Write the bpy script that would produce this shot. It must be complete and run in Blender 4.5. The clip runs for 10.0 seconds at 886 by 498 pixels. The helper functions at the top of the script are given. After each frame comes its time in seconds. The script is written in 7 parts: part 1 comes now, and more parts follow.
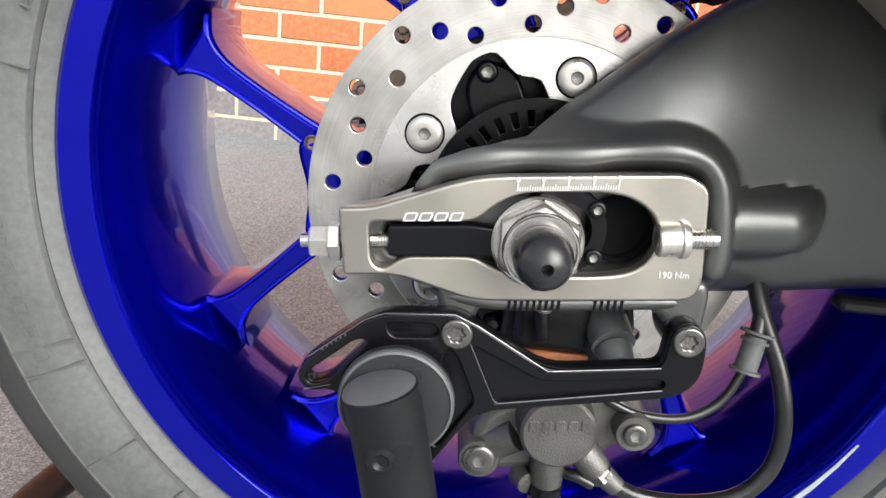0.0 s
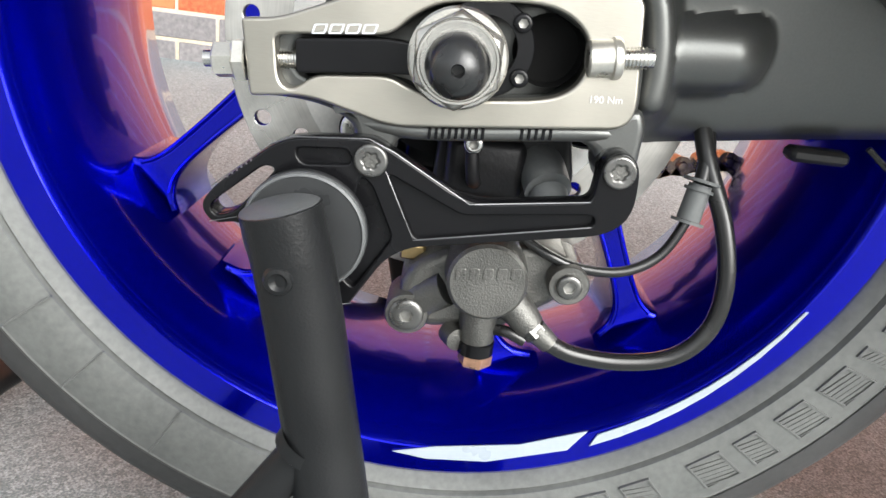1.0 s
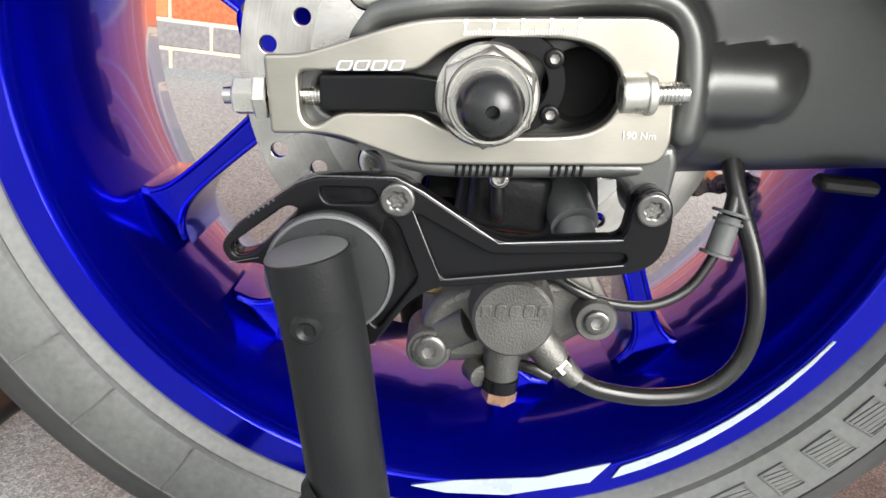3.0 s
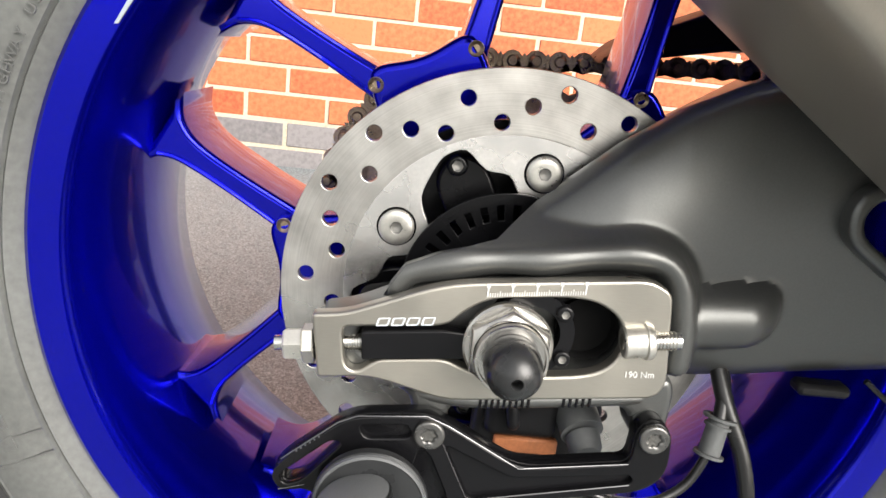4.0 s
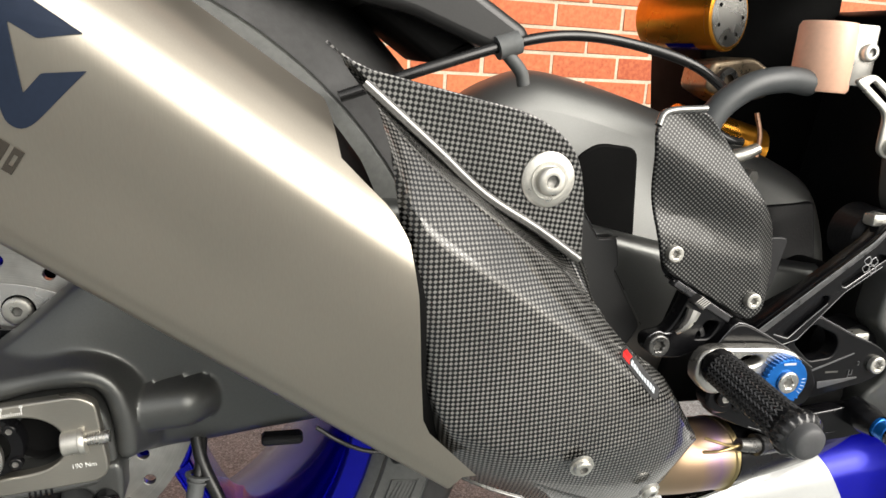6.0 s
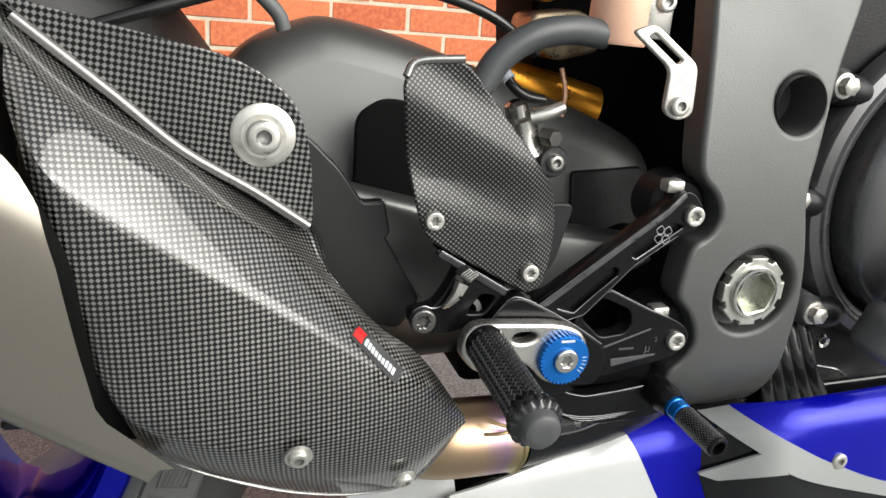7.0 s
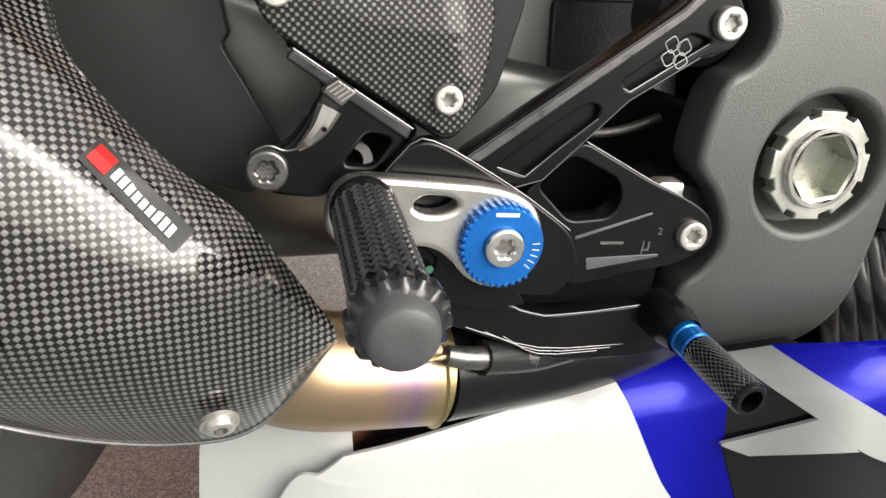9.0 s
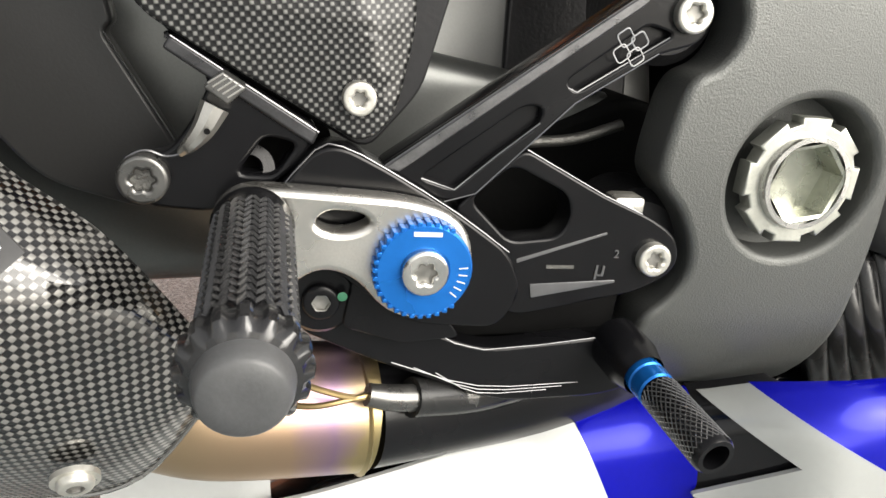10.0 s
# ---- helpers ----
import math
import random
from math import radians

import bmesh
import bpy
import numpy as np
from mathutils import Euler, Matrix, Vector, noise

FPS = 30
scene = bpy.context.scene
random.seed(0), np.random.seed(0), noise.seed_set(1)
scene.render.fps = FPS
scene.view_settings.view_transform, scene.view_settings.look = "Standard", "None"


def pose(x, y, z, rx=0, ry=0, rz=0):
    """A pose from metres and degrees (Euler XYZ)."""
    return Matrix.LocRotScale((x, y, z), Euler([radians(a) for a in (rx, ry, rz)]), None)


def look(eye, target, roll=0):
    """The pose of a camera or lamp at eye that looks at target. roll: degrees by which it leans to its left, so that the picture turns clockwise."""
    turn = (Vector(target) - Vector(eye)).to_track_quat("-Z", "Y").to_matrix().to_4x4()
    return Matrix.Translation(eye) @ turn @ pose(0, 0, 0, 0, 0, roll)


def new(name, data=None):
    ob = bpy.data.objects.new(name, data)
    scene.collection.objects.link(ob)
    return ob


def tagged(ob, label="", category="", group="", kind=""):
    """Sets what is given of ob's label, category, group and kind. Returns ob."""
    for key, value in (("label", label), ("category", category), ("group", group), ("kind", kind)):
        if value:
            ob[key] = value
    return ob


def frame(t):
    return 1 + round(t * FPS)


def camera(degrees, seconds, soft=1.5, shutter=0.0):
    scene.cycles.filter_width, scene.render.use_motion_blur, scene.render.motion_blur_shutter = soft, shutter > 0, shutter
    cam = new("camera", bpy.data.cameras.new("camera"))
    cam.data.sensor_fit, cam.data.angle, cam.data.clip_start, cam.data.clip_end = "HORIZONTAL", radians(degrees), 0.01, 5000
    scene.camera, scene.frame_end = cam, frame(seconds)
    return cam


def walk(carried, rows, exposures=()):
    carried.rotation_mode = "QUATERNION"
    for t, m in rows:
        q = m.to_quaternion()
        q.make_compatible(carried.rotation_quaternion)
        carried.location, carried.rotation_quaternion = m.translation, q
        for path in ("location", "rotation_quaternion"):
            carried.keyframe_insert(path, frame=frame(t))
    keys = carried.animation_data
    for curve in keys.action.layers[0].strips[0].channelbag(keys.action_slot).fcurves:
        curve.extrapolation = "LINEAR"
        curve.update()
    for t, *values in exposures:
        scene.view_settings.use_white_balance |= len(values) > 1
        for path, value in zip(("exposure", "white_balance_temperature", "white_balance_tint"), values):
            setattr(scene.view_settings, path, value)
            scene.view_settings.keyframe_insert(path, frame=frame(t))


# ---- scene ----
cam = camera(62.4, 10.0)

PATH = [
    (0.0, pose(-0.0458, -0.4361, 0.4215, 73.46, -5.9, 1.06)),
    (0.5, pose(-0.0253, -0.4272, 0.3896, 71.02, -6.76, 1.76)),
    (1.0, pose(-0.0083, -0.4307, 0.3707, 69.81, -6.79, 1.02)),
    (1.5, pose(0.0083, -0.4278, 0.3631, 69.45, -7.27, 0.72)),
    (2.0, pose(0.0232, -0.4202, 0.3626, 69.36, -7.6, 0.03)),
    (2.2, pose(0.0234, -0.4158, 0.3621, 69.44, -7.57, -0.44)),
    (3.3, pose(-0.0404, -0.4185, 0.3989, 71.0, -6.28, 0.38)),
    (3.5, pose(-0.0444, -0.4169, 0.4162, 71.97, -6.3, 0.04)),
    (4.0, pose(-0.0507, -0.431, 0.4612, 74.33, -6.27, -1.28)),
    (4.5, pose(-0.0534, -0.4645, 0.4863, 75.87, -6.06, -4.3)),
    (5.0, pose(-0.0317, -0.5045, 0.5474, 75.87, -4.71, -8.89)),
    (5.3, pose(0.0054, -0.5165, 0.5753, 75.58, -3.92, -11.1)),
    (5.5, pose(0.0489, -0.5316, 0.5742, 75.52, -3.25, -12.63)),
    (5.6, pose(0.0704, -0.5377, 0.5721, 75.38, -3.1, -12.96)),
    (5.7, pose(0.093, -0.5462, 0.5699, 75.46, -3.02, -13.19)),
    (6.8, pose(0.2476, -0.5453, 0.5716, 71.88, -4.17, -15.96)),
    (7.0, pose(0.2755, -0.5368, 0.5673, 72.15, -4.33, -16.48)),
    (7.5, pose(0.3528, -0.5169, 0.5455, 70.74, -5.13, -17.86)),
    (8.0, pose(0.3597, -0.4973, 0.5172, 69.52, -5.86, -17.57)),
    (8.5, pose(0.3628, -0.4699, 0.5064, 68.95, -5.57, -14.98)),
    (9.0, pose(0.3808, -0.4273, 0.4721, 69.57, -5.09, -12.77)),
    (9.5, pose(0.3981, -0.4053, 0.4569, 70.2, -5.27, -12.22)),
    (10.0, pose(0.4167, -0.3978, 0.4649, 70.52, -5.55, -12.26)),
]
walk(cam, PATH, [(0.0, 1.2, 6500, 10), (1.0, 1.4, 6450, 8), (2.0, 1.5, 6450, 8), (3.5, 1.4, 6700, 10), (4.5, 1.15, 6900, 11), (5.5, 0.85, 7000, 10), (7.0, 0.6, 6600, 8), (8.5, 0.75, 6800, 9), (10.0, 1.12, 6900, 9)])

# ---- sky and light ----
world = bpy.data.worlds.new("sky")
scene.world = world
world.use_nodes = True
wn = world.node_tree
sky = wn.nodes.new("ShaderNodeTexSky")
sky.sky_type, sky.sun_disc = "NISHITA", False
sky.sun_elevation, sky.sun_rotation = radians(33), radians(140)
sky.air_density, sky.dust_density, sky.ozone_density = 1.0, 3.0, 1.0
pale = wn.nodes.new("ShaderNodeHueSaturation")      # thin overcast: a paler sky
pale.inputs["Saturation"].default_value = 0.18
wn.links.new(sky.outputs[0], pale.inputs["Color"])
wn.links.new(pale.outputs[0], wn.nodes["Background"].inputs[0])
wn.nodes["Background"].inputs[1].default_value = 0.15
sun = new("sun", bpy.data.lights.new("sun", "SUN"))
sun.data.energy, sun.data.angle, sun.data.color = 1.8, radians(54), (1.0, 0.985, 0.96)
sun.matrix_world = look((1.817, -1.927, 1.934), (0.2, 0.0, 0.3))


# ---- materials ----
def nodes_of(name):
    m = bpy.data.materials.new(name)
    m.use_nodes = True
    return m, m.node_tree, m.node_tree.nodes["Principled BSDF"]


def noise_node(nt, scale, detail=4.0, src=None):
    n = nt.nodes.new("ShaderNodeTexNoise")
    n.inputs["Scale"].default_value, n.inputs["Detail"].default_value = scale, detail
    if src is not None:
        nt.links.new(src, n.inputs["Vector"])
    return n


def mat(name, col, rough=0.5, metal=0.0, var=0.18, scale=25, fine=350, bump=0.08, coat=0.0, rvar=0.12, stretch=None, spec=0.5):
    """A paint, metal, rubber or stone: colour and gloss vary at two scales, with fine relief."""
    m, nt, b = nodes_of(name)
    co = nt.nodes.new("ShaderNodeTexCoord").outputs["Object"]
    if stretch:
        mp = nt.nodes.new("ShaderNodeMapping")
        mp.inputs["Rotation"].default_value = (0, radians(stretch[3]), 0)
        mp.inputs["Scale"].default_value = stretch[:3]
        nt.links.new(co, mp.inputs["Vector"])
        fine_co = mp.outputs[0]
    else:
        fine_co = co
    big, small = noise_node(nt, scale, 4, co), noise_node(nt, fine, 5, fine_co)
    add = nt.nodes.new("ShaderNodeMath")
    add.operation = "ADD"
    nt.links.new(big.outputs["Fac"], add.inputs[0])
    nt.links.new(small.outputs["Fac"], add.inputs[1])
    rng = nt.nodes.new("ShaderNodeMapRange")
    rng.inputs["From Min"].default_value, rng.inputs["From Max"].default_value = 0.6, 1.4
    rng.inputs["To Min"].default_value, rng.inputs["To Max"].default_value = 1 - var, 1 + var
    nt.links.new(add.outputs[0], rng.inputs["Value"])
    mul = nt.nodes.new("ShaderNodeVectorMath")
    mul.operation = "SCALE"
    mul.inputs[0].default_value = col
    nt.links.new(rng.outputs[0], mul.inputs["Scale"])
    nt.links.new(mul.outputs[0], b.inputs["Base Color"])
    rr = nt.nodes.new("ShaderNodeMapRange")
    rr.inputs["From Min"].default_value, rr.inputs["From Max"].default_value = 0.3, 0.7
    rr.inputs["To Min"].default_value, rr.inputs["To Max"].default_value = max(0.02, rough - rvar), min(1.0, rough + rvar)
    nt.links.new(big.outputs["Fac"], rr.inputs["Value"])
    nt.links.new(rr.outputs[0], b.inputs["Roughness"])
    b.inputs["Metallic"].default_value = metal
    b.inputs["Coat Weight"].default_value = coat
    b.inputs["Coat Roughness"].default_value = 0.04
    b.inputs["Specular IOR Level"].default_value = spec
    if bump:
        bp = nt.nodes.new("ShaderNodeBump")
        bp.inputs["Strength"].default_value, bp.inputs["Distance"].default_value = bump, 0.001
        nt.links.new(small.outputs["Fac"], bp.inputs["Height"])
        nt.links.new(bp.outputs[0], b.inputs["Normal"])
    return m


def weave(name, cell, turn, dark, light, coat=1.0, unrolled=False, span=(-0.30, 0.60)):
    """Carbon cloth under clear lacquer: rounded over and under tows, each with its own sheen."""
    m, nt, b = nodes_of(name)
    tc = nt.nodes.new("ShaderNodeTexCoord")
    co = tc.outputs["Object"]
    mp = nt.nodes.new("ShaderNodeMapping")
    mp.inputs["Rotation"].default_value = (0, 0, radians(turn)) if unrolled else (0, radians(turn), 0)
    mp.inputs["Scale"].default_value = (math.pi / cell,) * 3
    nt.links.new(tc.outputs["UV"] if unrolled else co, mp.inputs["Vector"])
    sep = nt.nodes.new("ShaderNodeSeparateXYZ")
    nt.links.new(mp.outputs[0], sep.inputs[0])
    waves = []
    for axis in ("X", "Y" if unrolled else "Z"):
        w = nt.nodes.new("ShaderNodeMath")
        w.operation = "SINE"
        nt.links.new(sep.outputs[axis], w.inputs[0])
        waves.append(w)
    prod = nt.nodes.new("ShaderNodeMath")
    prod.operation = "MULTIPLY"
    nt.links.new(waves[0].outputs[0], prod.inputs[0])
    nt.links.new(waves[1].outputs[0], prod.inputs[1])
    tow = nt.nodes.new("ShaderNodeMapRange")
    tow.interpolation_type = "SMOOTHSTEP"
    tow.inputs["From Min"].default_value, tow.inputs["From Max"].default_value = span
    nt.links.new(prod.outputs[0], tow.inputs["Value"])
    ramp = nt.nodes.new("ShaderNodeValToRGB")
    ramp.color_ramp.elements[0].color, ramp.color_ramp.elements[1].color = (*dark, 1), (*light, 1)
    nt.links.new(tow.outputs[0], ramp.inputs["Fac"])
    big = noise_node(nt, 30, 3, co)
    rng = nt.nodes.new("ShaderNodeMapRange")
    rng.inputs["To Min"].default_value, rng.inputs["To Max"].default_value = 0.6, 1.4
    nt.links.new(big.outputs["Fac"], rng.inputs["Value"])
    mul = nt.nodes.new("ShaderNodeVectorMath")
    mul.operation = "SCALE"
    nt.links.new(ramp.outputs["Color"], mul.inputs[0])
    nt.links.new(rng.outputs[0], mul.inputs["Scale"])
    nt.links.new(mul.outputs[0], b.inputs["Base Color"])
    b.inputs["Roughness"].default_value = 0.42
    b.inputs["Metallic"].default_value = 0.35
    b.inputs["Specular IOR Level"].default_value = 0.2
    b.inputs["Coat Weight"].default_value, b.inputs["Coat Roughness"].default_value, b.inputs["Coat IOR"].default_value = coat, 0.06, 1.62
    bp = nt.nodes.new("ShaderNodeBump")
    bp.inputs["Strength"].default_value, bp.inputs["Distance"].default_value = 0.35, 0.0003
    nt.links.new(prod.outputs[0], bp.inputs["Height"])
    nt.links.new(bp.outputs[0], b.inputs["Normal"])
    return m


def disc_mat():
    """Ground steel with fine rings of scratches round the axle and a few stray ones."""
    m, nt, b = nodes_of("disc_steel")
    co = nt.nodes.new("ShaderNodeTexCoord").outputs["Object"]
    shift = nt.nodes.new("ShaderNodeVectorMath")
    shift.operation = "MULTIPLY_ADD"
    shift.inputs[1].default_value, shift.inputs[2].default_value = (1, 0, 1), (0, 0, -0.345)
    nt.links.new(co, shift.inputs[0])
    ln = nt.nodes.new("ShaderNodeVectorMath")
    ln.operation = "LENGTH"
    nt.links.new(shift.outputs[0], ln.inputs[0])
    ringed = nt.nodes.new("ShaderNodeVectorMath")
    ringed.operation = "MULTIPLY_ADD"
    ringed.inputs[1].default_value = (0.012, 0.012, 0.012)
    comb = nt.nodes.new("ShaderNodeCombineXYZ")
    nt.links.new(ln.outputs["Value"], comb.inputs[0])
    nt.links.new(shift.outputs[0], ringed.inputs[0])
    nt.links.new(comb.outputs[0], ringed.inputs[2])
    rings, big, blot = noise_node(nt, 1800, 3, ringed.outputs[0]), noise_node(nt, 16, 4, co), noise_node(nt, 55, 5, co)
    mixf = nt.nodes.new("ShaderNodeMath")
    mixf.operation = "MULTIPLY_ADD"
    mixf.inputs[1].default_value = 0.4
    nt.links.new(rings.outputs["Fac"], mixf.inputs[0])
    nt.links.new(blot.outputs["Fac"], mixf.inputs[2])
    ramp = nt.nodes.new("ShaderNodeValToRGB")
    ramp.color_ramp.elements[0].position, ramp.color_ramp.elements[1].position = 0.5, 1.1
    ramp.color_ramp.elements[0].color, ramp.color_ramp.elements[1].color = (0.40, 0.385, 0.36, 1), (0.70, 0.68, 0.64, 1)
    nt.links.new(mixf.outputs[0], ramp.inputs["Fac"])
    nt.links.new(ramp.outputs["Color"], b.inputs["Base Color"])
    b.inputs["Metallic"].default_value = 0.92
    rr = nt.nodes.new("ShaderNodeMapRange")
    rr.inputs["To Min"].default_value, rr.inputs["To Max"].default_value = 0.16, 0.44
    nt.links.new(big.outputs["Fac"], rr.inputs["Value"])
    nt.links.new(rr.outputs[0], b.inputs["Roughness"])
    bp = nt.nodes.new("ShaderNodeBump")
    bp.inputs["Strength"].default_value, bp.inputs["Distance"].default_value = 0.10, 0.0006
    nt.links.new(rings.outputs["Fac"], bp.inputs["Height"])
    nt.links.new(bp.outputs[0], b.inputs["Normal"])
    return m


def asphalt_mat():
    m, nt, b = nodes_of("asphalt")
    co = nt.nodes.new("ShaderNodeTexCoord").outputs["Object"]
    v = nt.nodes.new("ShaderNodeTexVoronoi")
    v.inputs["Scale"].default_value = 330
    nt.links.new(co, v.inputs["Vector"])
    big = noise_node(nt, 2.5, 5, co)
    ramp = nt.nodes.new("ShaderNodeValToRGB")
    ramp.color_ramp.elements[0].color, ramp.color_ramp.elements[1].color = (0.050, 0.058, 0.061, 1), (0.400, 0.440, 0.450, 1)
    ramp.color_ramp.elements.new(0.45).color = (0.150, 0.172, 0.178, 1)
    sand = noise_node(nt, 520, 6, co)
    blend = nt.nodes.new("ShaderNodeMath")
    blend.operation = "MULTIPLY_ADD"
    blend.inputs[1].default_value = 0.42
    nt.links.new(v.outputs["Color"], blend.inputs[0])
    lower = nt.nodes.new("ShaderNodeMapRange")
    lower.inputs["From Min"].default_value, lower.inputs["From Max"].default_value = 0.28, 0.72
    lower.inputs["To Max"].default_value = 0.58
    nt.links.new(sand.outputs["Fac"], lower.inputs["Value"])
    nt.links.new(lower.outputs[0], blend.inputs[2])
    nt.links.new(blend.outputs[0], ramp.inputs["Fac"])
    mul = nt.nodes.new("ShaderNodeVectorMath")
    mul.operation = "SCALE"
    nt.links.new(ramp.outputs["Color"], mul.inputs[0])
    rng = nt.nodes.new("ShaderNodeMapRange")
    rng.inputs["To Min"].default_value, rng.inputs["To Max"].default_value = 0.6, 1.5
    nt.links.new(big.outputs["Fac"], rng.inputs["Value"])
    nt.links.new(rng.outputs[0], mul.inputs["Scale"])
    nt.links.new(mul.outputs[0], b.inputs["Base Color"])
    b.inputs["Roughness"].default_value = 0.85
    bp = nt.nodes.new("ShaderNodeBump")
    bp.inputs["Strength"].default_value, bp.inputs["Distance"].default_value = 0.15, 0.003
    nt.links.new(v.outputs["Distance"], bp.inputs["Height"])
    nt.links.new(bp.outputs[0], b.inputs["Normal"])
    return m


def brick_mat(name, a, c, fine=90):
    """Fired clay, each brick of its own shade, speckled."""
    m, nt, b = nodes_of(name)
    info = nt.nodes.new("ShaderNodeObjectInfo")
    geo = nt.nodes.new("ShaderNodeNewGeometry")
    co = nt.nodes.new("ShaderNodeTexCoord").outputs["Object"]
    add = nt.nodes.new("ShaderNodeMath")
    add.operation = "ADD"
    nt.links.new(info.outputs["Random"], add.inputs[0])
    nt.links.new(geo.outputs["Random Per Island"], add.inputs[1])
    fr = nt.nodes.new("ShaderNodeMath")
    fr.operation = "FRACT"
    nt.links.new(add.outputs[0], fr.inputs[0])
    n1 = noise_node(nt, fine, 5, co)
    add2 = nt.nodes.new("ShaderNodeMath")
    add2.operation = "MULTIPLY_ADD"
    add2.inputs[1].default_value = 0.55
    nt.links.new(fr.outputs[0], add2.inputs[0])
    nt.links.new(n1.outputs["Fac"], add2.inputs[2])
    ramp = nt.nodes.new("ShaderNodeValToRGB")
    ramp.color_ramp.elements[0].position, ramp.color_ramp.elements[1].position = 0.35, 1.1
    ramp.color_ramp.elements[0].color, ramp.color_ramp.elements[1].color = (*a, 1), (*c, 1)
    nt.links.new(add2.outputs[0], ramp.inputs["Fac"])
    nt.links.new(ramp.outputs["Color"], b.inputs["Base Color"])
    b.inputs["Roughness"].default_value = 0.8
    bp = nt.nodes.new("ShaderNodeBump")
    bp.inputs["Strength"].default_value, bp.inputs["Distance"].default_value = 0.4, 0.002
    nt.links.new(n1.outputs["Fac"], bp.inputs["Height"])
    nt.links.new(bp.outputs[0], b.inputs["Normal"])
    return m


ASPHALT = asphalt_mat()
BRICK = brick_mat("orange_brick", (0.37, 0.070, 0.027), (0.64, 0.185, 0.075))
BLUE_BRICK = brick_mat("grey_brick", (0.13, 0.125, 0.13), (0.26, 0.24, 0.24))
MORTAR = mat("mortar", (0.58, 0.49, 0.37), 0.9, var=0.25, scale=12, fine=160, bump=0.4)
BLUE = mat("blue_rim_paint", (0.0012, 0.0035, 0.47), 0.18, metal=0.88, var=0.12, scale=8, fine=900, bump=0.0, coat=1.0, rvar=0.04, spec=0.3)
BLUE.node_tree.nodes["Principled BSDF"].inputs["Coat IOR"].default_value = 1.28
WHITE = mat("white_decal", (0.52, 0.56, 0.60), 0.35, var=0.05, bump=0.0, coat=0.4)
RUBBER = mat("tyre_rubber", (0.088, 0.091, 0.087), 0.55, var=0.28, scale=18, fine=260, bump=0.12)
TREAD = mat("tread_rubber", (0.03, 0.03, 0.03), 0.7, var=0.3, scale=30, fine=200, bump=0.25)
LETTER = mat("tyre_lettering", (0.084, 0.086, 0.083), 0.55, var=0.2, fine=500, bump=0.1)
DISC = disc_mat()
CARRIER = mat("ground_steel", (0.74, 0.72, 0.69), 0.27, metal=0.95, var=0.1, scale=30, fine=600, bump=0.06)
STEEL = mat("bright_steel", (0.66, 0.65, 0.62), 0.25, metal=1.0, var=0.12, scale=80, fine=900, bump=0.05)
PLATED = mat("zinc_plated_bolt", (0.60, 0.585, 0.535), 0.36, metal=0.85, var=0.1, scale=150, fine=900, bump=0.08)
TITAN_PLATE = mat("champagne_anodised_plate", (0.39, 0.37, 0.325), 0.36, metal=0.9, var=0.06, scale=20, fine=1500, bump=0.05, stretch=(0.15, 1, 3, 6))
BLACK_ANO = mat("black_anodised", (0.0045, 0.0045, 0.0052), 0.24, var=0.2, scale=30, fine=700, bump=0.03, rvar=0.05, spec=0.24)
EDGE = mat("pale_edge", (0.17, 0.17, 0.175), 0.3, metal=0.9, var=0.1, bump=0.0)
BOLT_GREY = mat("grey_steel_bolt", (0.15, 0.148, 0.142), 0.30, metal=0.85, var=0.12, scale=120, fine=900, bump=0.04)
SWING = mat("swingarm_grey_paint", (0.125, 0.128, 0.124), 0.34, metal=0.75, var=0.08, scale=10, fine=900, bump=0.04, rvar=0.04, spec=0.3)
BRACE = mat("brace_silver_grey_paint", (0.135, 0.137, 0.133), 0.42, metal=0.7, var=0.06, scale=10, fine=900, bump=0.05, rvar=0.05)
FRAME_GREY = mat("frame_grey_paint", (0.094, 0.097, 0.093), 0.44, metal=0.45, var=0.05, scale=8, fine=1500, bump=0.30)
ENGINE = mat("engine_cover_paint", (0.115, 0.115, 0.117), 0.30, metal=0.6, var=0.08, scale=10, fine=700, bump=0.06)
ENGINE_DARK = mat("engine_casting", (0.011, 0.011, 0.012), 0.40, metal=0.2, var=0.25, scale=40, fine=500, bump=0.2, spec=0.25)
STAND = mat("stand_powder_coat", (0.0095, 0.0100, 0.0105), 0.36, var=0.12, scale=20, fine=800, bump=0.15, spec=0.2)
BOBBIN = mat("bobbin_nylon", (0.020, 0.021, 0.022), 0.34, var=0.15, scale=40, fine=600, bump=0.06, spec=0.4)
PIVOT_HEX = mat("dull_plated_hexagon", (0.46, 0.47, 0.40), 0.30, metal=0.85, var=0.2, scale=90, bump=0.04)
NUT = mat("dull_zinc_nut", (0.46, 0.465, 0.42), 0.38, metal=0.8, var=0.12, scale=90, fine=900, bump=0.06)
ENGRAVE = mat("bright_engraving", (0.42, 0.42, 0.43), 0.4, metal=0.5, var=0.1, bump=0.0)
# Darker than the bolt heads: the recess shade is part of the colour.
SOCKET = mat("recess_shade_steel", (0.24, 0.235, 0.22), 0.42, metal=0.8, var=0.2, scale=300, bump=0.0)
BUNG = mat("bung_plastic", (0.016, 0.0165, 0.017), 0.26, var=0.12, scale=40, fine=700, bump=0.06, spec=0.5)
PEG_END = mat("peg_end_rubber", (0.062, 0.063, 0.065), 0.45, var=0.15, scale=60, fine=900, bump=0.08)
STAND_CAP = mat("stand_end_cap", (0.085, 0.089, 0.091), 0.45, metal=0.2, var=0.10, scale=60, fine=700, bump=0.08)
CALIPER = mat("caliper_casting", (0.125, 0.123, 0.115), 0.40, metal=0.75, var=0.2, scale=60, fine=1100, bump=0.4)
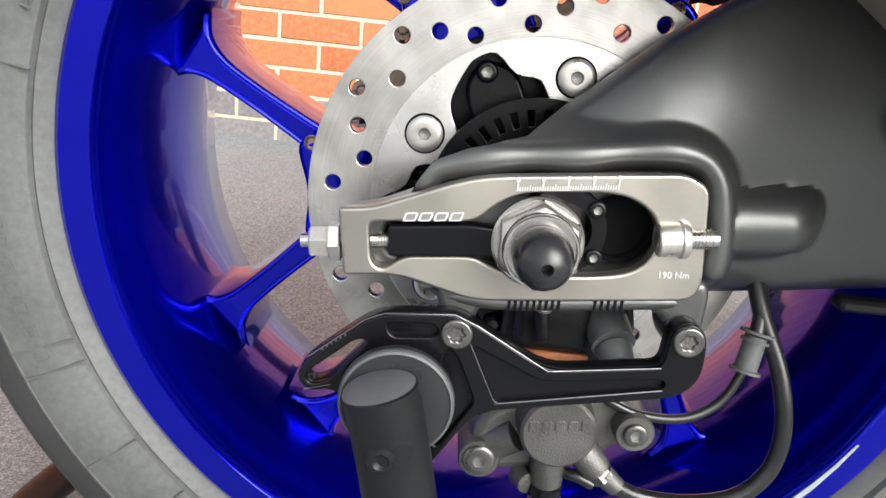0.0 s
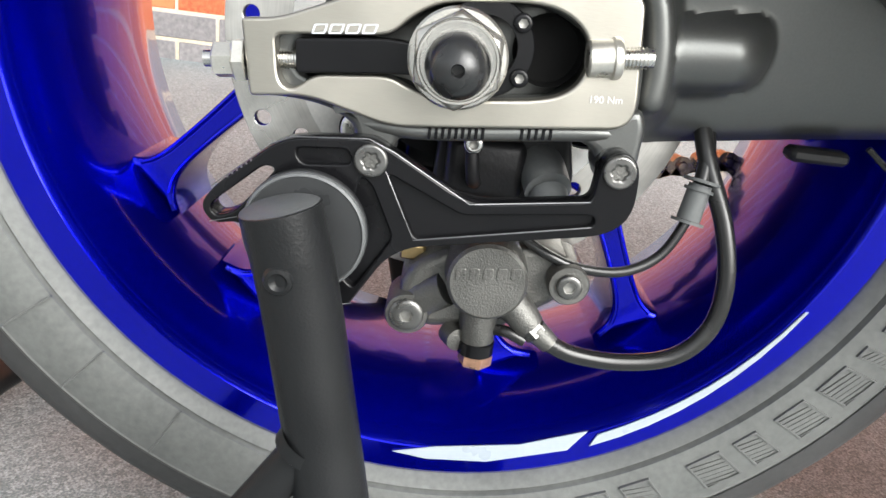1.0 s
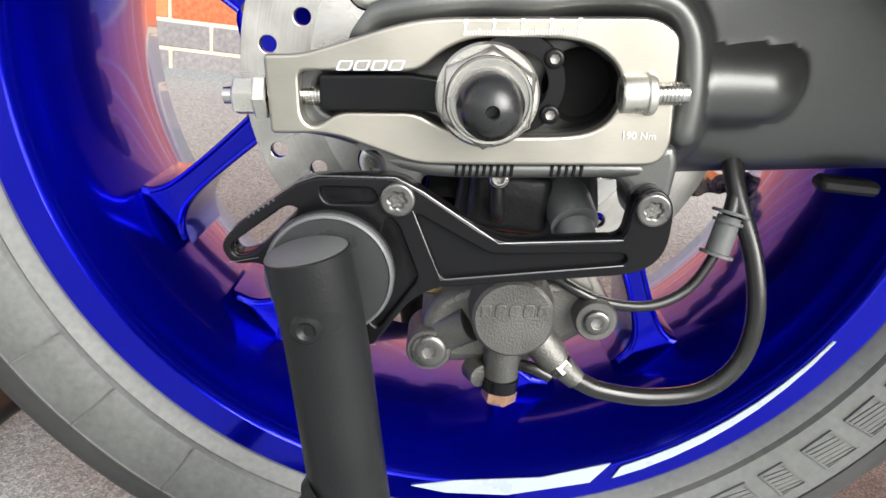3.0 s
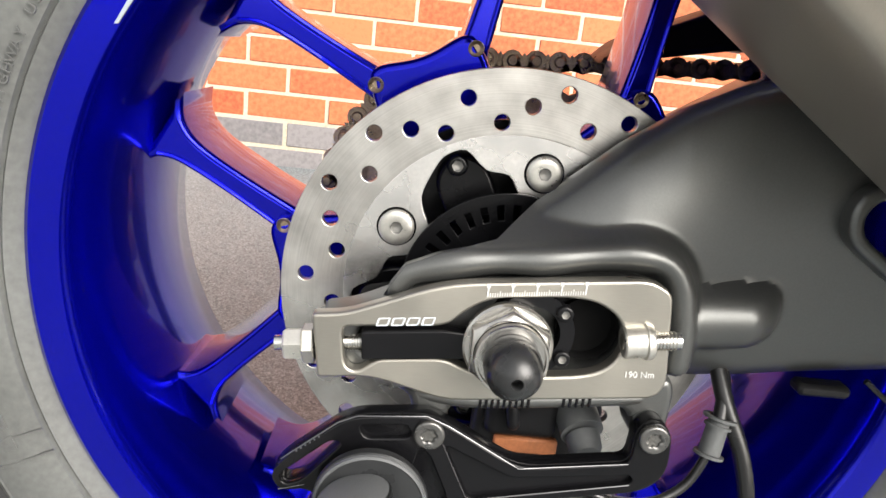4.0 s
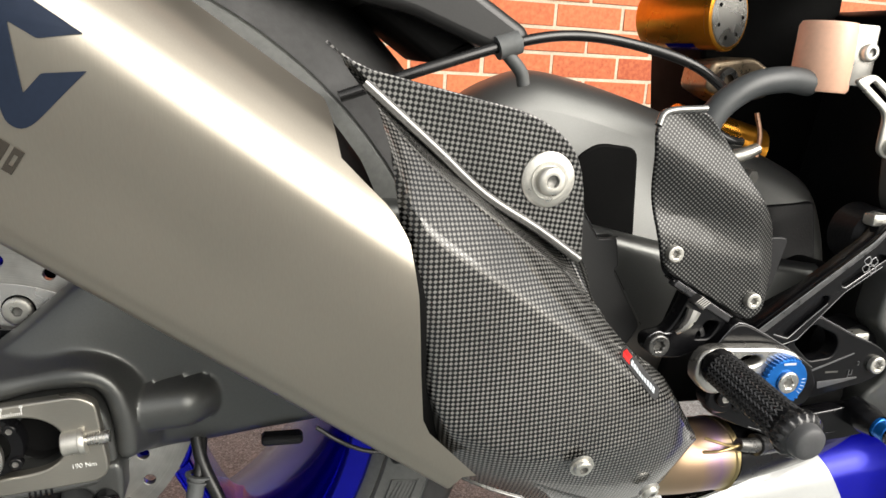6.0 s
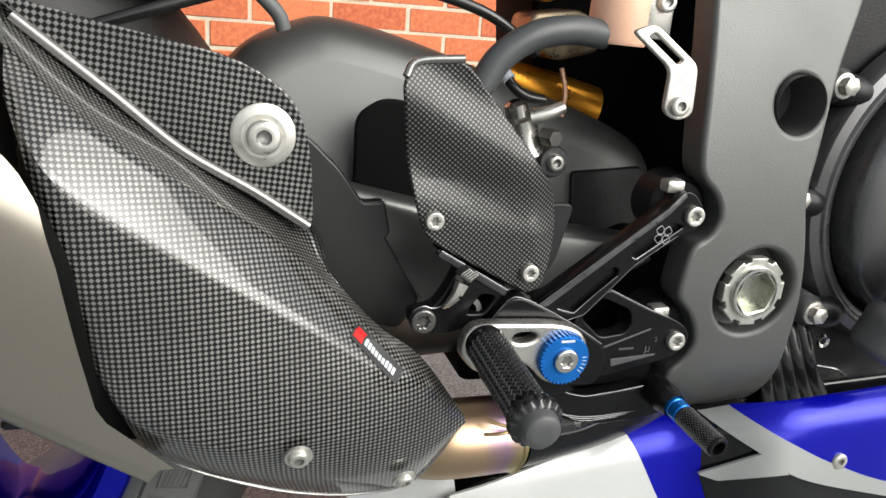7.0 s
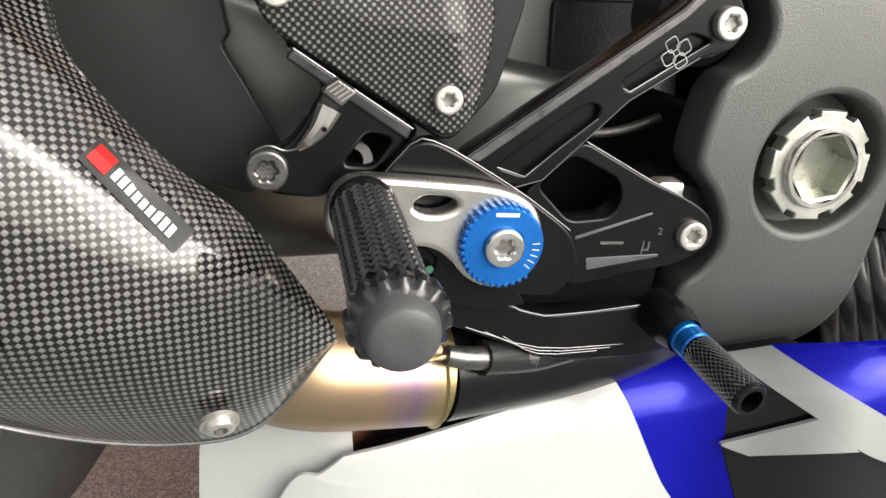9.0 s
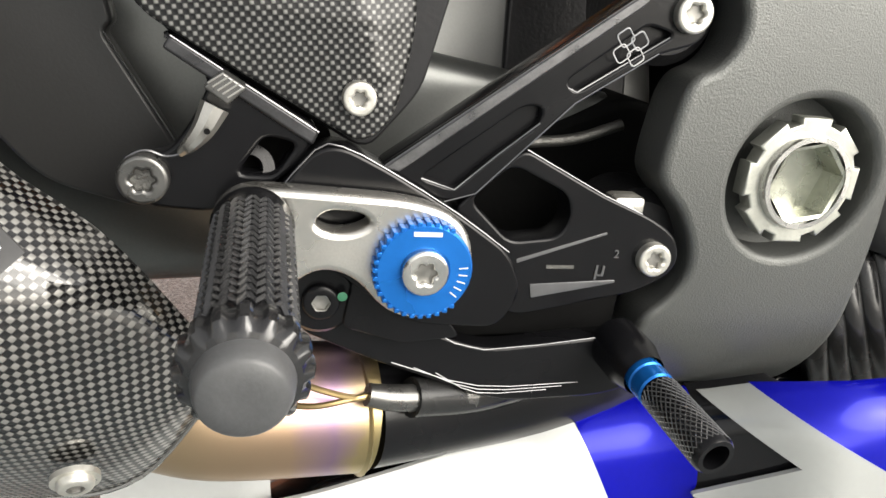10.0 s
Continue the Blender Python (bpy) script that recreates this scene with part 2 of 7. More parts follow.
HOSE = mat("hose_rubber", (0.012, 0.012, 0.012), 0.24, var=0.15, bump=0.03)
BOOT = mat("rubber_boot", (0.10, 0.105, 0.105), 0.6, var=0.15, bump=0.1)
HOSE_GREY = mat("grey_hose_rubber", (0.050, 0.054, 0.056), 0.45, var=0.15, bump=0.05)
COPPER = mat("copper_banjo", (0.62, 0.36, 0.24), 0.38, metal=0.9, var=0.25, scale=120, bump=0.1)
TITAN = mat("brushed_titanium", (0.405, 0.368, 0.310), 0.38, metal=0.92, var=0.04, scale=9, fine=1400, bump=0.03, rvar=0.05, stretch=(1, 1, 0.06, 34))
LOGO = mat("dark_print", (0.012, 0.019, 0.036), 0.6, metal=0.0, spec=0.2, var=0.15, bump=0.0)
BROWN_PRINT = mat("brown_etching", (0.040, 0.035, 0.029), 0.6, metal=0.0, spec=0.15, var=0.15, bump=0.0)
CARBON = weave("carbon_weave", 0.0017, 10, (0.002, 0.002, 0.0024), (0.180, 0.176, 0.165), 0.9, True, (-0.10, 0.45))
CARBON_FLAT = weave("carbon_flange_weave", 0.0019, 38, (0.0015, 0.0015, 0.0018), (0.19, 0.186, 0.177), 0.4)
CARBON_FINE = weave("carbon_guard_weave", 0.00145, 8, (0.008, 0.008, 0.0085), (0.150, 0.150, 0.143), 0.25, False, (-0.15, 0.95))
ALU = mat("grey_machined_alloy", (0.54, 0.525, 0.49), 0.26, metal=0.92, var=0.08, scale=40, fine=1200, bump=0.05)
BLUE_ANO = mat("blue_anodised", (0.006, 0.14, 0.50), 0.34, metal=0.6, var=0.08, bump=0.05)
PLASTIC = mat("black_plastic", (0.009, 0.009, 0.010), 0.45, var=0.2, scale=20, fine=500, bump=0.12, spec=0.3)
# Near-black for gaps, hollows and hidden backs: their shade is in the colour.
DARK = mat("gap_shade_black", (0.004, 0.004, 0.004), 0.8, var=0.2, bump=0.1, spec=0.1)
LABEL_PLATE = mat("smoky_label_plate", (0.035, 0.035, 0.036), 0.5, metal=0.2, var=0.15, scale=80, bump=0.02, spec=0.3)
RED = mat("red_label", (0.55, 0.012, 0.012), 0.4, var=0.05, bump=0.0)
GOLD = mat("gold_anodised", (0.70, 0.30, 0.03), 0.3, metal=0.85, var=0.1, bump=0.03)


def tinted_pipe():
    """Welded titanium pipe: straw, gold, violet and blue oxide in bands along it."""
    m, nt, b = nodes_of("heat_tinted_pipe")
    co = nt.nodes.new("ShaderNodeTexCoord").outputs["Object"]
    sep = nt.nodes.new("ShaderNodeSeparateXYZ")
    nt.links.new(co, sep.inputs[0])
    wob = noise_node(nt, 45, 3, co)
    add = nt.nodes.new("ShaderNodeMath")
    add.operation = "MULTIPLY_ADD"
    add.inputs[1].default_value = 0.022
    nt.links.new(wob.outputs["Fac"], add.inputs[0])
    nt.links.new(sep.outputs["X"], add.inputs[2])
    rng = nt.nodes.new("ShaderNodeMapRange")
    rng.inputs["From Min"].default_value, rng.inputs["From Max"].default_value = 0.345, 0.475
    nt.links.new(add.outputs[0], rng.inputs["Value"])
    ramp = nt.nodes.new("ShaderNodeValToRGB")
    ramp.color_ramp.elements[0].color, ramp.color_ramp.elements[1].color = (0.36, 0.29, 0.22, 1), (0.31, 0.26, 0.12, 1)
    for pos, col in ((0.45, (0.40, 0.29, 0.18, 1)), (0.70, (0.44, 0.30, 0.20, 1)), (0.82, (0.32, 0.21, 0.30, 1)), (0.90, (0.40, 0.31, 0.16, 1))):
        ramp.color_ramp.elements.new(pos).color = col
    nt.links.new(rng.outputs[0], ramp.inputs["Fac"])
    nt.links.new(ramp.outputs["Color"], b.inputs["Base Color"])
    b.inputs["Metallic"].default_value, b.inputs["Roughness"].default_value = 0.95, 0.36
    return m


HEADER = tinted_pipe()
FAIR_WHITE = mat("white_fairing_paint", (0.44, 0.45, 0.44), 0.3, var=0.03, bump=0.0, coat=0.8, rvar=0.03)
FAIR_BLUE = mat("blue_fairing_paint", (0.002, 0.003, 0.30), 0.22, metal=0.3, var=0.05, bump=0.0, coat=0.2, rvar=0.03, spec=0.2)
FAIR_GREY = mat("silver_fairing_paint", (0.33, 0.34, 0.33), 0.32, metal=0.2, var=0.03, bump=0.0, coat=0.5, rvar=0.02)
MARK = mat("white_marking", (0.66, 0.66, 0.64), 0.5, var=0.04, bump=0.0)
RIM_STRIPE = mat("pale_rim_stripe", (0.30, 0.34, 0.38), 0.35, var=0.05, bump=0.0, coat=0.3)
DARK_BOOT = mat("dark_rubber_boot", (0.085, 0.086, 0.087), 0.5, var=0.15, bump=0.08)
BRASS = mat("dull_brass", (0.34, 0.25, 0.12), 0.35, metal=0.9, var=0.2, bump=0.03)
CARBON_BEAD = mat("carbon_bead_and_highlight", (0.16, 0.158, 0.15), 0.2, metal=0.6, var=0.2, scale=60, fine=600, bump=0.05, coat=1.0)
HANGER = mat("hanger_black_paint", (0.030, 0.030, 0.030), 0.34, metal=0.3, var=0.06, scale=20, fine=900, bump=0.05, rvar=0.02)
GREEN = mat("green_paint_dot", (0.05, 0.22, 0.12), 0.5, var=0.2, bump=0.0)
RUST = mat("rusty_pad_backing", (0.42, 0.15, 0.06), 0.6, var=0.25, scale=120, fine=500, bump=0.15)
FAIR_BLACK = mat("black_fairing_paint", (0.008, 0.008, 0.009), 0.2, var=0.1, bump=0.0, coat=0.25, spec=0.3)
CHAIN = mat("oily_chain", (0.34, 0.265, 0.18), 0.36, metal=0.8, var=0.35, scale=150, fine=700, bump=0.2)
RESERVOIR = mat("milky_reservoir", (0.80, 0.48, 0.34), 0.4, var=0.08, bump=0.0)


# ---- shape helpers ----
def finish(me, angle=38):
    for pl in me.polygons:
        pl.use_smooth = True
    me.set_sharp_from_angle(angle=radians(angle))
    return me


def part(name, shape, material, parent, label=""):
    """Links a mesh (or a bmesh) in world places as one mesh object under a thing or a part."""
    if isinstance(shape, bmesh.types.BMesh):
        me = bpy.data.meshes.new(name)
        bmesh.ops.recalc_face_normals(shape, faces=shape.faces)
        shape.to_mesh(me)
        shape.free()
    else:
        me = shape
        me.name = name
    finish(me)
    me.materials.clear()
    me.materials.append(material)
    ob = new(name, me)
    if parent is not None:
        while parent.parent is not None and parent.parent.parent is not None:
            parent = parent.parent
        ob.parent = parent
        if parent.type == "EMPTY":
            ob.matrix_parent_inverse = parent.matrix_basis.inverted()
    return tagged(ob, label)


def thing(name, at, label, category, group="", kind=""):
    ob = new(name)
    ob.empty_display_size = 0.05
    ob.matrix_basis = Matrix.Translation(at)
    return tagged(ob, label, category, group, kind)


def rounded(pts, r, n=4):
    """A closed outline with its corners rounded; r is one radius or one for each corner."""
    out, k = [], len(pts)
    for i in range(k):
        a, b, c = Vector(pts[i - 1]), Vector(pts[i]), Vector(pts[(i + 1) % k])
        ri = r[i] if isinstance(r, (list, tuple)) else r
        da, dc = a - b, c - b
        ra, rc = min(ri, da.length * 0.48), min(ri, dc.length * 0.48)
        p, q = b + da.normalized() * ra, b + dc.normalized() * rc
        for j in range(n + 1):
            t = j / n
            out.append(p * (1 - t) ** 2 + b * 2 * t * (1 - t) + q * t * t)
    return out


def ring(cx, cz, r, n=24, sx=1.0, turn=0.0):
    return [Vector((cx + r * sx * math.cos(a) * math.cos(turn) - r * math.sin(a) * math.sin(turn),
                    cz + r * sx * math.cos(a) * math.sin(turn) + r * math.sin(a) * math.cos(turn)))
            for a in (2 * math.pi * i / n for i in range(n))]


def plate(outlines, y0, y1, bevel=0.001, res=2):
    """A flat part that stands in the x-z plane from y0 (front) to y1 (back), with holes and bevelled edges."""
    cu = bpy.data.curves.new("plate", "CURVE")
    cu.dimensions, cu.fill_mode = "2D", "BOTH"
    half = abs(y1 - y0) / 2
    bevel = min(bevel, half * 0.95)
    cu.extrude, cu.bevel_depth, cu.bevel_resolution, cu.offset = half - bevel, bevel, res, -bevel
    for pts in outlines:
        sp = cu.splines.new("POLY")
        sp.points.add(len(pts) - 1)
        for p, q in zip(sp.points, pts):
            p.co = (q[0], q[1], 0, 1)
        sp.use_cyclic_u = True
    ob = bpy.data.objects.new("plate", cu)
    me = bpy.data.meshes.new_from_object(ob)
    bpy.data.objects.remove(ob)
    bpy.data.curves.remove(cu)
    me.transform(Matrix(((1, 0, 0, 0), (0, 0, -1, (y0 + y1) / 2), (0, 1, 0, 0), (0, 0, 0, 1))))
    return me


def bend(me, lift, longest=0.012):
    """Gives a flat part a soft curve: y moves by lift(x, z)."""
    bm = bmesh.new()
    bm.from_mesh(me)
    bmesh.ops.triangulate(bm, faces=bm.faces)
    for _ in range(4):
        edges = [e for e in bm.edges if e.calc_length() > longest]
        if edges:
            bmesh.ops.subdivide_edges(bm, edges=edges, cuts=1)
            bmesh.ops.triangulate(bm, faces=bm.faces)
    for v in bm.verts:
        v.co.y += lift(v.co.x, v.co.z)
    bm.to_mesh(me)
    bm.free()
    return me


def axes(d):
    d = Vector(d).normalized()
    s = Vector((0, 0, 1)) if abs(d.z) < 0.9 else Vector((1, 0, 0))
    u = s.cross(d).normalized()
    return d, u, d.cross(u)


def lathe(profile, at, d=(0, -1, 0), seg=32, closed=False, turn=0.0):
    """Turned part: rows of (radius, height along d from at)."""
    d, u, v = axes(d)
    at, bm, rows = Vector(at), bmesh.new(), []
    for r, h in profile:
        if r < 1e-6:
            rows.append([bm.verts.new(at + d * h)])
        else:
            rows.append([bm.verts.new(at + d * h + (u * math.cos(a) + v * math.sin(a)) * r)
                         for a in (turn + 2 * math.pi * i / seg for i in range(seg))])
    if closed:
        rows.append(rows[0])
    for a, b in zip(rows, rows[1:]):
        for i in range(seg):
            j = (i + 1) % seg
            if len(a) == 1 and len(b) > 1:
                bm.faces.new((a[0], b[i], b[j]))
            elif len(b) == 1 and len(a) > 1:
                bm.faces.new((a[i], a[j], b[0]))
            elif len(a) > 1:
                bm.faces.new((a[i], a[j], b[j], b[i]))
    return bm


def glide(pts, n=6, closed=False):
    """A smooth line through a few points."""
    pts = [Vector(p) for p in pts]
    k, out = len(pts), []
    last = k if closed else k - 1
    for i in range(last):
        p0 = pts[i - 1] if (i or closed) else pts[0] * 2 - pts[1]
        p1, p2 = pts[i], pts[(i + 1) % k]
        p3 = pts[(i + 2) % k] if (closed or i + 2 < k) else p2 * 2 - p1
        for j in range(n):
            t = j / n
            out.append(0.5 * (2 * p1 + (p2 - p0) * t + (2 * p0 - 5 * p1 + 4 * p2 - p3) * t * t + (3 * p1 - p0 - 3 * p2 + p3) * t ** 3))
    if not closed:
        out.append(pts[-1])
    return out


def tube(pts, r, seg=12, n=6, smooth=True, caps=True):
    """A hose, wire or pipe along a smooth line; r is one radius or (start, end)."""
    line = glide(pts, n) if smooth else [Vector(p) for p in pts]
    bm, rows = bmesh.new(), []
    u = axes(line[1] - line[0])[1]
    for i, p in enumerate(line):
        d = (line[min(i + 1, len(line) - 1)] - line[max(i - 1, 0)]).normalized()
        u = (u - d * u.dot(d)).normalized()
        v = d.cross(u)
        rr = r if not isinstance(r, tuple) else r[0] + (r[1] - r[0]) * i / (len(line) - 1)
        rows.append([bm.verts.new(p + (u * math.cos(a) + v * math.sin(a)) * rr) for a in (2 * math.pi * k / seg for k in range(seg))])
    for a, b in zip(rows, rows[1:]):
        for k in range(seg):
            bm.faces.new((a[k], a[(k + 1) % seg], b[(k + 1) % seg], b[k]))
    if caps:
        bm.faces.new(rows[0])
        bm.faces.new(rows[-1])
    return bm


def box(lo, hi, bevel=0.002, seg=2, m=None):
    bm = bmesh.new()
    bmesh.ops.create_cube(bm, size=1)
    for v in bm.verts:
        v.co = Vector([(lo[i] + hi[i]) / 2 + v.co[i] * (hi[i] - lo[i]) for i in range(3)])
    if bevel:
        bmesh.ops.bevel(bm, geom=list(bm.edges), offset=bevel, segments=seg, affect="EDGES", profile=0.5)
    if m is not None:
        bm.transform(m)
    return bm


def loft(rows, thick=0.0, close=False):
    """A skin over rows of points; thick gives it a second side, further along y, and closed edges."""
    bm = bmesh.new()
    vs = [[bm.verts.new(p) for p in row] for row in rows]
    for a, b in zip(vs, vs[1:]):
        k = len(a)
        for i in range(k if close else k - 1):
            j = (i + 1) % k
            bm.faces.new((a[i], a[j], b[j], b[i]))
    if thick:
        ws = [[bm.verts.new(Vector(p) + Vector((0, thick, 0))) for p in row] for row in rows]
        for a, b in zip(ws, ws[1:]):
            for i in range(len(a) - 1):
                bm.faces.new((a[i], b[i], b[i + 1], a[i + 1]))
        for a, b in ((vs[0], ws[0]), (vs[-1], ws[-1]), ([r[0] for r in vs], [r[0] for r in ws]), ([r[-1] for r in vs], [r[-1] for r in ws])):
            for i in range(len(a) - 1):
                bm.faces.new((a[i], a[i + 1], b[i + 1], b[i]))
    bmesh.ops.recalc_face_normals(bm, faces=bm.faces)
    return bm


def bolt(parent, at, r, material=None, d=(0, -1, 0), h=0.004, socket=0.5, kind="hex", washer=0.0):
    """A socket-head or flange bolt with its recess; the recess and the washer are pieces of it."""
    at, dv = Vector(at), Vector(d).normalized()
    material = material or PLATED
    prof = [(r * socket, h * 0.60), (r * socket, h * 0.98), (r * 0.62, h), (r * 0.80, h * 0.95), (r * 0.93, h * 0.84), (r, h * 0.64), (r, -0.002)]
    if kind == "torx":
        star = [(at.x + r * socket * (1 + 0.15 * math.cos(6 * a)) * math.cos(a), at.z + r * socket * (1 + 0.15 * math.cos(6 * a)) * math.sin(a)) for a in (2 * math.pi * i / 48 for i in range(48))]
        b = part("bolt", plate([ring(at.x, at.z, r, 32), star], at.y - h, at.y + 0.002, r * 0.16, 3), material, parent)
        # The recess floor gets a darker grey, with its shade in the colour.
        part("socket", lathe([(r * socket * 1.25, h * 0.45), (0, h * 0.35)], at, dv, 16), CALIPER if material is BOLT_GREY else SOCKET, b)
        return b
    b = part("bolt", lathe(prof, at, dv, 28), material, parent)
    hole = lathe([(r * socket * 1.04, h * 0.97), (r * socket * 0.92, h * 0.93), (r * socket * 0.86, h * 0.62), (r * socket * 0.3, h * 0.56), (0, h * 0.50)], at, dv, 6)
    part("socket", hole, SOCKET, b)
    if washer:
        part("washer", lathe([(r * 0.9, 0.0005), (washer, 0.0005), (washer, -0.0012), (r * 0.9, -0.0012)], at, dv, 32), material, b)
    return b


def text_mesh(body, size, at, turn=0.0, depth=0.0002, tilt=None):
    cu = bpy.data.curves.new("writing", "FONT")
    cu.body, cu.size, cu.extrude, cu.align_x, cu.align_y = body, size, depth, "CENTER", "CENTER"
    ob = bpy.data.objects.new("writing", cu)
    me = bpy.data.meshes.new_from_object(ob)
    bpy.data.objects.remove(ob)
    bpy.data.curves.remove(cu)
    me.transform(Matrix.Translation(at) @ (tilt or pose(0, 0, 0, 90, 0, 0)) @ pose(0, 0, 0, 0, 0, turn))
    return me


# ---- ground ----
AX = 0.345      # height of the rear axle


def build_ground():
    bm = bmesh.new()
    ys = [-300, -40, -6, -1.5, 0.25, 0.7, 1.2, 1.72, 1.9, 6, 40, 300]
    xs = [-300, -40, -6, -2, 0, 2, 6, 40, 300]
    lift = lambda y: 0.0 if y < 0.25 else min(0.08, (y - 0.25) * 0.055)
    grid = [[bm.verts.new((x, y, lift(y))) for x in xs] for y in ys]
    for a, b in zip(grid, grid[1:]):
        for i in range(len(xs) - 1):
            bm.faces.new((a[i], a[i + 1], b[i + 1], b[i]))
    return tagged(part("ground", bm, ASPHALT, None), "worn grey asphalt yard surface with loose grit", "ground", kind="structure")


build_ground()

# ---- motorcycle: rear wheel ----
BIKE = thing("motorcycle", (0.3, 0.0, 0.0), "blue and black sports motorcycle raised on a paddock stand", "motorcycle")


def pol(r, deg):
    return Vector((r * math.cos(radians(deg)), AX + r * math.sin(radians(deg))))


def build_wheel():
    barrel = [(0.2145, -0.0895), (0.2155, -0.0905), (0.2300, -0.0905), (0.2325, -0.0885), (0.2325, -0.083), (0.222, -0.078), (0.218, -0.05),
              (0.2055, -0.03), (0.2045, 0.03), (0.218, 0.05), (0.222, 0.078), (0.2325, 0.083), (0.2325, 0.0885), (0.230, 0.0905),
              (0.2155, 0.0905), (0.2100, 0.083), (0.206, 0.055), (0.1985, 0.03), (0.1980, -0.025), (0.205, -0.06), (0.2105, -0.083)]
    rim = part("rear_wheel", lathe([(r, -y) for r, y in barrel], (0, 0, AX), seg=160, closed=True), BLUE, BIKE, "gloss blue ten-spoke cast rear wheel")
    part("hub", lathe([(0.03, 0.058), (0.074, 0.058), (0.082, 0.050), (0.086, -0.03), (0.06, -0.05), (0.03, -0.05)], (0, 0, AX), seg=64, closed=True), BLUE, rim)
    for k in range(5):
        phi = 43.5 + 72 * k
        web = rounded([pol(0.074, phi - 26), pol(0.117, phi - 15.5), pol(0.128, phi - 12.5), pol(0.1195, phi), pol(0.128, phi + 12.5), pol(0.117, phi + 15.5), pol(0.074, phi + 26), pol(0.06, phi)], 0.010)
        part("spoke_web", plate([web], -0.042, 0.03, 0.004), BLUE, rim)
        for s in (-1, 1):
            a, b = pol(0.110, phi + 11.5 * s), pol(0.1965, phi + 23.2 * s)
            d = (b - a).normalized()
            nrm = Vector((-d.y, d.x)) * s
            L = (b - a).length
            wide = [(-0.10, 0.0115, 0.0115), (0.10, 0.0080, 0.0080), (0.45, 0.0066, 0.0066), (0.72, 0.0068, 0.0070), (0.86, 0.0085, 0.0100), (0.95, 0.013, 0.016), (1.01, 0.022, 0.026)]
            left = [a + d * L * t + nrm * w1 for t, w0, w1 in wide]
            right = [a + d * L * t - nrm * w0 for t, w0, w1 in wide]
            outline = [Vector((p.x, p.y)) for p in glide([(*p, 0) for p in left], 3)] + [Vector((p.x, p.y)) for p in glide([(*p, 0) for p in reversed(right)], 3)]
            c = a + d * L * 0.10
            sp = part("spoke", plate([outline], -0.030, 0.032, 0.0035, 3), BLUE, rim)
            # raised flanges along both edges of the spoke's outer face
            for side in (left, right):
                line = [(p + (c0 - p) * 0.22) for p, c0 in zip(side[1:6], [a + d * L * t for t, _, _ in wide[1:6]])]
                part("spoke_rib", tube([(p.x, -0.0300, p.y) for p in line], 0.0014, 8, 3), BLUE, sp)
            part("spoke_hole", lathe([(0.0042, 0.0002), (0.0038, 0.0005), (0.0030, -0.0002), (0.0021, -0.001), (0, -0.001)], (c.x, -0.0428, c.y), seg=16), CHAIN, sp, "rusty hole at the root of the spoke")
    # white arcs on the rim's lip, twice round
    for base in (0, 180):
        thick = [pol(0.2195, base - 93.5), pol(0.2135, base - 87.5), pol(0.2132, base - 75), pol(0.2128, base - 64.8), pol(0.2215, base - 68.4), pol(0.2225, base - 80), pol(0.2215, base - 88.6)]
        part("rim_stripe", plate([thick], -0.0918, -0.0908, 0.0002, 1), RIM_STRIPE, rim, "white stripe on the rim lip")
        outer = [pol(0.2222 - 0.005 * (i / 8) ** 1.4, base - 65.3 + i * 4.4) for i in range(9)]
        inner = [pol(0.2165 - 0.0008 * (i / 8), base - 63.6 + i * 4.15) for i in range(8, -1, -1)]
        part("rim_stripe", plate([outer + inner], -0.0918, -0.0908, 0.0002, 1), RIM_STRIPE, rim, "tapering white stripe on the rim lip")
    # valve
    v = part("valve_stem", tube([(-0.088, -0.005, 0.540), (-0.082, -0.018, 0.526), (-0.078, -0.026, 0.519)], 0.0052, 12), HOSE, rim, "black angled tyre valve")
    part("valve_cap", lathe([(0, 0.006), (0.0058, 0.0055), (0.0066, 0.0), (0.0066, -0.006)], (-0.078, -0.026, 0.519), (0.4, -0.8, -0.6)), BLACK_ANO, v)

    prof = [(0.2285, -0.080), (0.2335, -0.0895), (0.2400, -0.0938), (0.2411, -0.0922), (0.2424, -0.0956), (0.250, -0.0985), (0.262, -0.0992), (0.2735, -0.0975), (0.2745, -0.0962), (0.2755, -0.0966),
            (0.284, -0.0940), (0.2905, -0.0900), (0.2930, -0.0886), (0.3050, -0.0770), (0.3180, -0.0520), (0.3270, -0.025), (0.3300, 0.0)]
    prof = prof + [(r, -y) for r, y in reversed(prof[:-1])]
    tyre = part("tyre", lathe([(r, -y) for r, y in prof], (0, 0, AX), seg=192), RUBBER, rim, "dusty grey low-profile tyre sidewall with raised lettering")
    part("tread", lathe([(r + 0.0006, -y * 1.008) for r, y in prof if r > 0.2752], (0, 0, AX), seg=192), TREAD, tyre, "dark slick tread of the tyre")
    # raised blocks stand for the lettering on the sidewall
    def block(r0, r1, a0, a1, skew=0.0, hole=False, h=0.0006):
        n = 4
        out = [pol(r0, a0 + (a1 - a0) * i / n) for i in range(n + 1)] + [pol(r1, a1 + skew + (a0 - a1) * i / n) for i in range(n + 1)]
        shapes = [out]
        if hole:
            rm, dr, da = (r0 + r1) / 2, (r1 - r0) * 0.24, (a1 - a0) * 0.24
            am = (a0 + a1 + skew) / 2
            shapes.append([pol(rm - dr, am - da), pol(rm - dr, am + da), pol(rm + dr, am + da), pol(rm + dr, am - da)])
        return plate(shapes, -0.0994 - h, -0.0975, 0.0003, 1)
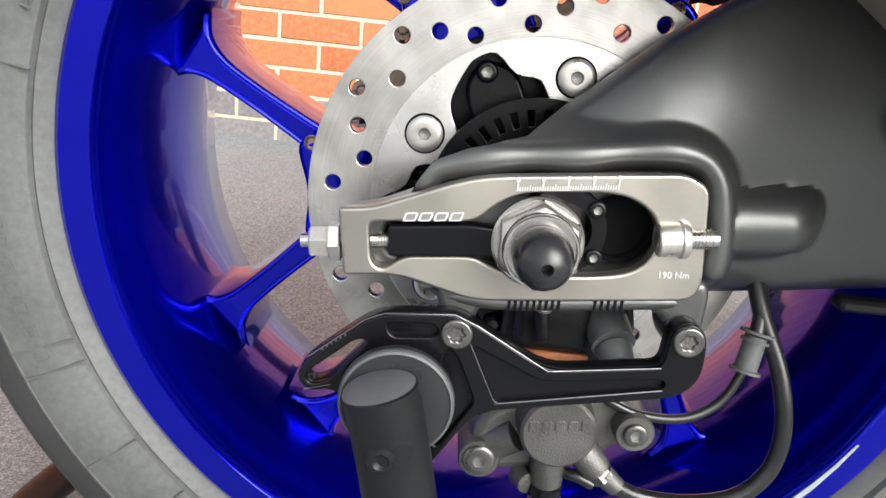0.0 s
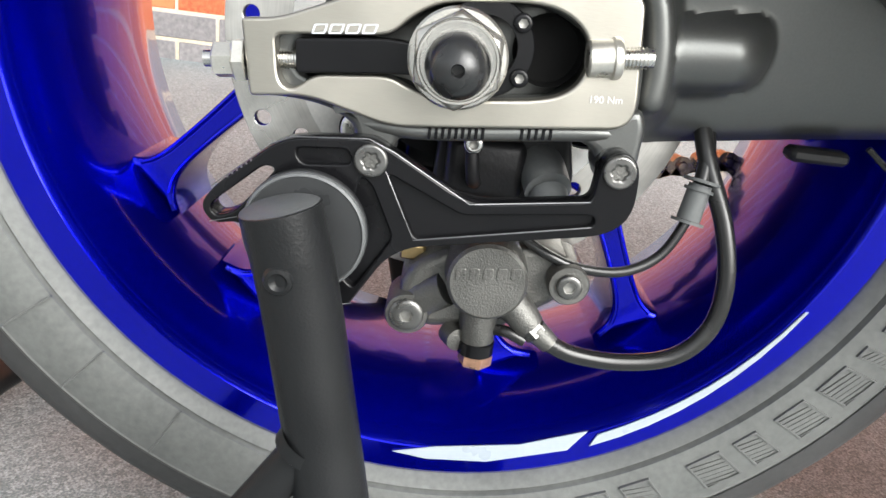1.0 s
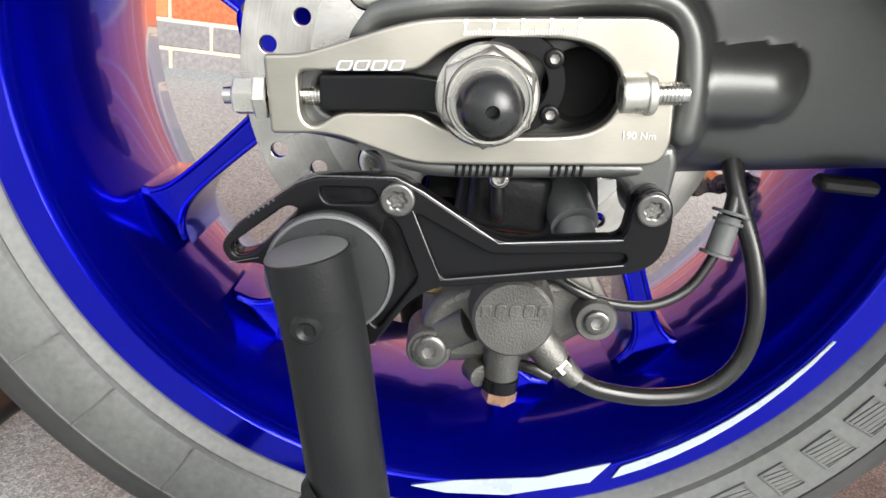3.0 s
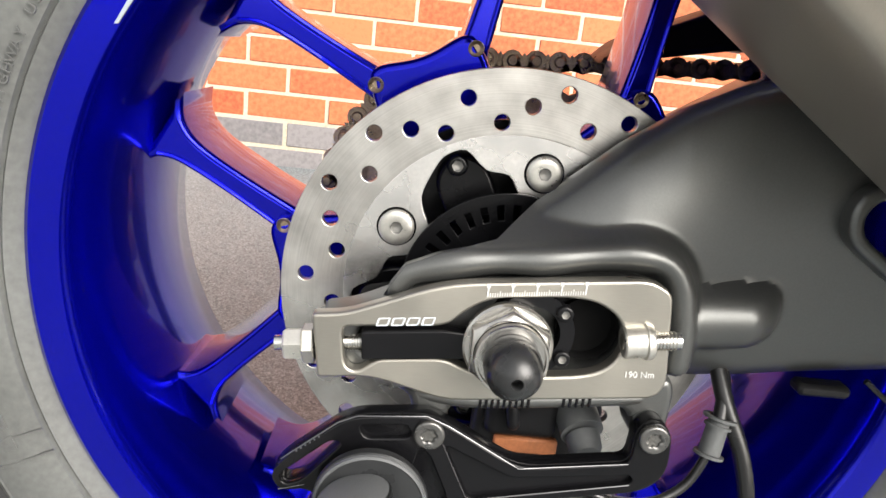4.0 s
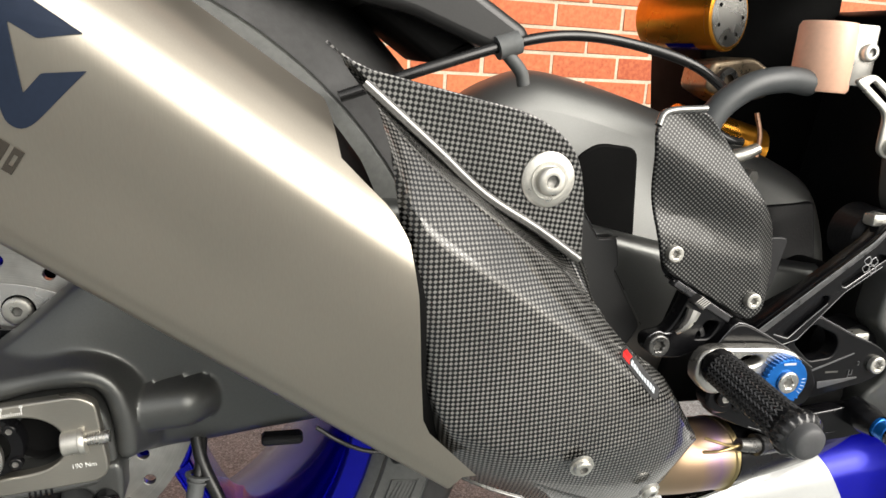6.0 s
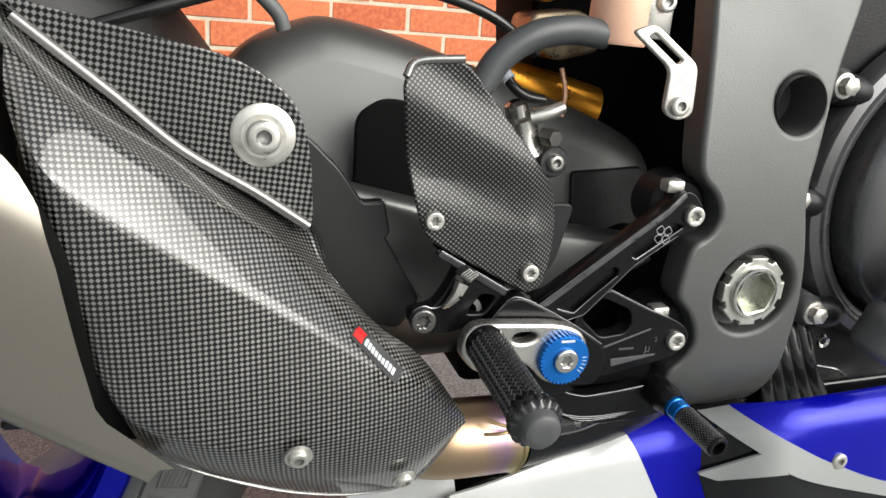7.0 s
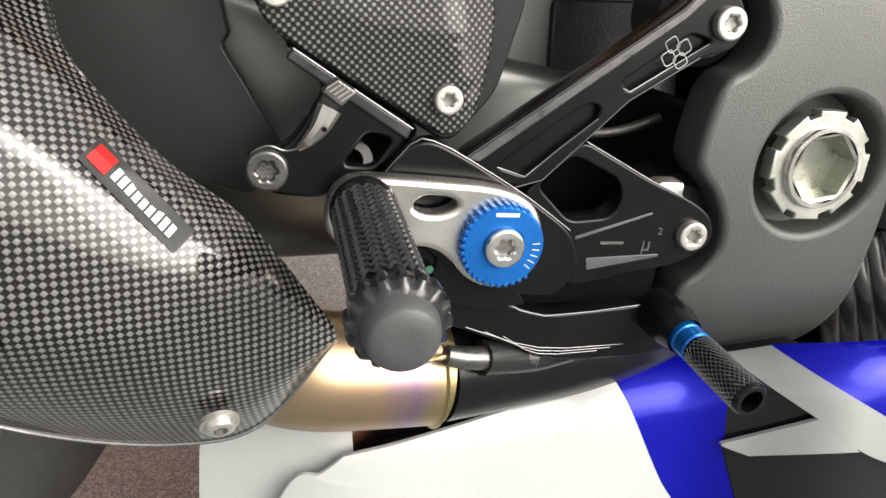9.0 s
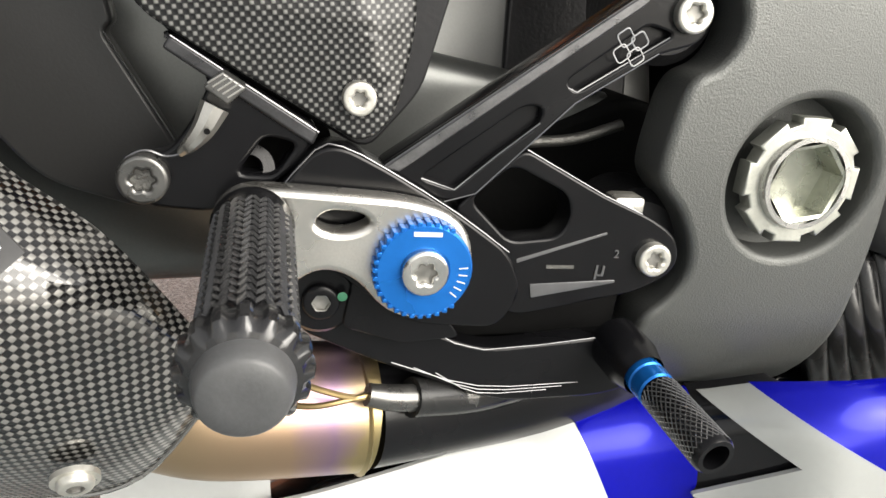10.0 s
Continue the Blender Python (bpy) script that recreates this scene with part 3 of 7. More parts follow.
    def hatched(a0, w, r0, r1, lean, bars):
        """A letter-sized field: a thin raised outline, filled with fine slanting ridges."""
        t, da = 0.0011, math.degrees(0.0011 / r0)
        out = [pol(r0, a0), pol(r0, a0 + w), pol(r1, a0 + w + lean), pol(r1, a0 + lean)]
        hol = [pol(r0 + t, a0 + da), pol(r0 + t, a0 + w - da), pol(r1 - t, a0 + w + lean - da), pol(r1 - t, a0 + lean + da)]
        part("raised_letter", plate([out, hol], -0.0996, -0.0975, 0.0003, 1), LETTER, tyre, "embossed outline on the sidewall")
        for i in range(bars):
            q = (i + 0.5) / bars
            rr = r0 + t + (r1 - r0 - 2 * t) * q
            aa = a0 + lean * q
            part("hatch_ridge", plate([[pol(rr, aa + da), pol(rr + 0.0022, aa + w - da), pol(rr + 0.0028, aa + w - da), pol(rr + 0.0006, aa + da)]], -0.0995, -0.0975, 0.0002, 1), LETTER, tyre)

    for a, w in ((-54.5, 4.4), (-48.3, 3.2), (-42.6, 4.2), (-36.6, 4.4), (-30.6, 1.7), (-26.6, 4.4), (-20.5, 4.4)):
        hatched(a, w, 0.2490, 0.2680, 0.9, 6)
    for i in range(9):
        hatched(-108 + i * 5.6, 3.9 if i % 3 else 3.0, 0.2480, 0.2620, 0.7, 4)
    for i in range(9):
        a = 181 + i * 2.6
        part("raised_letter", block(0.2560, 0.2625, a, a + (1.7 if i % 3 else 1.0), 0.2, i % 3 == 1, 0.0003), LETTER, tyre, "small embossed block on the sidewall")
    for i in range(4):
        a = 144 + i * 2.3
        part("raised_letter", block(0.2550, 0.2630, a, a + 1.4, 0.2, i % 3 == 1, 0.0003), LETTER, tyre, "small embossed block on the sidewall")
    for word, size, r, a in (("TUBELESS", 0.0075, 0.2600, 127.0), ("RADIAL", 0.0075, 0.2500, 127.0), ("HIGHWAY USE", 0.0068, 0.2460, 157.0)):
        for i, ch in enumerate(word):
            aa = a - (i - (len(word) - 1) / 2) * math.degrees(size * 0.82 / r)
            c = pol(r, aa)
            if ch != " ":
                part("raised_letter", text_mesh(ch, size, (c.x, -0.0994, c.y), aa - 90, 0.0004), LETTER, tyre)
    for a in (-143, -134, -122, -158, 170, 205, 134):
        part("mould_line", block(0.2400, 0.2730, a, a + 0.25, 0.0, False, 0.0002), LETTER, tyre)

    # paint dots on the sidewall
    part("paint_dot", plate([rounded([(-0.1195, 0.5620), (-0.1180, 0.5655), (-0.1135, 0.5660), (-0.1145, 0.5625)], 0.001, 3)], -0.1000, -0.0985, 0.0001, 1), RED, tyre, "small red paint dot on the tyre")
    part("paint_dot", plate([rounded([(-0.1215, 0.5640), (-0.1205, 0.5665), (-0.1185, 0.5660), (-0.1195, 0.5640)], 0.0008, 3)], -0.1000, -0.0985, 0.0001, 1), GREEN, tyre, "small green paint dot on the tyre")

    # brake disc
    radii = [0.1015, 0.093, 0.085, 0.098, 0.085, 0.0935, 0.1015, 0.089]
    holes = [ring(*pol(radii[i % 8], 80 + 9 * i), 0.0038, 14) for i in range(40)]
    inner = []
    for k in range(5):
        c = 80 + 72 * k
        inner += [pol(0.0512, c - 9), pol(0.0505, c), pol(0.0512, c + 9), pol(0.060, c + 15), pol(0.0635, c + 25), pol(0.0745, c + 31), pol(0.0755, c + 38), pol(0.073, c + 43), pol(0.066, c + 53), pol(0.060, c + 58)]
    inner = [Vector((p.x, p.y)) for p in glide([(*p, 0) for p in inner], 3, True)]
    part("brake_disc", plate([ring(0, AX, 0.110, 120), inner] + holes, -0.0885, -0.0835, 0.0004, 1), DISC, rim, "drilled steel rear brake disc with fine scratches")
    part("disc_carrier_face", plate([ring(0, AX, 0.0795, 96), inner], -0.0892, -0.0884, 0.0003, 1), CARRIER, rim, "bright ground inner ring of the disc")
    for k in range(5):
        p = pol(0.0635, 80 + 72 * k)
        bolt(rim, (p.x, -0.0892, p.y), 0.0086, PLATED, h=0.0035, socket=0.36)
        part("bolt_seat", lathe([(0.0086, 0.0002), (0.0096, 0.0002), (0.0096, -0.001), (0.0086, -0.001)], (p.x, -0.0892, p.y), seg=28, closed=True), DARK, rim)
        q = pol(0.0675, 116 + 72 * k)
        lug = rounded([pol(0.04, 116 + 72 * k - 20), pol(0.066, 116 + 72 * k - 12), pol(0.074, 116 + 72 * k), pol(0.066, 116 + 72 * k + 12), pol(0.04, 116 + 72 * k + 20)], 0.008)
        part("hub_lug", plate([lug], -0.078, -0.050, 0.002), BLACK_ANO, rim, "black lobe of the hub behind the disc")
        bolt(rim, (q.x, -0.078, q.y), 0.0052, BLACK_ANO, h=0.004, socket=0.55)
    part("hub_face", plate([ring(0, AX, 0.084, 64), ring(0, AX, 0.03, 32)], -0.066, -0.0575, 0.001), BLACK_ANO, rim, "black hub face behind the disc")
    slots = []
    for i in range(36):
        a = i * 10
        slots.append([pol(0.0395, a - 2.2), pol(0.0395, a + 2.2), pol(0.0470, a + 2.0), pol(0.0470, a - 2.0)])
    part("sensor_ring", plate([ring(0, AX, 0.0525, 96), ring(0, AX, 0.03, 40)] + slots, -0.0945, -0.0925, 0.0003, 1), BLACK_ANO, rim, "slotted black speed sensor ring")

    # sprocket on the far side
    teeth = []
    for i in range(43):
        a = 360 / 43 * i
        teeth += [pol(0.1045, a - 2.6), pol(0.1085, a - 1.0), pol(0.1085, a + 1.0), pol(0.1045, a + 2.6)]
    part("sprocket", plate([teeth, ring(0, AX, 0.03, 24)], 0.078, 0.084, 0.0006, 1), CHAIN, rim, "dark steel rear sprocket")
    return rim


build_wheel()


def build_chain():
    """Roller chain: round the sprocket and forward in two runs."""
    rp, y = 0.111, 0.081
    top = radians(86)
    pts = []
    front = Vector((0.62, 0.46))
    up = Vector((rp * math.cos(top), AX + rp * math.sin(top)))
    low = Vector((rp * math.cos(-top + 0.0), AX - rp * math.sin(top)))
    step = 0.0159
    n = 24
    for i in range(n, 0, -1):
        pts.append(up + (front + Vector((0, 0.035)) - up).normalized() * step * i)
    k = int((2 * math.pi - 2 * top) * rp / step)
    for i in range(k + 1):
        a = top + (2 * math.pi - 2 * top) * i / k
        pts.append(Vector((rp * math.cos(a), AX + rp * math.sin(a))))
    for i in range(1, n):
        pts.append(low + (front - Vector((0, 0.088)) - low).normalized() * step * i)
    chain = None
    for i, (p, q) in enumerate(zip(pts, pts[1:])):
        d = (q - p).normalized()
        nv = Vector((-d.y, d.x))
        r = 0.0072
        out = []
        for c, sg in ((p, -1), (q, 1)):
            for j in range(7):
                a = -math.pi / 2 + math.pi * j / 6
                out.append(c + d * sg * r * math.cos(a) + nv * (r * math.sin(a) * sg))
        waist = [out[:7], out[7:]]
        out = waist[0] + [p + (q - p) * 0.5 + nv * -0.0048 * -1] + waist[1] + [p + (q - p) * 0.5 - nv * 0.0048]
        off = 0.0 if i % 2 else 0.0018
        me = plate([out], y - 0.0105 + off, y - 0.0088 + off, 0.0003, 1)
        if chain is None:
            chain = part("drive_chain", me, CHAIN, BIKE, "oily bronze-brown roller drive chain")
        else:
            part("chain_link", me, CHAIN, chain)
        part("chain_roller", lathe([(0, 0.0125), (0.003, 0.0123), (0.0035, 0.011), (0.0052, 0.009), (0.0052, -0.009), (0, -0.0095)], (p.x, y, p.y), seg=12), CHAIN, chain)
    return chain


build_chain()


# ---- motorcycle: swingarm with chain adjuster ----
SWING_TOP = ((-0.0600, -0.0560, -0.0500, -0.0360, -0.0200, -0.0120, 0.0140, 0.0430, 0.0680, 0.0930, 0.1200, 0.1550, 0.2000, 0.3000, 0.4200, 0.5600),
             (0.3500, 0.3610, 0.3705, 0.3770, 0.3815, 0.3835, 0.4030, 0.4285, 0.4465, 0.4590, 0.4665, 0.4740, 0.4800, 0.4780, 0.4500, 0.4300))
SWING_LOW = ((-0.0600, 0.0550, 0.0680, 0.0780, 0.1050, 0.1500, 0.2000, 0.3000, 0.4200, 0.5600), (0.3260, 0.3260, 0.3180, 0.3095, 0.3140, 0.3205, 0.3265, 0.3350, 0.3450, 0.3600))
BEAD = [(-0.0530, 0.3600), (-0.0480, 0.3665), (-0.0330, 0.3715), (-0.0120, 0.3755), (0.0100, 0.3778), (0.0300, 0.3815), (0.0480, 0.3838), (0.0610, 0.3818), (0.0685, 0.3735), (0.0722, 0.3600), (0.0738, 0.3470), (0.0738, 0.3360)]
BEAD = [Vector((p.x, p.y)) for p in glide([(*p, 0) for p in BEAD], 4)]


def smooth_top(a, b, k):
    return 0.5 * (a + b + math.sqrt((a - b) ** 2 + k * k))


def away(p, a, b):
    """Distance from p to the piece of line from a to b."""
    k = max(0.0, min(1.0, (p - a).dot(b - a) / (b - a).length_squared))
    return (p - a - (b - a) * k).length


def swing_depth(x, z, top, low):
    """How far the swingarm's outer side stands out at (x, z): a crowned beam, a cast bead and a blended tube."""
    v, w = top - z, z - low
    t = min(1.0, max(0.0, (x - 0.02) / 0.11))
    t = t * t * (3 - 2 * t)
    slope, mid = 0.48 + (0.13 - 0.48) * t, 0.060 - 0.008 * t
    h = 0.1035 + 0.0105 * (1 - math.exp(-v / 0.0032)) + slope * v - slope / (2 * mid) * v * v
    h -= 0.012 * math.exp(-w / 0.006) if x > 0.06 else 0.0
    d = min(away(Vector((x, z)), a, b) for a, b in zip(BEAD, BEAD[1:])) if x < 0.095 else 1.0
    r = 0.0066 + 0.0006 * math.sin(x * 160)
    if d < 0.03:
        h = smooth_top(h, 0.1325 + (math.sqrt(r * r - d * d) if d < r else -2.2 * (d - r)), 0.0022)
    if 0.06 < x < 0.15:
        e = abs(z - (0.3535 + (x - 0.08) * 0.10))
        sink = 0.015 * (max(0.0, x - 0.104) / 0.020) ** 2
        rt = 0.0155
        h = smooth_top(h, 0.1170 - sink + (math.sqrt(rt * rt - e * e) if e < rt else -2.0 * (e - rt)), 0.0016)
    return h


def inside(p, poly):
    hit = False
    for q, r in zip(poly, poly[1:] + poly[:1]):
        if (q[1] > p[1]) != (r[1] > p[1]) and p[0] < (r[0] - q[0]) * (p[1] - q[1]) / (r[1] - q[1]) + q[0]:
            hit = not hit
    return hit


def build_swingarm():
    xs = [-0.0590 + 0.0013 * i for i in range(154)] + [0.145 + 0.004 * i for i in range(27)] + [0.255 + 0.015 * i for i in range(21)]
    pocket = rounded([(0.140, 0.412), (0.148, 0.424), (0.168, 0.424), (0.235, 0.402), (0.245, 0.386), (0.232, 0.374), (0.174, 0.376), (0.142, 0.397)], 0.008, 4)
    inner = rounded([(0.147, 0.409), (0.152, 0.417), (0.167, 0.417), (0.228, 0.397), (0.236, 0.386), (0.229, 0.381), (0.176, 0.383), (0.149, 0.400)], 0.006, 4)
    bm, cols = bmesh.new(), []
    for x in xs:
        top, low = float(np.interp(x, *SWING_TOP)), float(np.interp(x, *SWING_LOW))
        back = -0.094 - 0.032 * min(1.0, max(0.0, (0.020 - x) / 0.035))
        col = [bm.verts.new((x, back, top - 0.002))]
        for k in range(81):
            z = top + (low - top) * (0.35 * (k / 80) ** 2 + 0.65 * k / 80)
            col.append(bm.verts.new((x, -swing_depth(x, z, top, low), z)))
        col.append(bm.verts.new((x, -0.085, low + 0.002)))
        cols.append(col)
    for a, b in zip(cols, cols[1:]):
        for i in range(len(a) - 1):
            c = (a[i].co + b[i + 1].co) / 2
            if not (0.14 < c.x < 0.25 and 0 < i < 81 and inside((c.x, c.z), inner)):
                bm.faces.new((a[i], a[i + 1], b[i + 1], b[i]))
    bm.faces.new(cols[0])
    beam = part("swingarm", bm, SWING, BIKE, "satin dark grey cast alloy swingarm")
    # cast lug that carries the adjuster plate, with two legs for the stand bracket
    outer = rounded([(-0.056, 0.356), (-0.042, 0.3625), (-0.020, 0.3660), (0.044, 0.3750), (0.058, 0.3725), (0.0655, 0.360), (0.0690, 0.340), (0.0690, 0.320),
                     (0.040, 0.3165), (-0.024, 0.3095), (-0.060, 0.320), (-0.082, 0.320), (-0.084, 0.346), (-0.070, 0.349)], [0.006, 0.01, 0.02, 0.02, 0.010, 0.010, 0.02, 0.008, 0.02, 0.02, 0.01, 0.003, 0.003, 0.01], 5)
    slot = rounded([(-0.068, 0.343), (-0.030, 0.349), (-0.016, 0.362), (0.027, 0.366), (0.044, 0.358), (0.047, 0.344), (0.036, 0.332), (-0.011, 0.327), (-0.027, 0.333), (-0.066, 0.329)], 0.008, 4)
    part("axle_lug", plate([outer, slot], -0.1402, -0.118, 0.0030, 4), SWING, beam, "cast axle lug with softly rounded edges")
    for leg in ([(0.046, 0.320), (0.054, 0.314), (0.0565, 0.306), (0.060, 0.3005), (0.066, 0.3005), (0.0715, 0.306), (0.0725, 0.316), (0.0720, 0.328), (0.066, 0.332)],
                [(-0.052, 0.320), (-0.043, 0.313), (-0.0405, 0.303), (-0.036, 0.296), (-0.030, 0.296), (-0.0255, 0.302), (-0.024, 0.309), (-0.014, 0.315), (-0.020, 0.322)]):
        part("lug_leg", plate([[Vector((p.x, p.y)) for p in glide([(x, z, 0) for x, z in leg], 4, True)]], -0.1432, -0.120, 0.0035, 4), SWING, beam, "cast leg for the stand bracket")
    # Black sheet behind the slot: its inner shade set as colour.
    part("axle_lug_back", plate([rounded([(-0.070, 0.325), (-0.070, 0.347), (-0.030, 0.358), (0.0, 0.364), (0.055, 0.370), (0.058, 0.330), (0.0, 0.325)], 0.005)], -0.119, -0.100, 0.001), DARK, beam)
    part("lower_rib", tube([(-0.040, -0.1395, 0.3140), (-0.012, -0.1415, 0.3140), (0.045, -0.1415, 0.3205), (0.060, -0.1395, 0.3215)], 0.0036, 12, 6), SWING, beam, "rounded rib under the adjuster plate")
    # flats and nicks along the lower rib
    for i in range(9):
        x = -0.012 + i * 0.0026
        part("rib_notch", box((x - 0.0006, -0.1458, 0.3130 + x * 0.11), (x + 0.0006, -0.1425, 0.3175 + x * 0.11), 0.0003, 1), BLACK_ANO, beam)
    for i in range(5):
        x = 0.024 + i * 0.0028
        part("rib_notch", box((x - 0.0006, -0.1458, 0.3130 + x * 0.11), (x + 0.0006, -0.1425, 0.3175 + x * 0.11), 0.0003, 1), BLACK_ANO, beam)
    part("pocket_rim", plate([pocket, inner], -0.1262, -0.108, 0.0025, 3), SWING, beam, "raised rim round the swingarm opening")
    return beam


build_swingarm()


def build_adjuster():
    outer = rounded([(-0.0865, 0.3490), (-0.073, 0.3505), (-0.055, 0.358), (-0.040, 0.3645), (-0.026, 0.3685), (0.052, 0.3775), (0.0615, 0.3725), (0.0665, 0.331), (0.062, 0.3245), (-0.012, 0.3165), (-0.028, 0.3150), (-0.042, 0.3185), (-0.060, 0.3230), (-0.0825, 0.3205)],
                    [0.002, 0.006, 0.012, 0.012, 0.012, 0.006, 0.004, 0.007, 0.006, 0.012, 0.008, 0.012, 0.008, 0.002], 5)
    slot = rounded([(-0.0735, 0.3445), (-0.030, 0.3490), (-0.0225, 0.3575), (-0.012, 0.3633), (0.027, 0.3673), (0.041, 0.3605), (0.0455, 0.3495), (0.042, 0.3385), (0.032, 0.3325), (-0.010, 0.3275), (-0.022, 0.3310), (-0.030, 0.3345), (-0.058, 0.3315), (-0.0655, 0.3245), (-0.0715, 0.3265)],
                   [0.003, 0.006, 0.006, 0.008, 0.014, 0.008, 0.01, 0.008, 0.012, 0.008, 0.006, 0.006, 0.004, 0.005, 0.005], 5)
    pl = part("adjuster_plate", plate([outer, slot], -0.1475, -0.1398, 0.0013, 3), TITAN_PLATE, BIKE, "champagne anodised billet chain adjuster plate")
    inner = rounded([(-0.0655, 0.3440), (-0.032, 0.3478), (-0.020, 0.3475), (-0.015, 0.343), (-0.018, 0.336), (-0.030, 0.3353), (-0.0645, 0.3315)], 0.0015, 3)
    part("slider", plate([inner], -0.1500, -0.1405, 0.0008), BLACK_ANO, pl, "black anodised axle slider block")
    part("slider_washer", lathe([(0.012, 0.0), (0.0180, 0.0), (0.0186, -0.001), (0.0186, -0.009), (0.012, -0.009)], (0.0055, -0.1465, 0.3488), seg=48, closed=True), BLACK_ANO, pl, "black round axle block")
    # Shallow cup coloured black to hold the shade of a deep hollow.
    part("axle_hole", lathe([(0.0140, 0.002), (0.0132, 0.0), (0.0128, -0.004), (0, -0.005)], (0.0300, -0.1360, 0.3500), seg=32), DARK, pl, "shallow cup in front of the axle block, shade painted black")
    for dx, dz in ((0.0125, 0.0105), (0.0140, -0.0095)):
        bolt(pl, (0.0055 + dx, -0.1466, 0.3488 + dz), 0.0036, BLACK_ANO, h=0.0022, socket=0.5)
    # screw with its lock nut and the far cup
    part("adjuster_screw", tube([(-0.102, -0.1400, 0.3315), (0.000, -0.1400, 0.3430)], 0.0032, 14, 1), STEEL, pl, "threaded steel adjuster screw")
    for i in range(10):
        x = -0.0735 + i * 0.0011
        part("thread", lathe([(0.0030, 0.0003), (0.0040, 0.0), (0.0030, -0.0003)], (x, -0.1400, 0.3315 + (x + 0.102) * 0.113), (1, 0, 0.113), 14), STEEL, pl)
    part("screw_head", lathe([(0, 0.010), (0.0062, 0.010), (0.0070, 0.0092), (0.0070, 0.0)], (-0.0882, -0.1400, 0.3325), (-1, 0, -0.113), 6, turn=0.3), PLATED, pl, "hexagon head of the adjuster screw")
    part("lock_nut", lathe([(0.004, 0.0055), (0.0075, 0.0055), (0.0086, 0.0045), (0.0086, 0.0005), (0.0075, 0.0)], (-0.0850, -0.1400, 0.3329), (-1, 0, -0.113), 6), PLATED, pl, "bright lock nut")
    part("thrust_cup", lathe([(0.0035, 0.0), (0.0072, 0.0), (0.0079, 0.0010), (0.0079, 0.0030), (0.0070, 0.0036), (0.0070, 0.0118), (0.0062, 0.0125), (0.0035, 0.0125)], (0.0560, -0.1480, 0.3512), (-1, 0, -0.12), 28), PLATED, pl, "bright cup at the forward end of the slot")
    part("thrust_screw", tube([(0.053, -0.1480, 0.3508), (0.068, -0.1480, 0.3526)], 0.0036, 12, 1), STEEL, pl)
    for i in range(7):
        x = 0.0570 + i * 0.0014
        part("thread", lathe([(0.0034, 0.0004), (0.0043, 0.0), (0.0034, -0.0004)], (x, -0.1480, 0.3513 + (x - 0.057) * 0.12), (1, 0, 0.12), 12), STEEL, pl)
    # scale marks
    for i in range(41):
        x = -0.0152 + i * 0.001
        z = 0.3636 + (x + 0.0152) * 0.125
        h = 0.0046 if i % 10 == 0 else 0.0024 if i % 5 == 0 else 0.0016
        t = 0.00030 if i % 10 == 0 else 0.00020
        part("scale_mark", box((x - t, -0.1480, z), (x + t, -0.1474, z + h), 0, 1), MARK, pl)
        if i % 10 == 0:
            part("scale_figure", box((x - 0.0008, -0.1480, z + 0.0040), (x + 0.0007, -0.1474, z + 0.0056), 0, 1), MARK, pl)
    part("torque_marking", text_mesh("190 Nm", 0.0040, (0.0535, -0.1478, 0.3352), 5), MARK, pl, "white torque figure")
    for i in range(4):
        x = -0.0600 + i * 0.0062
        s = rounded([(x, 0.3462 + i * 0.0007), (x + 0.0052, 0.3468 + i * 0.0007), (x + 0.0062, 0.3505 + i * 0.0007), (x + 0.0010, 0.3499 + i * 0.0007)], 0.0006, 2)
        t = rounded([(x + 0.0009, 0.3468 + i * 0.0007), (x + 0.0046, 0.3473 + i * 0.0007), (x + 0.0054, 0.3500 + i * 0.0007), (x + 0.0016, 0.3494 + i * 0.0007)], 0.0004, 2)
        part("etched_mark", plate([s, t], -0.1477, -0.1474, 0.00005, 1), WHITE, pl, "plain pale etched mark")
    # axle nut
    at = (-0.0045, -0.1490, 0.3440)
    nut = part("axle_nut", lathe([(0.010, -0.002), (0.0186, -0.002), (0.0189, 0.0), (0.0189, 0.0022), (0.0180, 0.0032), (0.010, 0.0034)], at, seg=48), ALU, BIKE, "large flanged alloy axle nut")
    hexagon = lathe([(0.0178, 0.0030), (0.0184, 0.0038), (0.0184, 0.0088), (0.0178, 0.0098), (0.0152, 0.0116), (0.012, 0.0118)], at, seg=6, turn=0.55)
    part("nut_hexagon", hexagon, ALU, nut)
    part("nut_collar", lathe([(0.0150, 0.0090), (0.0150, 0.0160), (0.0146, 0.0168), (0.0138, 0.0168), (0.0136, 0.0150), (0.0110, 0.0150)], at, seg=48), ALU, nut)
    # Slightly raised black ring: the groove's shade drawn as colour.
    part("nut_groove", lathe([(0.0151, 0.0128), (0.0153, 0.0132), (0.0151, 0.0136)], at, seg=48), DARK, nut)
    part("axle_bung", lathe([(0.0110, 0.0140), (0.0116, 0.0180), (0.0116, 0.0230), (0.0108, 0.0285), (0.0080, 0.0335), (0.0042, 0.0358), (0.0024, 0.0362), (0.0020, 0.0355), (0.0020, 0.030), (0, 0.030)], at, (0, -1, -0.02), seg=40), BUNG, nut, "rounded black axle bung with a small hole")
    return pl


build_adjuster()


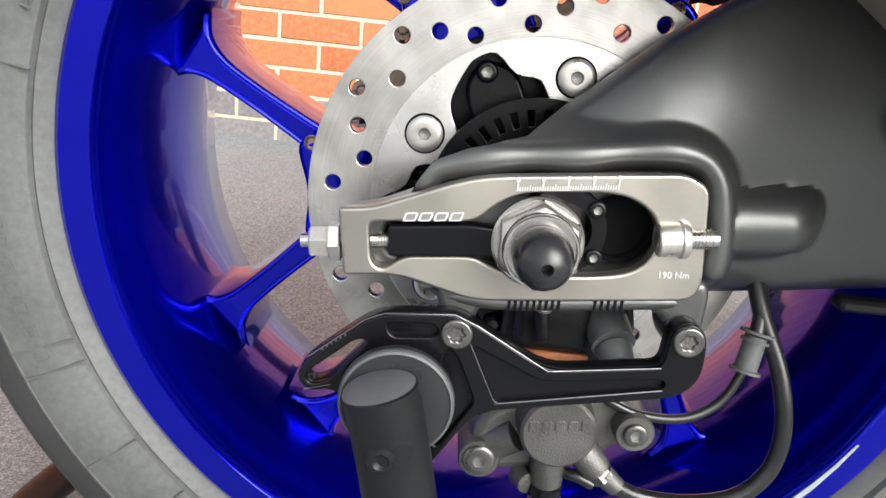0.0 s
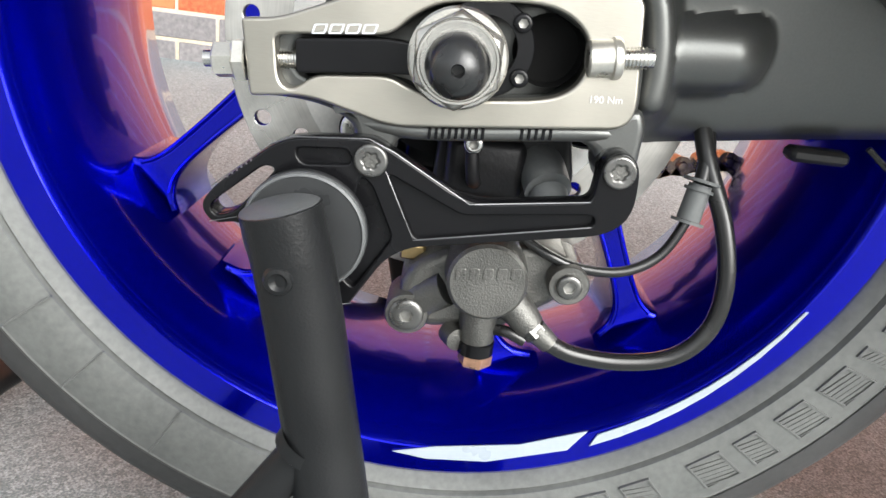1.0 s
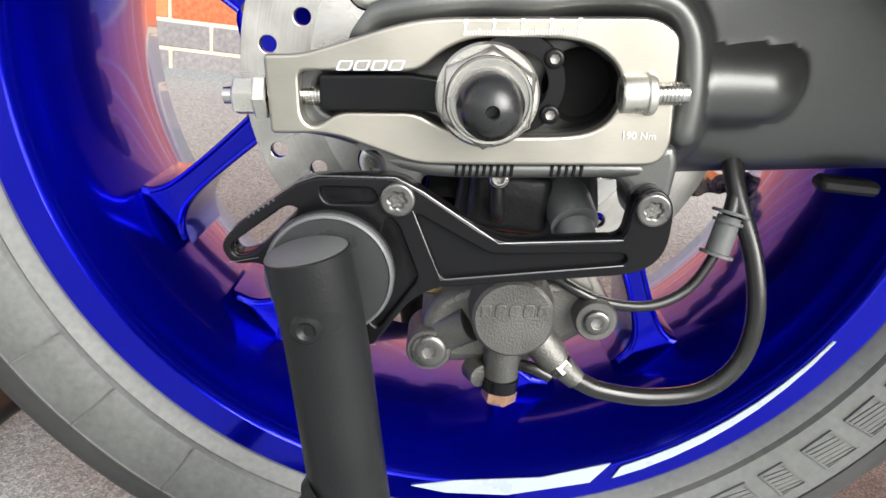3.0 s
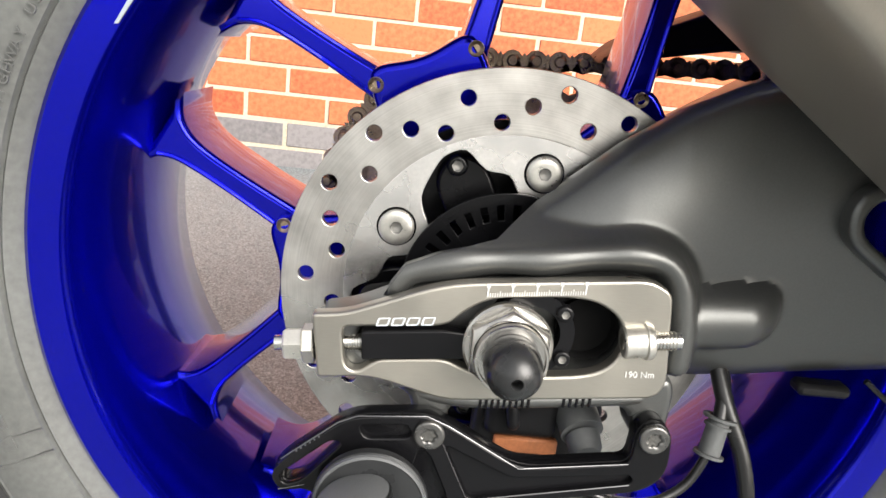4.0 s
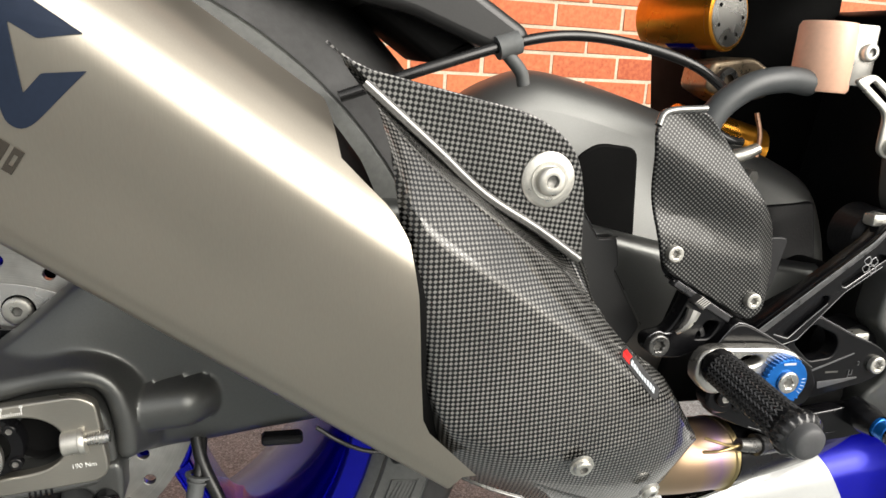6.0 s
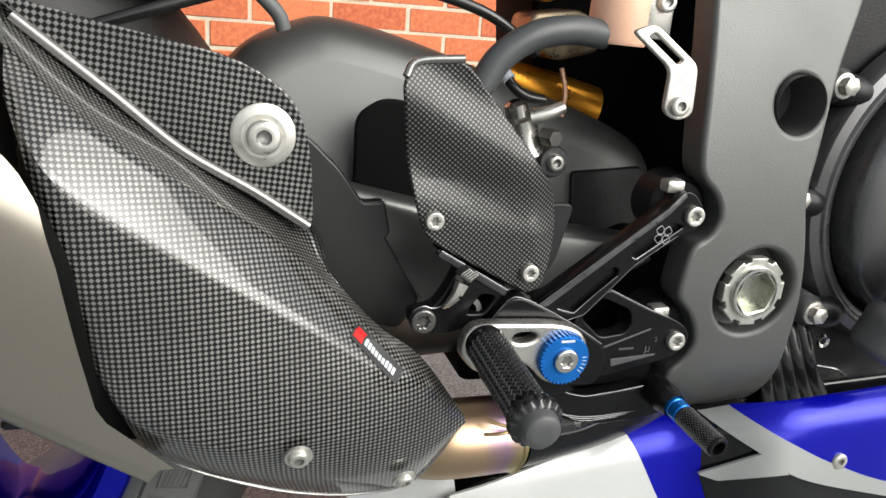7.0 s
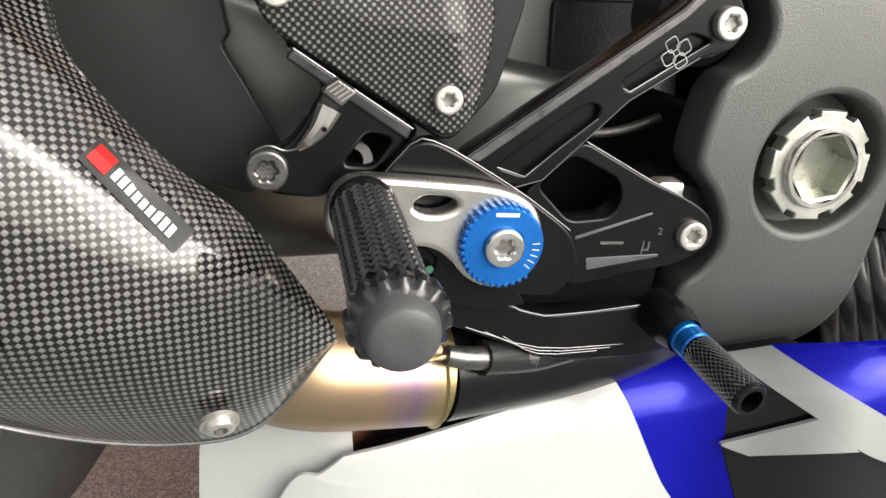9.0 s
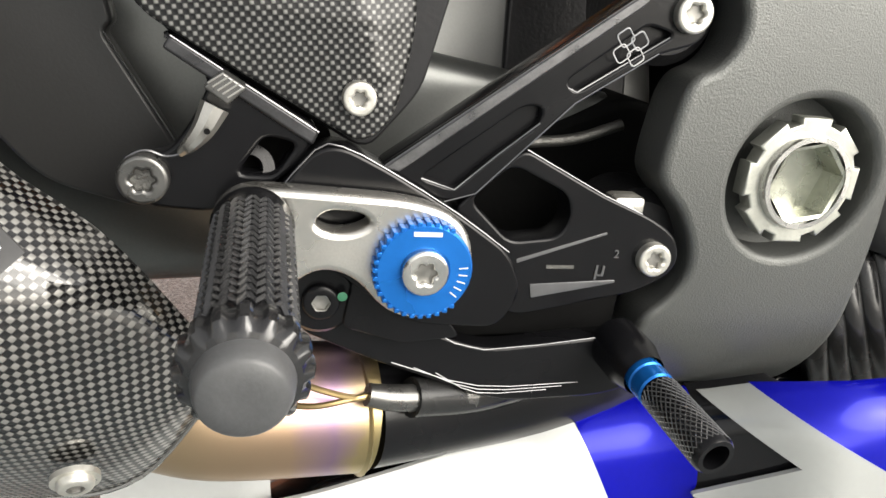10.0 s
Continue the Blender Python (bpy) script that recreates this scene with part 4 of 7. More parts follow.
# ---- motorcycle: rear brake caliper and hoses ----
def build_caliper():
    body = part("brake_caliper", lathe([(0, 0.0165), (0.0165, 0.0165), (0.0180, 0.0150), (0.0190, 0.002), (0.0190, -0.020)], (0.0205, -0.118, 0.2490), seg=40), CALIPER, BIKE, "sand-cast dark grey single-piston rear caliper")
    block = rounded([(-0.020, 0.2330), (-0.014, 0.2470), (0.000, 0.2560), (0.046, 0.2640), (0.060, 0.2580), (0.062, 0.2420), (0.046, 0.2300), (0.030, 0.2180), (0.010, 0.2180), (-0.006, 0.2150)], 0.007)
    part("caliper_body", plate([block], -0.118, -0.060, 0.005, 3), CALIPER, body)
    part("caliper_arm", tube([(0.004, -0.118, 0.238), (-0.0135, -0.110, 0.2250)], (0.0085, 0.0100), 16, 3), CALIPER, body)
    part("pin_sleeve", lathe([(0.0055, 0.006), (0.0098, 0.006), (0.0104, 0.005), (0.0104, -0.018)], (-0.0135, -0.1150, 0.2235), seg=32), CALIPER, body)
    bolt(body, (-0.0135, -0.1200, 0.2235), 0.0080, BOLT_GREY, h=0.0035, socket=0.4)
    part("pin_boss", lathe([(0.0050, 0.004), (0.0088, 0.004), (0.0095, 0.003), (0.0095, -0.030)], (0.0575, -0.124, 0.2495), seg=28), CALIPER, body)
    bolt(body, (0.0575, -0.1275, 0.2495), 0.0058, BOLT_GREY, h=0.003, socket=0.5)
    part("fluid_column", tube([(0.0200, -0.120, 0.2370), (0.0200, -0.121, 0.2250), (0.0205, -0.121, 0.2150)], (0.0095, 0.0080), 20, 3), CALIPER, body)
    part("column_ring", lathe([(0.0075, 0.0), (0.0086, 0.0005), (0.0086, 0.0065), (0.0075, 0.007)], (0.0206, -0.121, 0.2080), (0, 0, 1), 24), BLACK_ANO, body)
    part("copper_bolt", lathe([(0, -0.0005), (0.0072, 0.0), (0.0082, 0.0010), (0.0082, 0.0058), (0.0070, 0.0065)], (0.0210, -0.121, 0.2020), (0.03, 0, 1), 6, turn=0.3), COPPER, body, "tarnished copper-coloured banjo bolt")
    part("side_lug", lathe([(0, 0.004), (0.0055, 0.003), (0.006, -0.006), (0, -0.007)], (0.0105, -0.121, 0.2145), (0.4, -0.9, 0), 18), CALIPER, body)
    part("hose_arm", tube([(0.030, -0.120, 0.2400), (0.0395, -0.124, 0.2310), (0.0440, -0.125, 0.2265)], (0.0085, 0.0070), 18, 3), CALIPER, body)
    part("hose_nut", lathe([(0.003, 0.0), (0.0052, 0.0), (0.0060, 0.0008), (0.0060, 0.0056), (0.0052, 0.0064), (0.003, 0.0064)], (0.0430, -0.126, 0.2275), (0.75, -0.1, -0.65), 6), BOLT_GREY, body, "bright hexagon nut on the hose")
    part("hose_ferrule", tube([(0.0460, -0.126, 0.2255), (0.0540, -0.127, 0.2195)], (0.0058, 0.0048), 16, 2), CALIPER, body)
    part("hose_bridge", tube([(0.0270, -0.122, 0.2215), (0.0340, -0.126, 0.2225), (0.0420, -0.127, 0.2195)], 0.0028, 10), HOSE, body)
    for i in range(5):
        part("brand_relief", plate([rounded([(0.006 + i * 0.0060, 0.2490 + i * 0.0007), (0.0105 + i * 0.0060, 0.2495 + i * 0.0007), (0.0105 + i * 0.0060, 0.2550 + i * 0.0007), (0.006 + i * 0.0060, 0.2545 + i * 0.0007)], 0.001, 2)], -0.1350, -0.1340, 0.0003, 1), CALIPER, body, "raised plain mark on the piston cover")
    # carrier, pads and pin above the body
    part("pad_carrier", plate([rounded([(-0.010, 0.258), (-0.008, 0.312), (0.050, 0.318), (0.056, 0.290), (0.040, 0.262)], 0.006)], -0.106, -0.092, 0.004, 3), ENGINE_DARK, body, "dark cast caliper carrier")
    part("carrier_rib", box((-0.004, -0.113, 0.280), (0.032, -0.100, 0.308), 0.005, 3), ENGINE_DARK, body)
    part("slide_pin", tube([(0.0385, -0.098, 0.300), (0.0425, -0.118, 0.2895)], 0.0105, 20, 3), BOOT, body, "rubber slide pin boot")
    part("slide_pin_tip", lathe([(0, 0.010), (0.0062, 0.0095), (0.0078, 0.007), (0.0085, 0.0)], (0.0428, -0.119, 0.2878), (0.12, -0.85, -0.45), 24), BOOT, body)
    part("spring_clip", tube([(0.006, -0.112, 0.312), (0.0065, -0.118, 0.306), (0.0085, -0.118, 0.292), (0.0105, -0.110, 0.287)], 0.0032, 10), ENGINE_DARK, body)
    bolt(body, (0.0070, -0.1210, 0.3070), 0.0042, STEEL, h=0.003, socket=0.5)
    part("pad_backing", box((0.002, -0.1095, 0.2700), (0.034, -0.103, 0.2785), 0.001, 1), RUST, body, "rusty copper-toned brake pad backing")
    part("pad_tab", box((-0.020, -0.108, 0.2455), (-0.008, -0.100, 0.2530), 0.001, 1), BRASS, body, "small brass pad tab")
    # hoses
    hose = part("brake_hose", tube([(0.052, -0.127, 0.2205), (0.066, -0.126, 0.2150), (0.090, -0.125, 0.2135), (0.113, -0.124, 0.2190), (0.1265, -0.123, 0.2340), (0.1295, -0.121, 0.2560), (0.1240, -0.116, 0.2820), (0.1130, -0.108, 0.3080), (0.108, -0.095, 0.330)], 0.0042, 16, 8), HOSE, BIKE, "black rubber brake hose looping under the swingarm")
    part("sensor_wire", tube([(0.028, -0.116, 0.2700), (0.046, -0.122, 0.2615), (0.062, -0.122, 0.2565), (0.082, -0.121, 0.2570), (0.098, -0.118, 0.2660), (0.107, -0.115, 0.2830), (0.110, -0.112, 0.2960)], 0.0024, 12, 8), HOSE, hose, "thin black sensor wire")
    part("wire_grommet", tube([(0.1075, -0.115, 0.2830), (0.1105, -0.112, 0.2990)], (0.0054, 0.0052), 18, 2), BOOT, hose, "grey rubber grommet")
    for z, r in ((0.2815, 0.0074), (0.2960, 0.0066), (0.2998, 0.0082)):
        part("grommet_flange", lathe([(0.005, 0.0), (r, 0.0), (r, 0.0014), (0.005, 0.0014)], (0.1075 + (z - 0.283) * 0.19, -0.115 + (z - 0.283) * 0.19, z), (0.19, 0.19, 1), 20), BOOT, hose)
    part("wire_tail", tube([(0.1105, -0.112, 0.2990), (0.1125, -0.106, 0.3120), (0.113, -0.095, 0.325)], 0.0035, 10), HOSE, hose)
    return body


build_caliper()


# ---- stand mount on the swingarm ----
def build_mount():
    outer = rounded([(-0.099, 0.2765), (-0.094, 0.2845), (-0.071, 0.3045), (-0.063, 0.3080), (-0.034, 0.3110), (-0.024, 0.3065), (0.007, 0.2895), (0.0545, 0.2965), (0.0555, 0.3130), (0.063, 0.3185), (0.0705, 0.3130), (0.0715, 0.2930), (0.063, 0.2835), (-0.014, 0.2690), (-0.024, 0.2630), (-0.037, 0.2410), (-0.042, 0.2400), (-0.050, 0.2520), (-0.075, 0.2650), (-0.083, 0.2720), (-0.094, 0.2690)],
                    [0.004, 0.006, 0.006, 0.006, 0.006, 0.008, 0.01, 0.004, 0.006, 0.007, 0.007, 0.008, 0.01, 0.004, 0.006, 0.003, 0.003, 0.01, 0.01, 0.006, 0.006], 4)
    slot = rounded([(-0.0955, 0.2770), (-0.0740, 0.2960), (-0.0690, 0.2950), (-0.0850, 0.2755), (-0.0925, 0.2725)], 0.003, 3)
    p1 = rounded([(-0.0265, 0.2985), (0.0045, 0.2850), (0.0560, 0.2915), (0.0575, 0.2870), (-0.0130, 0.2725)], 0.003, 3)
    p2 = rounded([(-0.0630, 0.3040), (-0.0420, 0.3060), (-0.0400, 0.3000), (-0.0600, 0.2980)], 0.003, 3)
    p3 = rounded([(-0.0365, 0.2960), (-0.0320, 0.2930), (-0.0220, 0.2720), (-0.0360, 0.2480), (-0.0440, 0.2560)], 0.003, 3)
    m = part("stand_mount", plate([outer, slot], -0.1520, -0.1435, 0.0008, 2), BLACK_ANO, BIKE, "black anodised billet bracket with bright machined edges")
    part("mount_ribs", plate([outer, slot, p1, p2, p3], -0.1550, -0.1518, 0.0008, 2), BLACK_ANO, m)
    for pts in ([(-0.0945, 0.2850), (-0.0715, 0.3045), (-0.0635, 0.3082), (-0.0345, 0.3108), (-0.0245, 0.3068), (0.007, 0.2897), (0.0540, 0.2964)],
                [(-0.0270, 0.2990), (-0.0135, 0.2722), (0.0560, 0.2862)], [(-0.0950, 0.2702), (-0.0840, 0.2735)], [(-0.0565, 0.2650), (-0.0400, 0.2408), (-0.0362, 0.2415)]):
        part("bright_edge", tube([(x, -0.1548, z) for x, z in pts], 0.00028, 6, 1, smooth=False), EDGE, m)
    for i in range(6):
        x, z = -0.0885 + i * 0.0018, 0.2896 + i * 0.0015
        part("edge_mark", box((x, -0.1551, z - 0.0004), (x + 0.0007, -0.1548, z + 0.0004), 0, 1), EDGE, m, "plain pale mark on the bracket's edge")
    for x, z in ((-0.0330, 0.3028), (0.0625, 0.3098)):
        bolt(m, (x, -0.1550, z), 0.0066, BOLT_GREY, h=0.0022, socket=0.42, kind="torx")
        part("spacer", lathe([(0.0075, 0.0), (0.0075, -0.016)], (x, -0.1435, z), seg=24), SWING, m)
    part("bobbin", lathe([(0.006, 0.0), (0.0200, 0.0), (0.0235, 0.0015), (0.0242, 0.0035), (0.0242, 0.0065), (0.0225, 0.0085), (0.0150, 0.0090), (0, 0.0090)], (-0.0550, -0.1600, 0.2745), seg=48), BOBBIN, m, "dark grey round lifting bobbin")
    part("bobbin_rim", lathe([(0.0218, 0.0080), (0.0226, 0.0092), (0.0236, 0.0088), (0.0240, 0.0075)], (-0.0550, -0.1600, 0.2745), seg=48), STAND_CAP, m, "paler rim of the bobbin")
    part("bobbin_stem", lathe([(0.010, 0.0), (0.010, 0.010)], (-0.0550, -0.1525, 0.2745), seg=24), BLACK_ANO, m)
    return m


build_mount()


# ---- paddock stand ----
def build_stand():
    st = thing("paddock_stand", (-0.03, -0.22, 0.0), "black powder-coated tubular paddock stand under the bike", "paddock stand")
    line = [(-0.0612, -0.1825, 0.2885), (-0.0530, -0.1830, 0.2580), (-0.0445, -0.1845, 0.2180), (-0.0360, -0.1870, 0.1780), (-0.0160, -0.1950, 0.0850), (-0.0040, -0.2000, 0.0300)]
    part("upright", tube(line, 0.0150, 32, 4), STAND, st)
    part("end_cap", lathe([(0, 0.0012), (0.0125, 0.0010), (0.0147, 0.0), (0.0150, -0.002)], (-0.0612, -0.1825, 0.2886), (-0.24, -0.05, 1.0), 36), STAND_CAP, st, "paler flat end of the upright")
    part("weld_stub", lathe([(0, -0.0004), (0.0020, 0.0), (0.0034, 0.0012), (0.0048, 0.0008), (0.0060, -0.001)], (-0.0575, -0.1975, 0.2665), seg=20), STAND, st, "small round weld on the tube")
    part("brace", tube([(-0.0420, -0.1880, 0.2000), (-0.0660, -0.1890, 0.1620), (-0.1600, -0.1920, 0.0300)], 0.0090, 20, 2), STAND, st)
    part("brace_weld", lathe([(0.0085, 0.0), (0.0112, -0.002), (0.0118, -0.008)], (-0.0490, -0.1885, 0.1900), (-0.5, 0, -0.87), 20), STAND, st)
    part("floor_tube", tube([(0.0300, -0.2160, 0.0260), (-0.1200, -0.2050, 0.0260), (-0.2600, -0.1900, 0.0280), (-0.3300, -0.1200, 0.0300), (-0.3450, 0.0, 0.0300), (-0.3300, 0.1200, 0.0300), (-0.2600, 0.1900, 0.0280), (0.0300, 0.2160, 0.0260)], 0.0150, 20, 6), STAND, st)
    part("upright", tube([(x, -y, z) for x, y, z in line], 0.0152, 24, 4), STAND, st)
    part("handle", tube([(-0.3450, 0.0, 0.0300), (-0.5200, 0.0, 0.0600), (-0.6600, 0.0, 0.2000)], 0.0130, 20, 5), STAND, st)
    for s in (-1, 1):
        part("stand_wheel", lathe([(0.006, 0.012), (0.0240, 0.012), (0.0260, 0.009), (0.0260, -0.009), (0.0240, -0.012), (0.006, -0.012)], (0.045, s * 0.232, 0.0262), (0, -1, 0), 28, closed=True), HOSE, st)
    return st


build_stand()

# ---- exhaust ----
EA = Vector((0.824, 0.0, -0.566))     # along the silencer, forward and down
EN = Vector((0.566, 0.0, 0.824))      # across it, up
SECT = glide([(0.424, -0.205, 0), (0.4275, -0.2270, 0), (0.4350, -0.2335, 0), (0.4450, -0.2372, 0), (0.4700, -0.2437, 0), (0.4900, -0.2490, 0), (0.5080, -0.2522, 0), (0.5200, -0.2515, 0), (0.5320, -0.2440, 0), (0.5450, -0.2250, 0),
              (0.5520, -0.1850, 0), (0.5450, -0.1400, 0), (0.5150, -0.1180, 0), (0.4700, -0.1150, 0), (0.4350, -0.1300, 0), (0.4240, -0.1650, 0)], 6, True)
FRONT = sorted([(p.x, p.y) for p in SECT if p.y < -0.21])


def skin_y(n):
    return float(np.interp(n, [a for a, b in FRONT], [b for a, b in FRONT]))


def on_axis(u, n, y):
    p = EA * u + EN * n
    return Vector((p.x, y, p.z))


def scaled(pt, k, push=0.0):
    c = Vector((0.487, -0.185))
    return c + (Vector((pt.x, pt.y)) - c) * k


def build_exhaust():
    cut = lambda n: float(np.interp(n, [0.424, 0.4402, 0.4459, 0.4490, 0.4534, 0.4772, 0.5075, 0.5248, 0.5313, 0.5332, 0.5360, 0.552], [0.000, -0.0020, 0.0040, -0.0180, -0.0380, -0.0592, -0.0850, -0.1026, -0.1160, -0.1267, -0.1450, -0.160]))
    rows = []
    for i in range(13):
        t = i / 12
        row = []
        for p in SECT:
            u = -0.321 + (cut(p.x) + 0.321) * t
            row.append(on_axis(u, p.x, p.y))
        rows.append(row)
    can = part("exhaust_silencer", loft(rows, close=True), TITAN, BIKE, "brushed titanium hexagonal silencer with dark printed marks")
    # stepped end cap that narrows to the tail
    caps = []
    steps = ((0.0, 1.002), (-0.001, 1.006), (-0.012, 1.004), (-0.022, 0.985), (-0.036, 0.93), (-0.050, 0.86), (-0.060, 0.80), (-0.062, 0.72), (-0.050, 0.66))
    fine = [(steps[0][0] + 0.0, steps[0][1])] + [(a0 + (b0 - a0) * j / 4, a1 + (b1 - a1) * j / 4) for (a0, a1), (b0, b1) in zip(steps[:6], steps[1:7]) for j in range(1, 5)] + list(steps[7:])
    for du, k in fine:
        row = []
        for p in SECT:
            q = scaled(p, k)
            hollow = 0.0065 * math.exp(-((q.x - 0.486) / 0.014) ** 2 - ((du + 0.026) / 0.0075) ** 2) if q.y < -0.2 else 0.0
            row.append(on_axis(-0.321 + du * (0.55 + 0.45 * min(1.0, (q.x - 0.42) / 0.05)), q.x, q.y + hollow))
        caps.append(row)
    part("end_cap", loft(caps, close=True), TITAN, can, "titanium end cap with stamped hollows")
    part("tail_pipe", loft([[on_axis(-0.352, *scaled(p, 0.66)) for p in SECT], [on_axis(-0.30, *scaled(p, 0.6)) for p in SECT], [on_axis(-0.30, *scaled(p, 0.05)) for p in SECT]], close=True), DARK, can)
    seam = [on_axis(-0.3205, *scaled(p, 1.012)) for p in SECT] + [on_axis(-0.3205, *scaled(SECT[0], 1.012))]
    part("cap_seam", tube(seam, 0.0005, 6, 1, smooth=False), TITAN, can)
    # strap plate with rivets
    for u, n in ((-0.3135, 0.4470), (-0.3145, 0.4975)):
        p = on_axis(u, n, skin_y(n) - 0.0004)
        part("rivet", lathe([(0.0018, 0.0014), (0.0044, 0.0020), (0.0056, 0.0010), (0.0058, -0.001)], p, (0, -1, -0.28), 24), STEEL, can, "bright round rivet")
        part("rivet_hole", lathe([(0.0014, 0.0015), (0, 0.0008)], p, (0, -1, -0.28), 16), DARK, can)
    strap = [(-0.3205, 0.437), (-0.306, 0.437), (-0.301, 0.447), (-0.303, 0.462), (-0.303, 0.485), (-0.301, 0.500), (-0.306, 0.512), (-0.3205, 0.512)]
    part("strap_bead", tube([on_axis(u, n, skin_y(n) - 0.0001) for u, n in strap], 0.00045, 6, 2), TITAN, can, "faint stamped outline round the rivets")

    def print_on(name, outline, material, label, holes=()):
        """A flat mark wrapped on the silencer's outer face; outlines in world x and z."""
        me = plate([outline, *holes], -0.0003, 0.0003, 0.00005, 1)
        bm = bmesh.new()
        bm.from_mesh(me)
        bmesh.ops.triangulate(bm, faces=bm.faces)
        for _ in range(2):
            long_edges = [e for e in bm.edges if e.calc_length() > 0.008]
            if long_edges:
                bmesh.ops.subdivide_edges(bm, edges=long_edges, cuts=1)
                bmesh.ops.triangulate(bm, faces=bm.faces)
        for v in bm.verts:
            n = v.co.x * EN.x + v.co.z * EN.z
            v.co.y += skin_y(n) - 0.0004
        return part(name, bm, material, can, label)

    a_out = [(0.0325, 0.5575), (0.0400, 0.5665), (0.0420, 0.5625), (0.0545, 0.5625), (0.0540, 0.5760), (0.0560, 0.5830), (0.0610, 0.5860), (0.0710, 0.5820), (0.0900, 0.5690), (0.0750, 0.5665), (0.0660, 0.5720),
             (0.0680, 0.5470), (0.0750, 0.5545), (0.0905, 0.5560), (0.0700, 0.5355), (0.0650, 0.5335), (0.0605, 0.5360), (0.0575, 0.5520), (0.0360, 0.5515)]
    print_on("printed_mark", rounded(a_out, [0.003, 0.001, 0.001, 0.001, 0.003, 0.003, 0.004, 0.004, 0.0005, 0.001, 0.001, 0.001, 0.001, 0.0005, 0.004, 0.003, 0.003, 0.001, 0.004], 3), LOGO, "dark blue-grey abstract mark")
    # plain bars for the maker's lettering, running along the silencer
    for i in range(9):
        u0, n0 = -0.2925 + i * 0.00565, 0.4590
        q = [(u0, n0), (u0 + 0.0040, n0), (u0 + 0.0040, n0 + 0.0105), (u0, n0 + 0.0105)]
        w = [EA * u + EN * n for u, n in q]
        hole = [EA * u + EN * n for u, n in ((u0 + 0.0012, n0 + 0.003), (u0 + 0.0028, n0 + 0.003), (u0 + 0.0028, n0 + 0.0080), (u0 + 0.0012, n0 + 0.0080))]
        print_on("printed_bar", [(p.x, p.z) for p in w], BROWN_PRINT, "dark brown plain bar", [[(p.x, p.z) for p in hole]] if i % 2 == 0 else [])
    for u0, u1, n0, n1 in ((-0.2975, -0.2860, 0.4535, 0.4560), (-0.2830, -0.2700, 0.4540, 0.4555), (-0.2680, -0.2600, 0.4540, 0.4555), (-0.2590, -0.2480, 0.4535, 0.4560)):
        print_on("printed_bar", [((EA * u + EN * n).x, (EA * u + EN * n).z) for u, n in ((u0, n0), (u1, n0), (u1, n1), (u0, n1))], BROWN_PRINT, "thin brown plain bar")
    for u0, u1, n0, k in ((-0.3010, -0.2800, 0.4490, 0.0022), (-0.2840, -0.2660, 0.4470, 0.0022), (-0.2800, -0.2640, 0.4430, 0.0018), (-0.2690, -0.2520, 0.4400, 0.0020), (-0.2580, -0.2480, 0.4440, 0.0018)):
        q = ((u0, n0 + k), (u1, n0 + k * 0.4), (u1 + 0.004, n0 - k * 1.6), (u0 + 0.005, n0 - k * 0.2))
        print_on("printed_bar", [((EA * u + EN * n).x, (EA * u + EN * n).z) for u, n in q], BROWN_PRINT, "swept brown plain mark")

    # black band painted as gap shade, and inner pipe, between the silencer and the shield
    part("gap_shade_band", loft([[on_axis(min(cut(p.x), -0.045) + du, *scaled(p, k)) for p in SECT] for du, k in ((-0.010, 0.95), (0.004, 0.92), (0.014, 0.88), (0.030, 0.80))], close=True), DARK, can, "black band painted as the shaded gap behind the shield")
    part("link_pipe", tube([(0.352, -0.178, 0.352), (0.362, -0.1765, 0.344), (0.375, -0.173, 0.335), (0.400, -0.166, 0.320), (0.452, -0.158, 0.314)], 0.0245, 36, 8), HEADER, can, "heat-tinted golden titanium link pipe")
    part("collector_pipe", tube([(0.452, -0.158, 0.314), (0.52, -0.140, 0.312), (0.62, -0.11, 0.306)], 0.0235, 32, 6), BLACK_ANO, can, "dark collector pipe")
    part("pipe_seam", lathe([(0.0240, 0.0012), (0.0256, 0.0), (0.0240, -0.0012)], (0.4480, -0.1588, 0.3140), (1, 0.2, 0), 36), HEADER, can)
    for dz in (0.0, -0.010):
        part("spring_hook", tube([(0.425, -0.182, 0.340 + dz), (0.434, -0.186, 0.338 + dz * 0.6), (0.446, -0.185, 0.334), (0.452, -0.183, 0.334)], 0.0011, 8), BRASS, can, "small golden spring hook")
    part("spring_sleeve", tube([(0.450, -0.183, 0.334), (0.462, -0.181, 0.331), (0.490, -0.172, 0.326)], (0.0040, 0.0056), 16, 3), BOLT_GREY, can, "short steel spring sleeve")
    part("spring_boot", tube([(0.466, -0.179, 0.330), (0.490, -0.170, 0.325), (0.510, -0.160, 0.322)], 0.0072, 16, 3), HOSE, can)
    return can


EXHAUST = build_exhaust()


def lerp_rows(rails, across, profile=None):
    """Rows between two smooth lines; profile(s, q) gives the outward bulge."""
    a, b = (glide(r, 8) for r in rails)
    k = min(len(a), len(b))
    rows = []
    for i in range(k):
        row = []
        for j in range(across + 1):
            q = j / across
            p = a[i].lerp(b[i], q)
            if profile:
                p = p + Vector((0, -profile(i / (k - 1), q), 0))
            row.append(p)
        rows.append(row)
    return rows


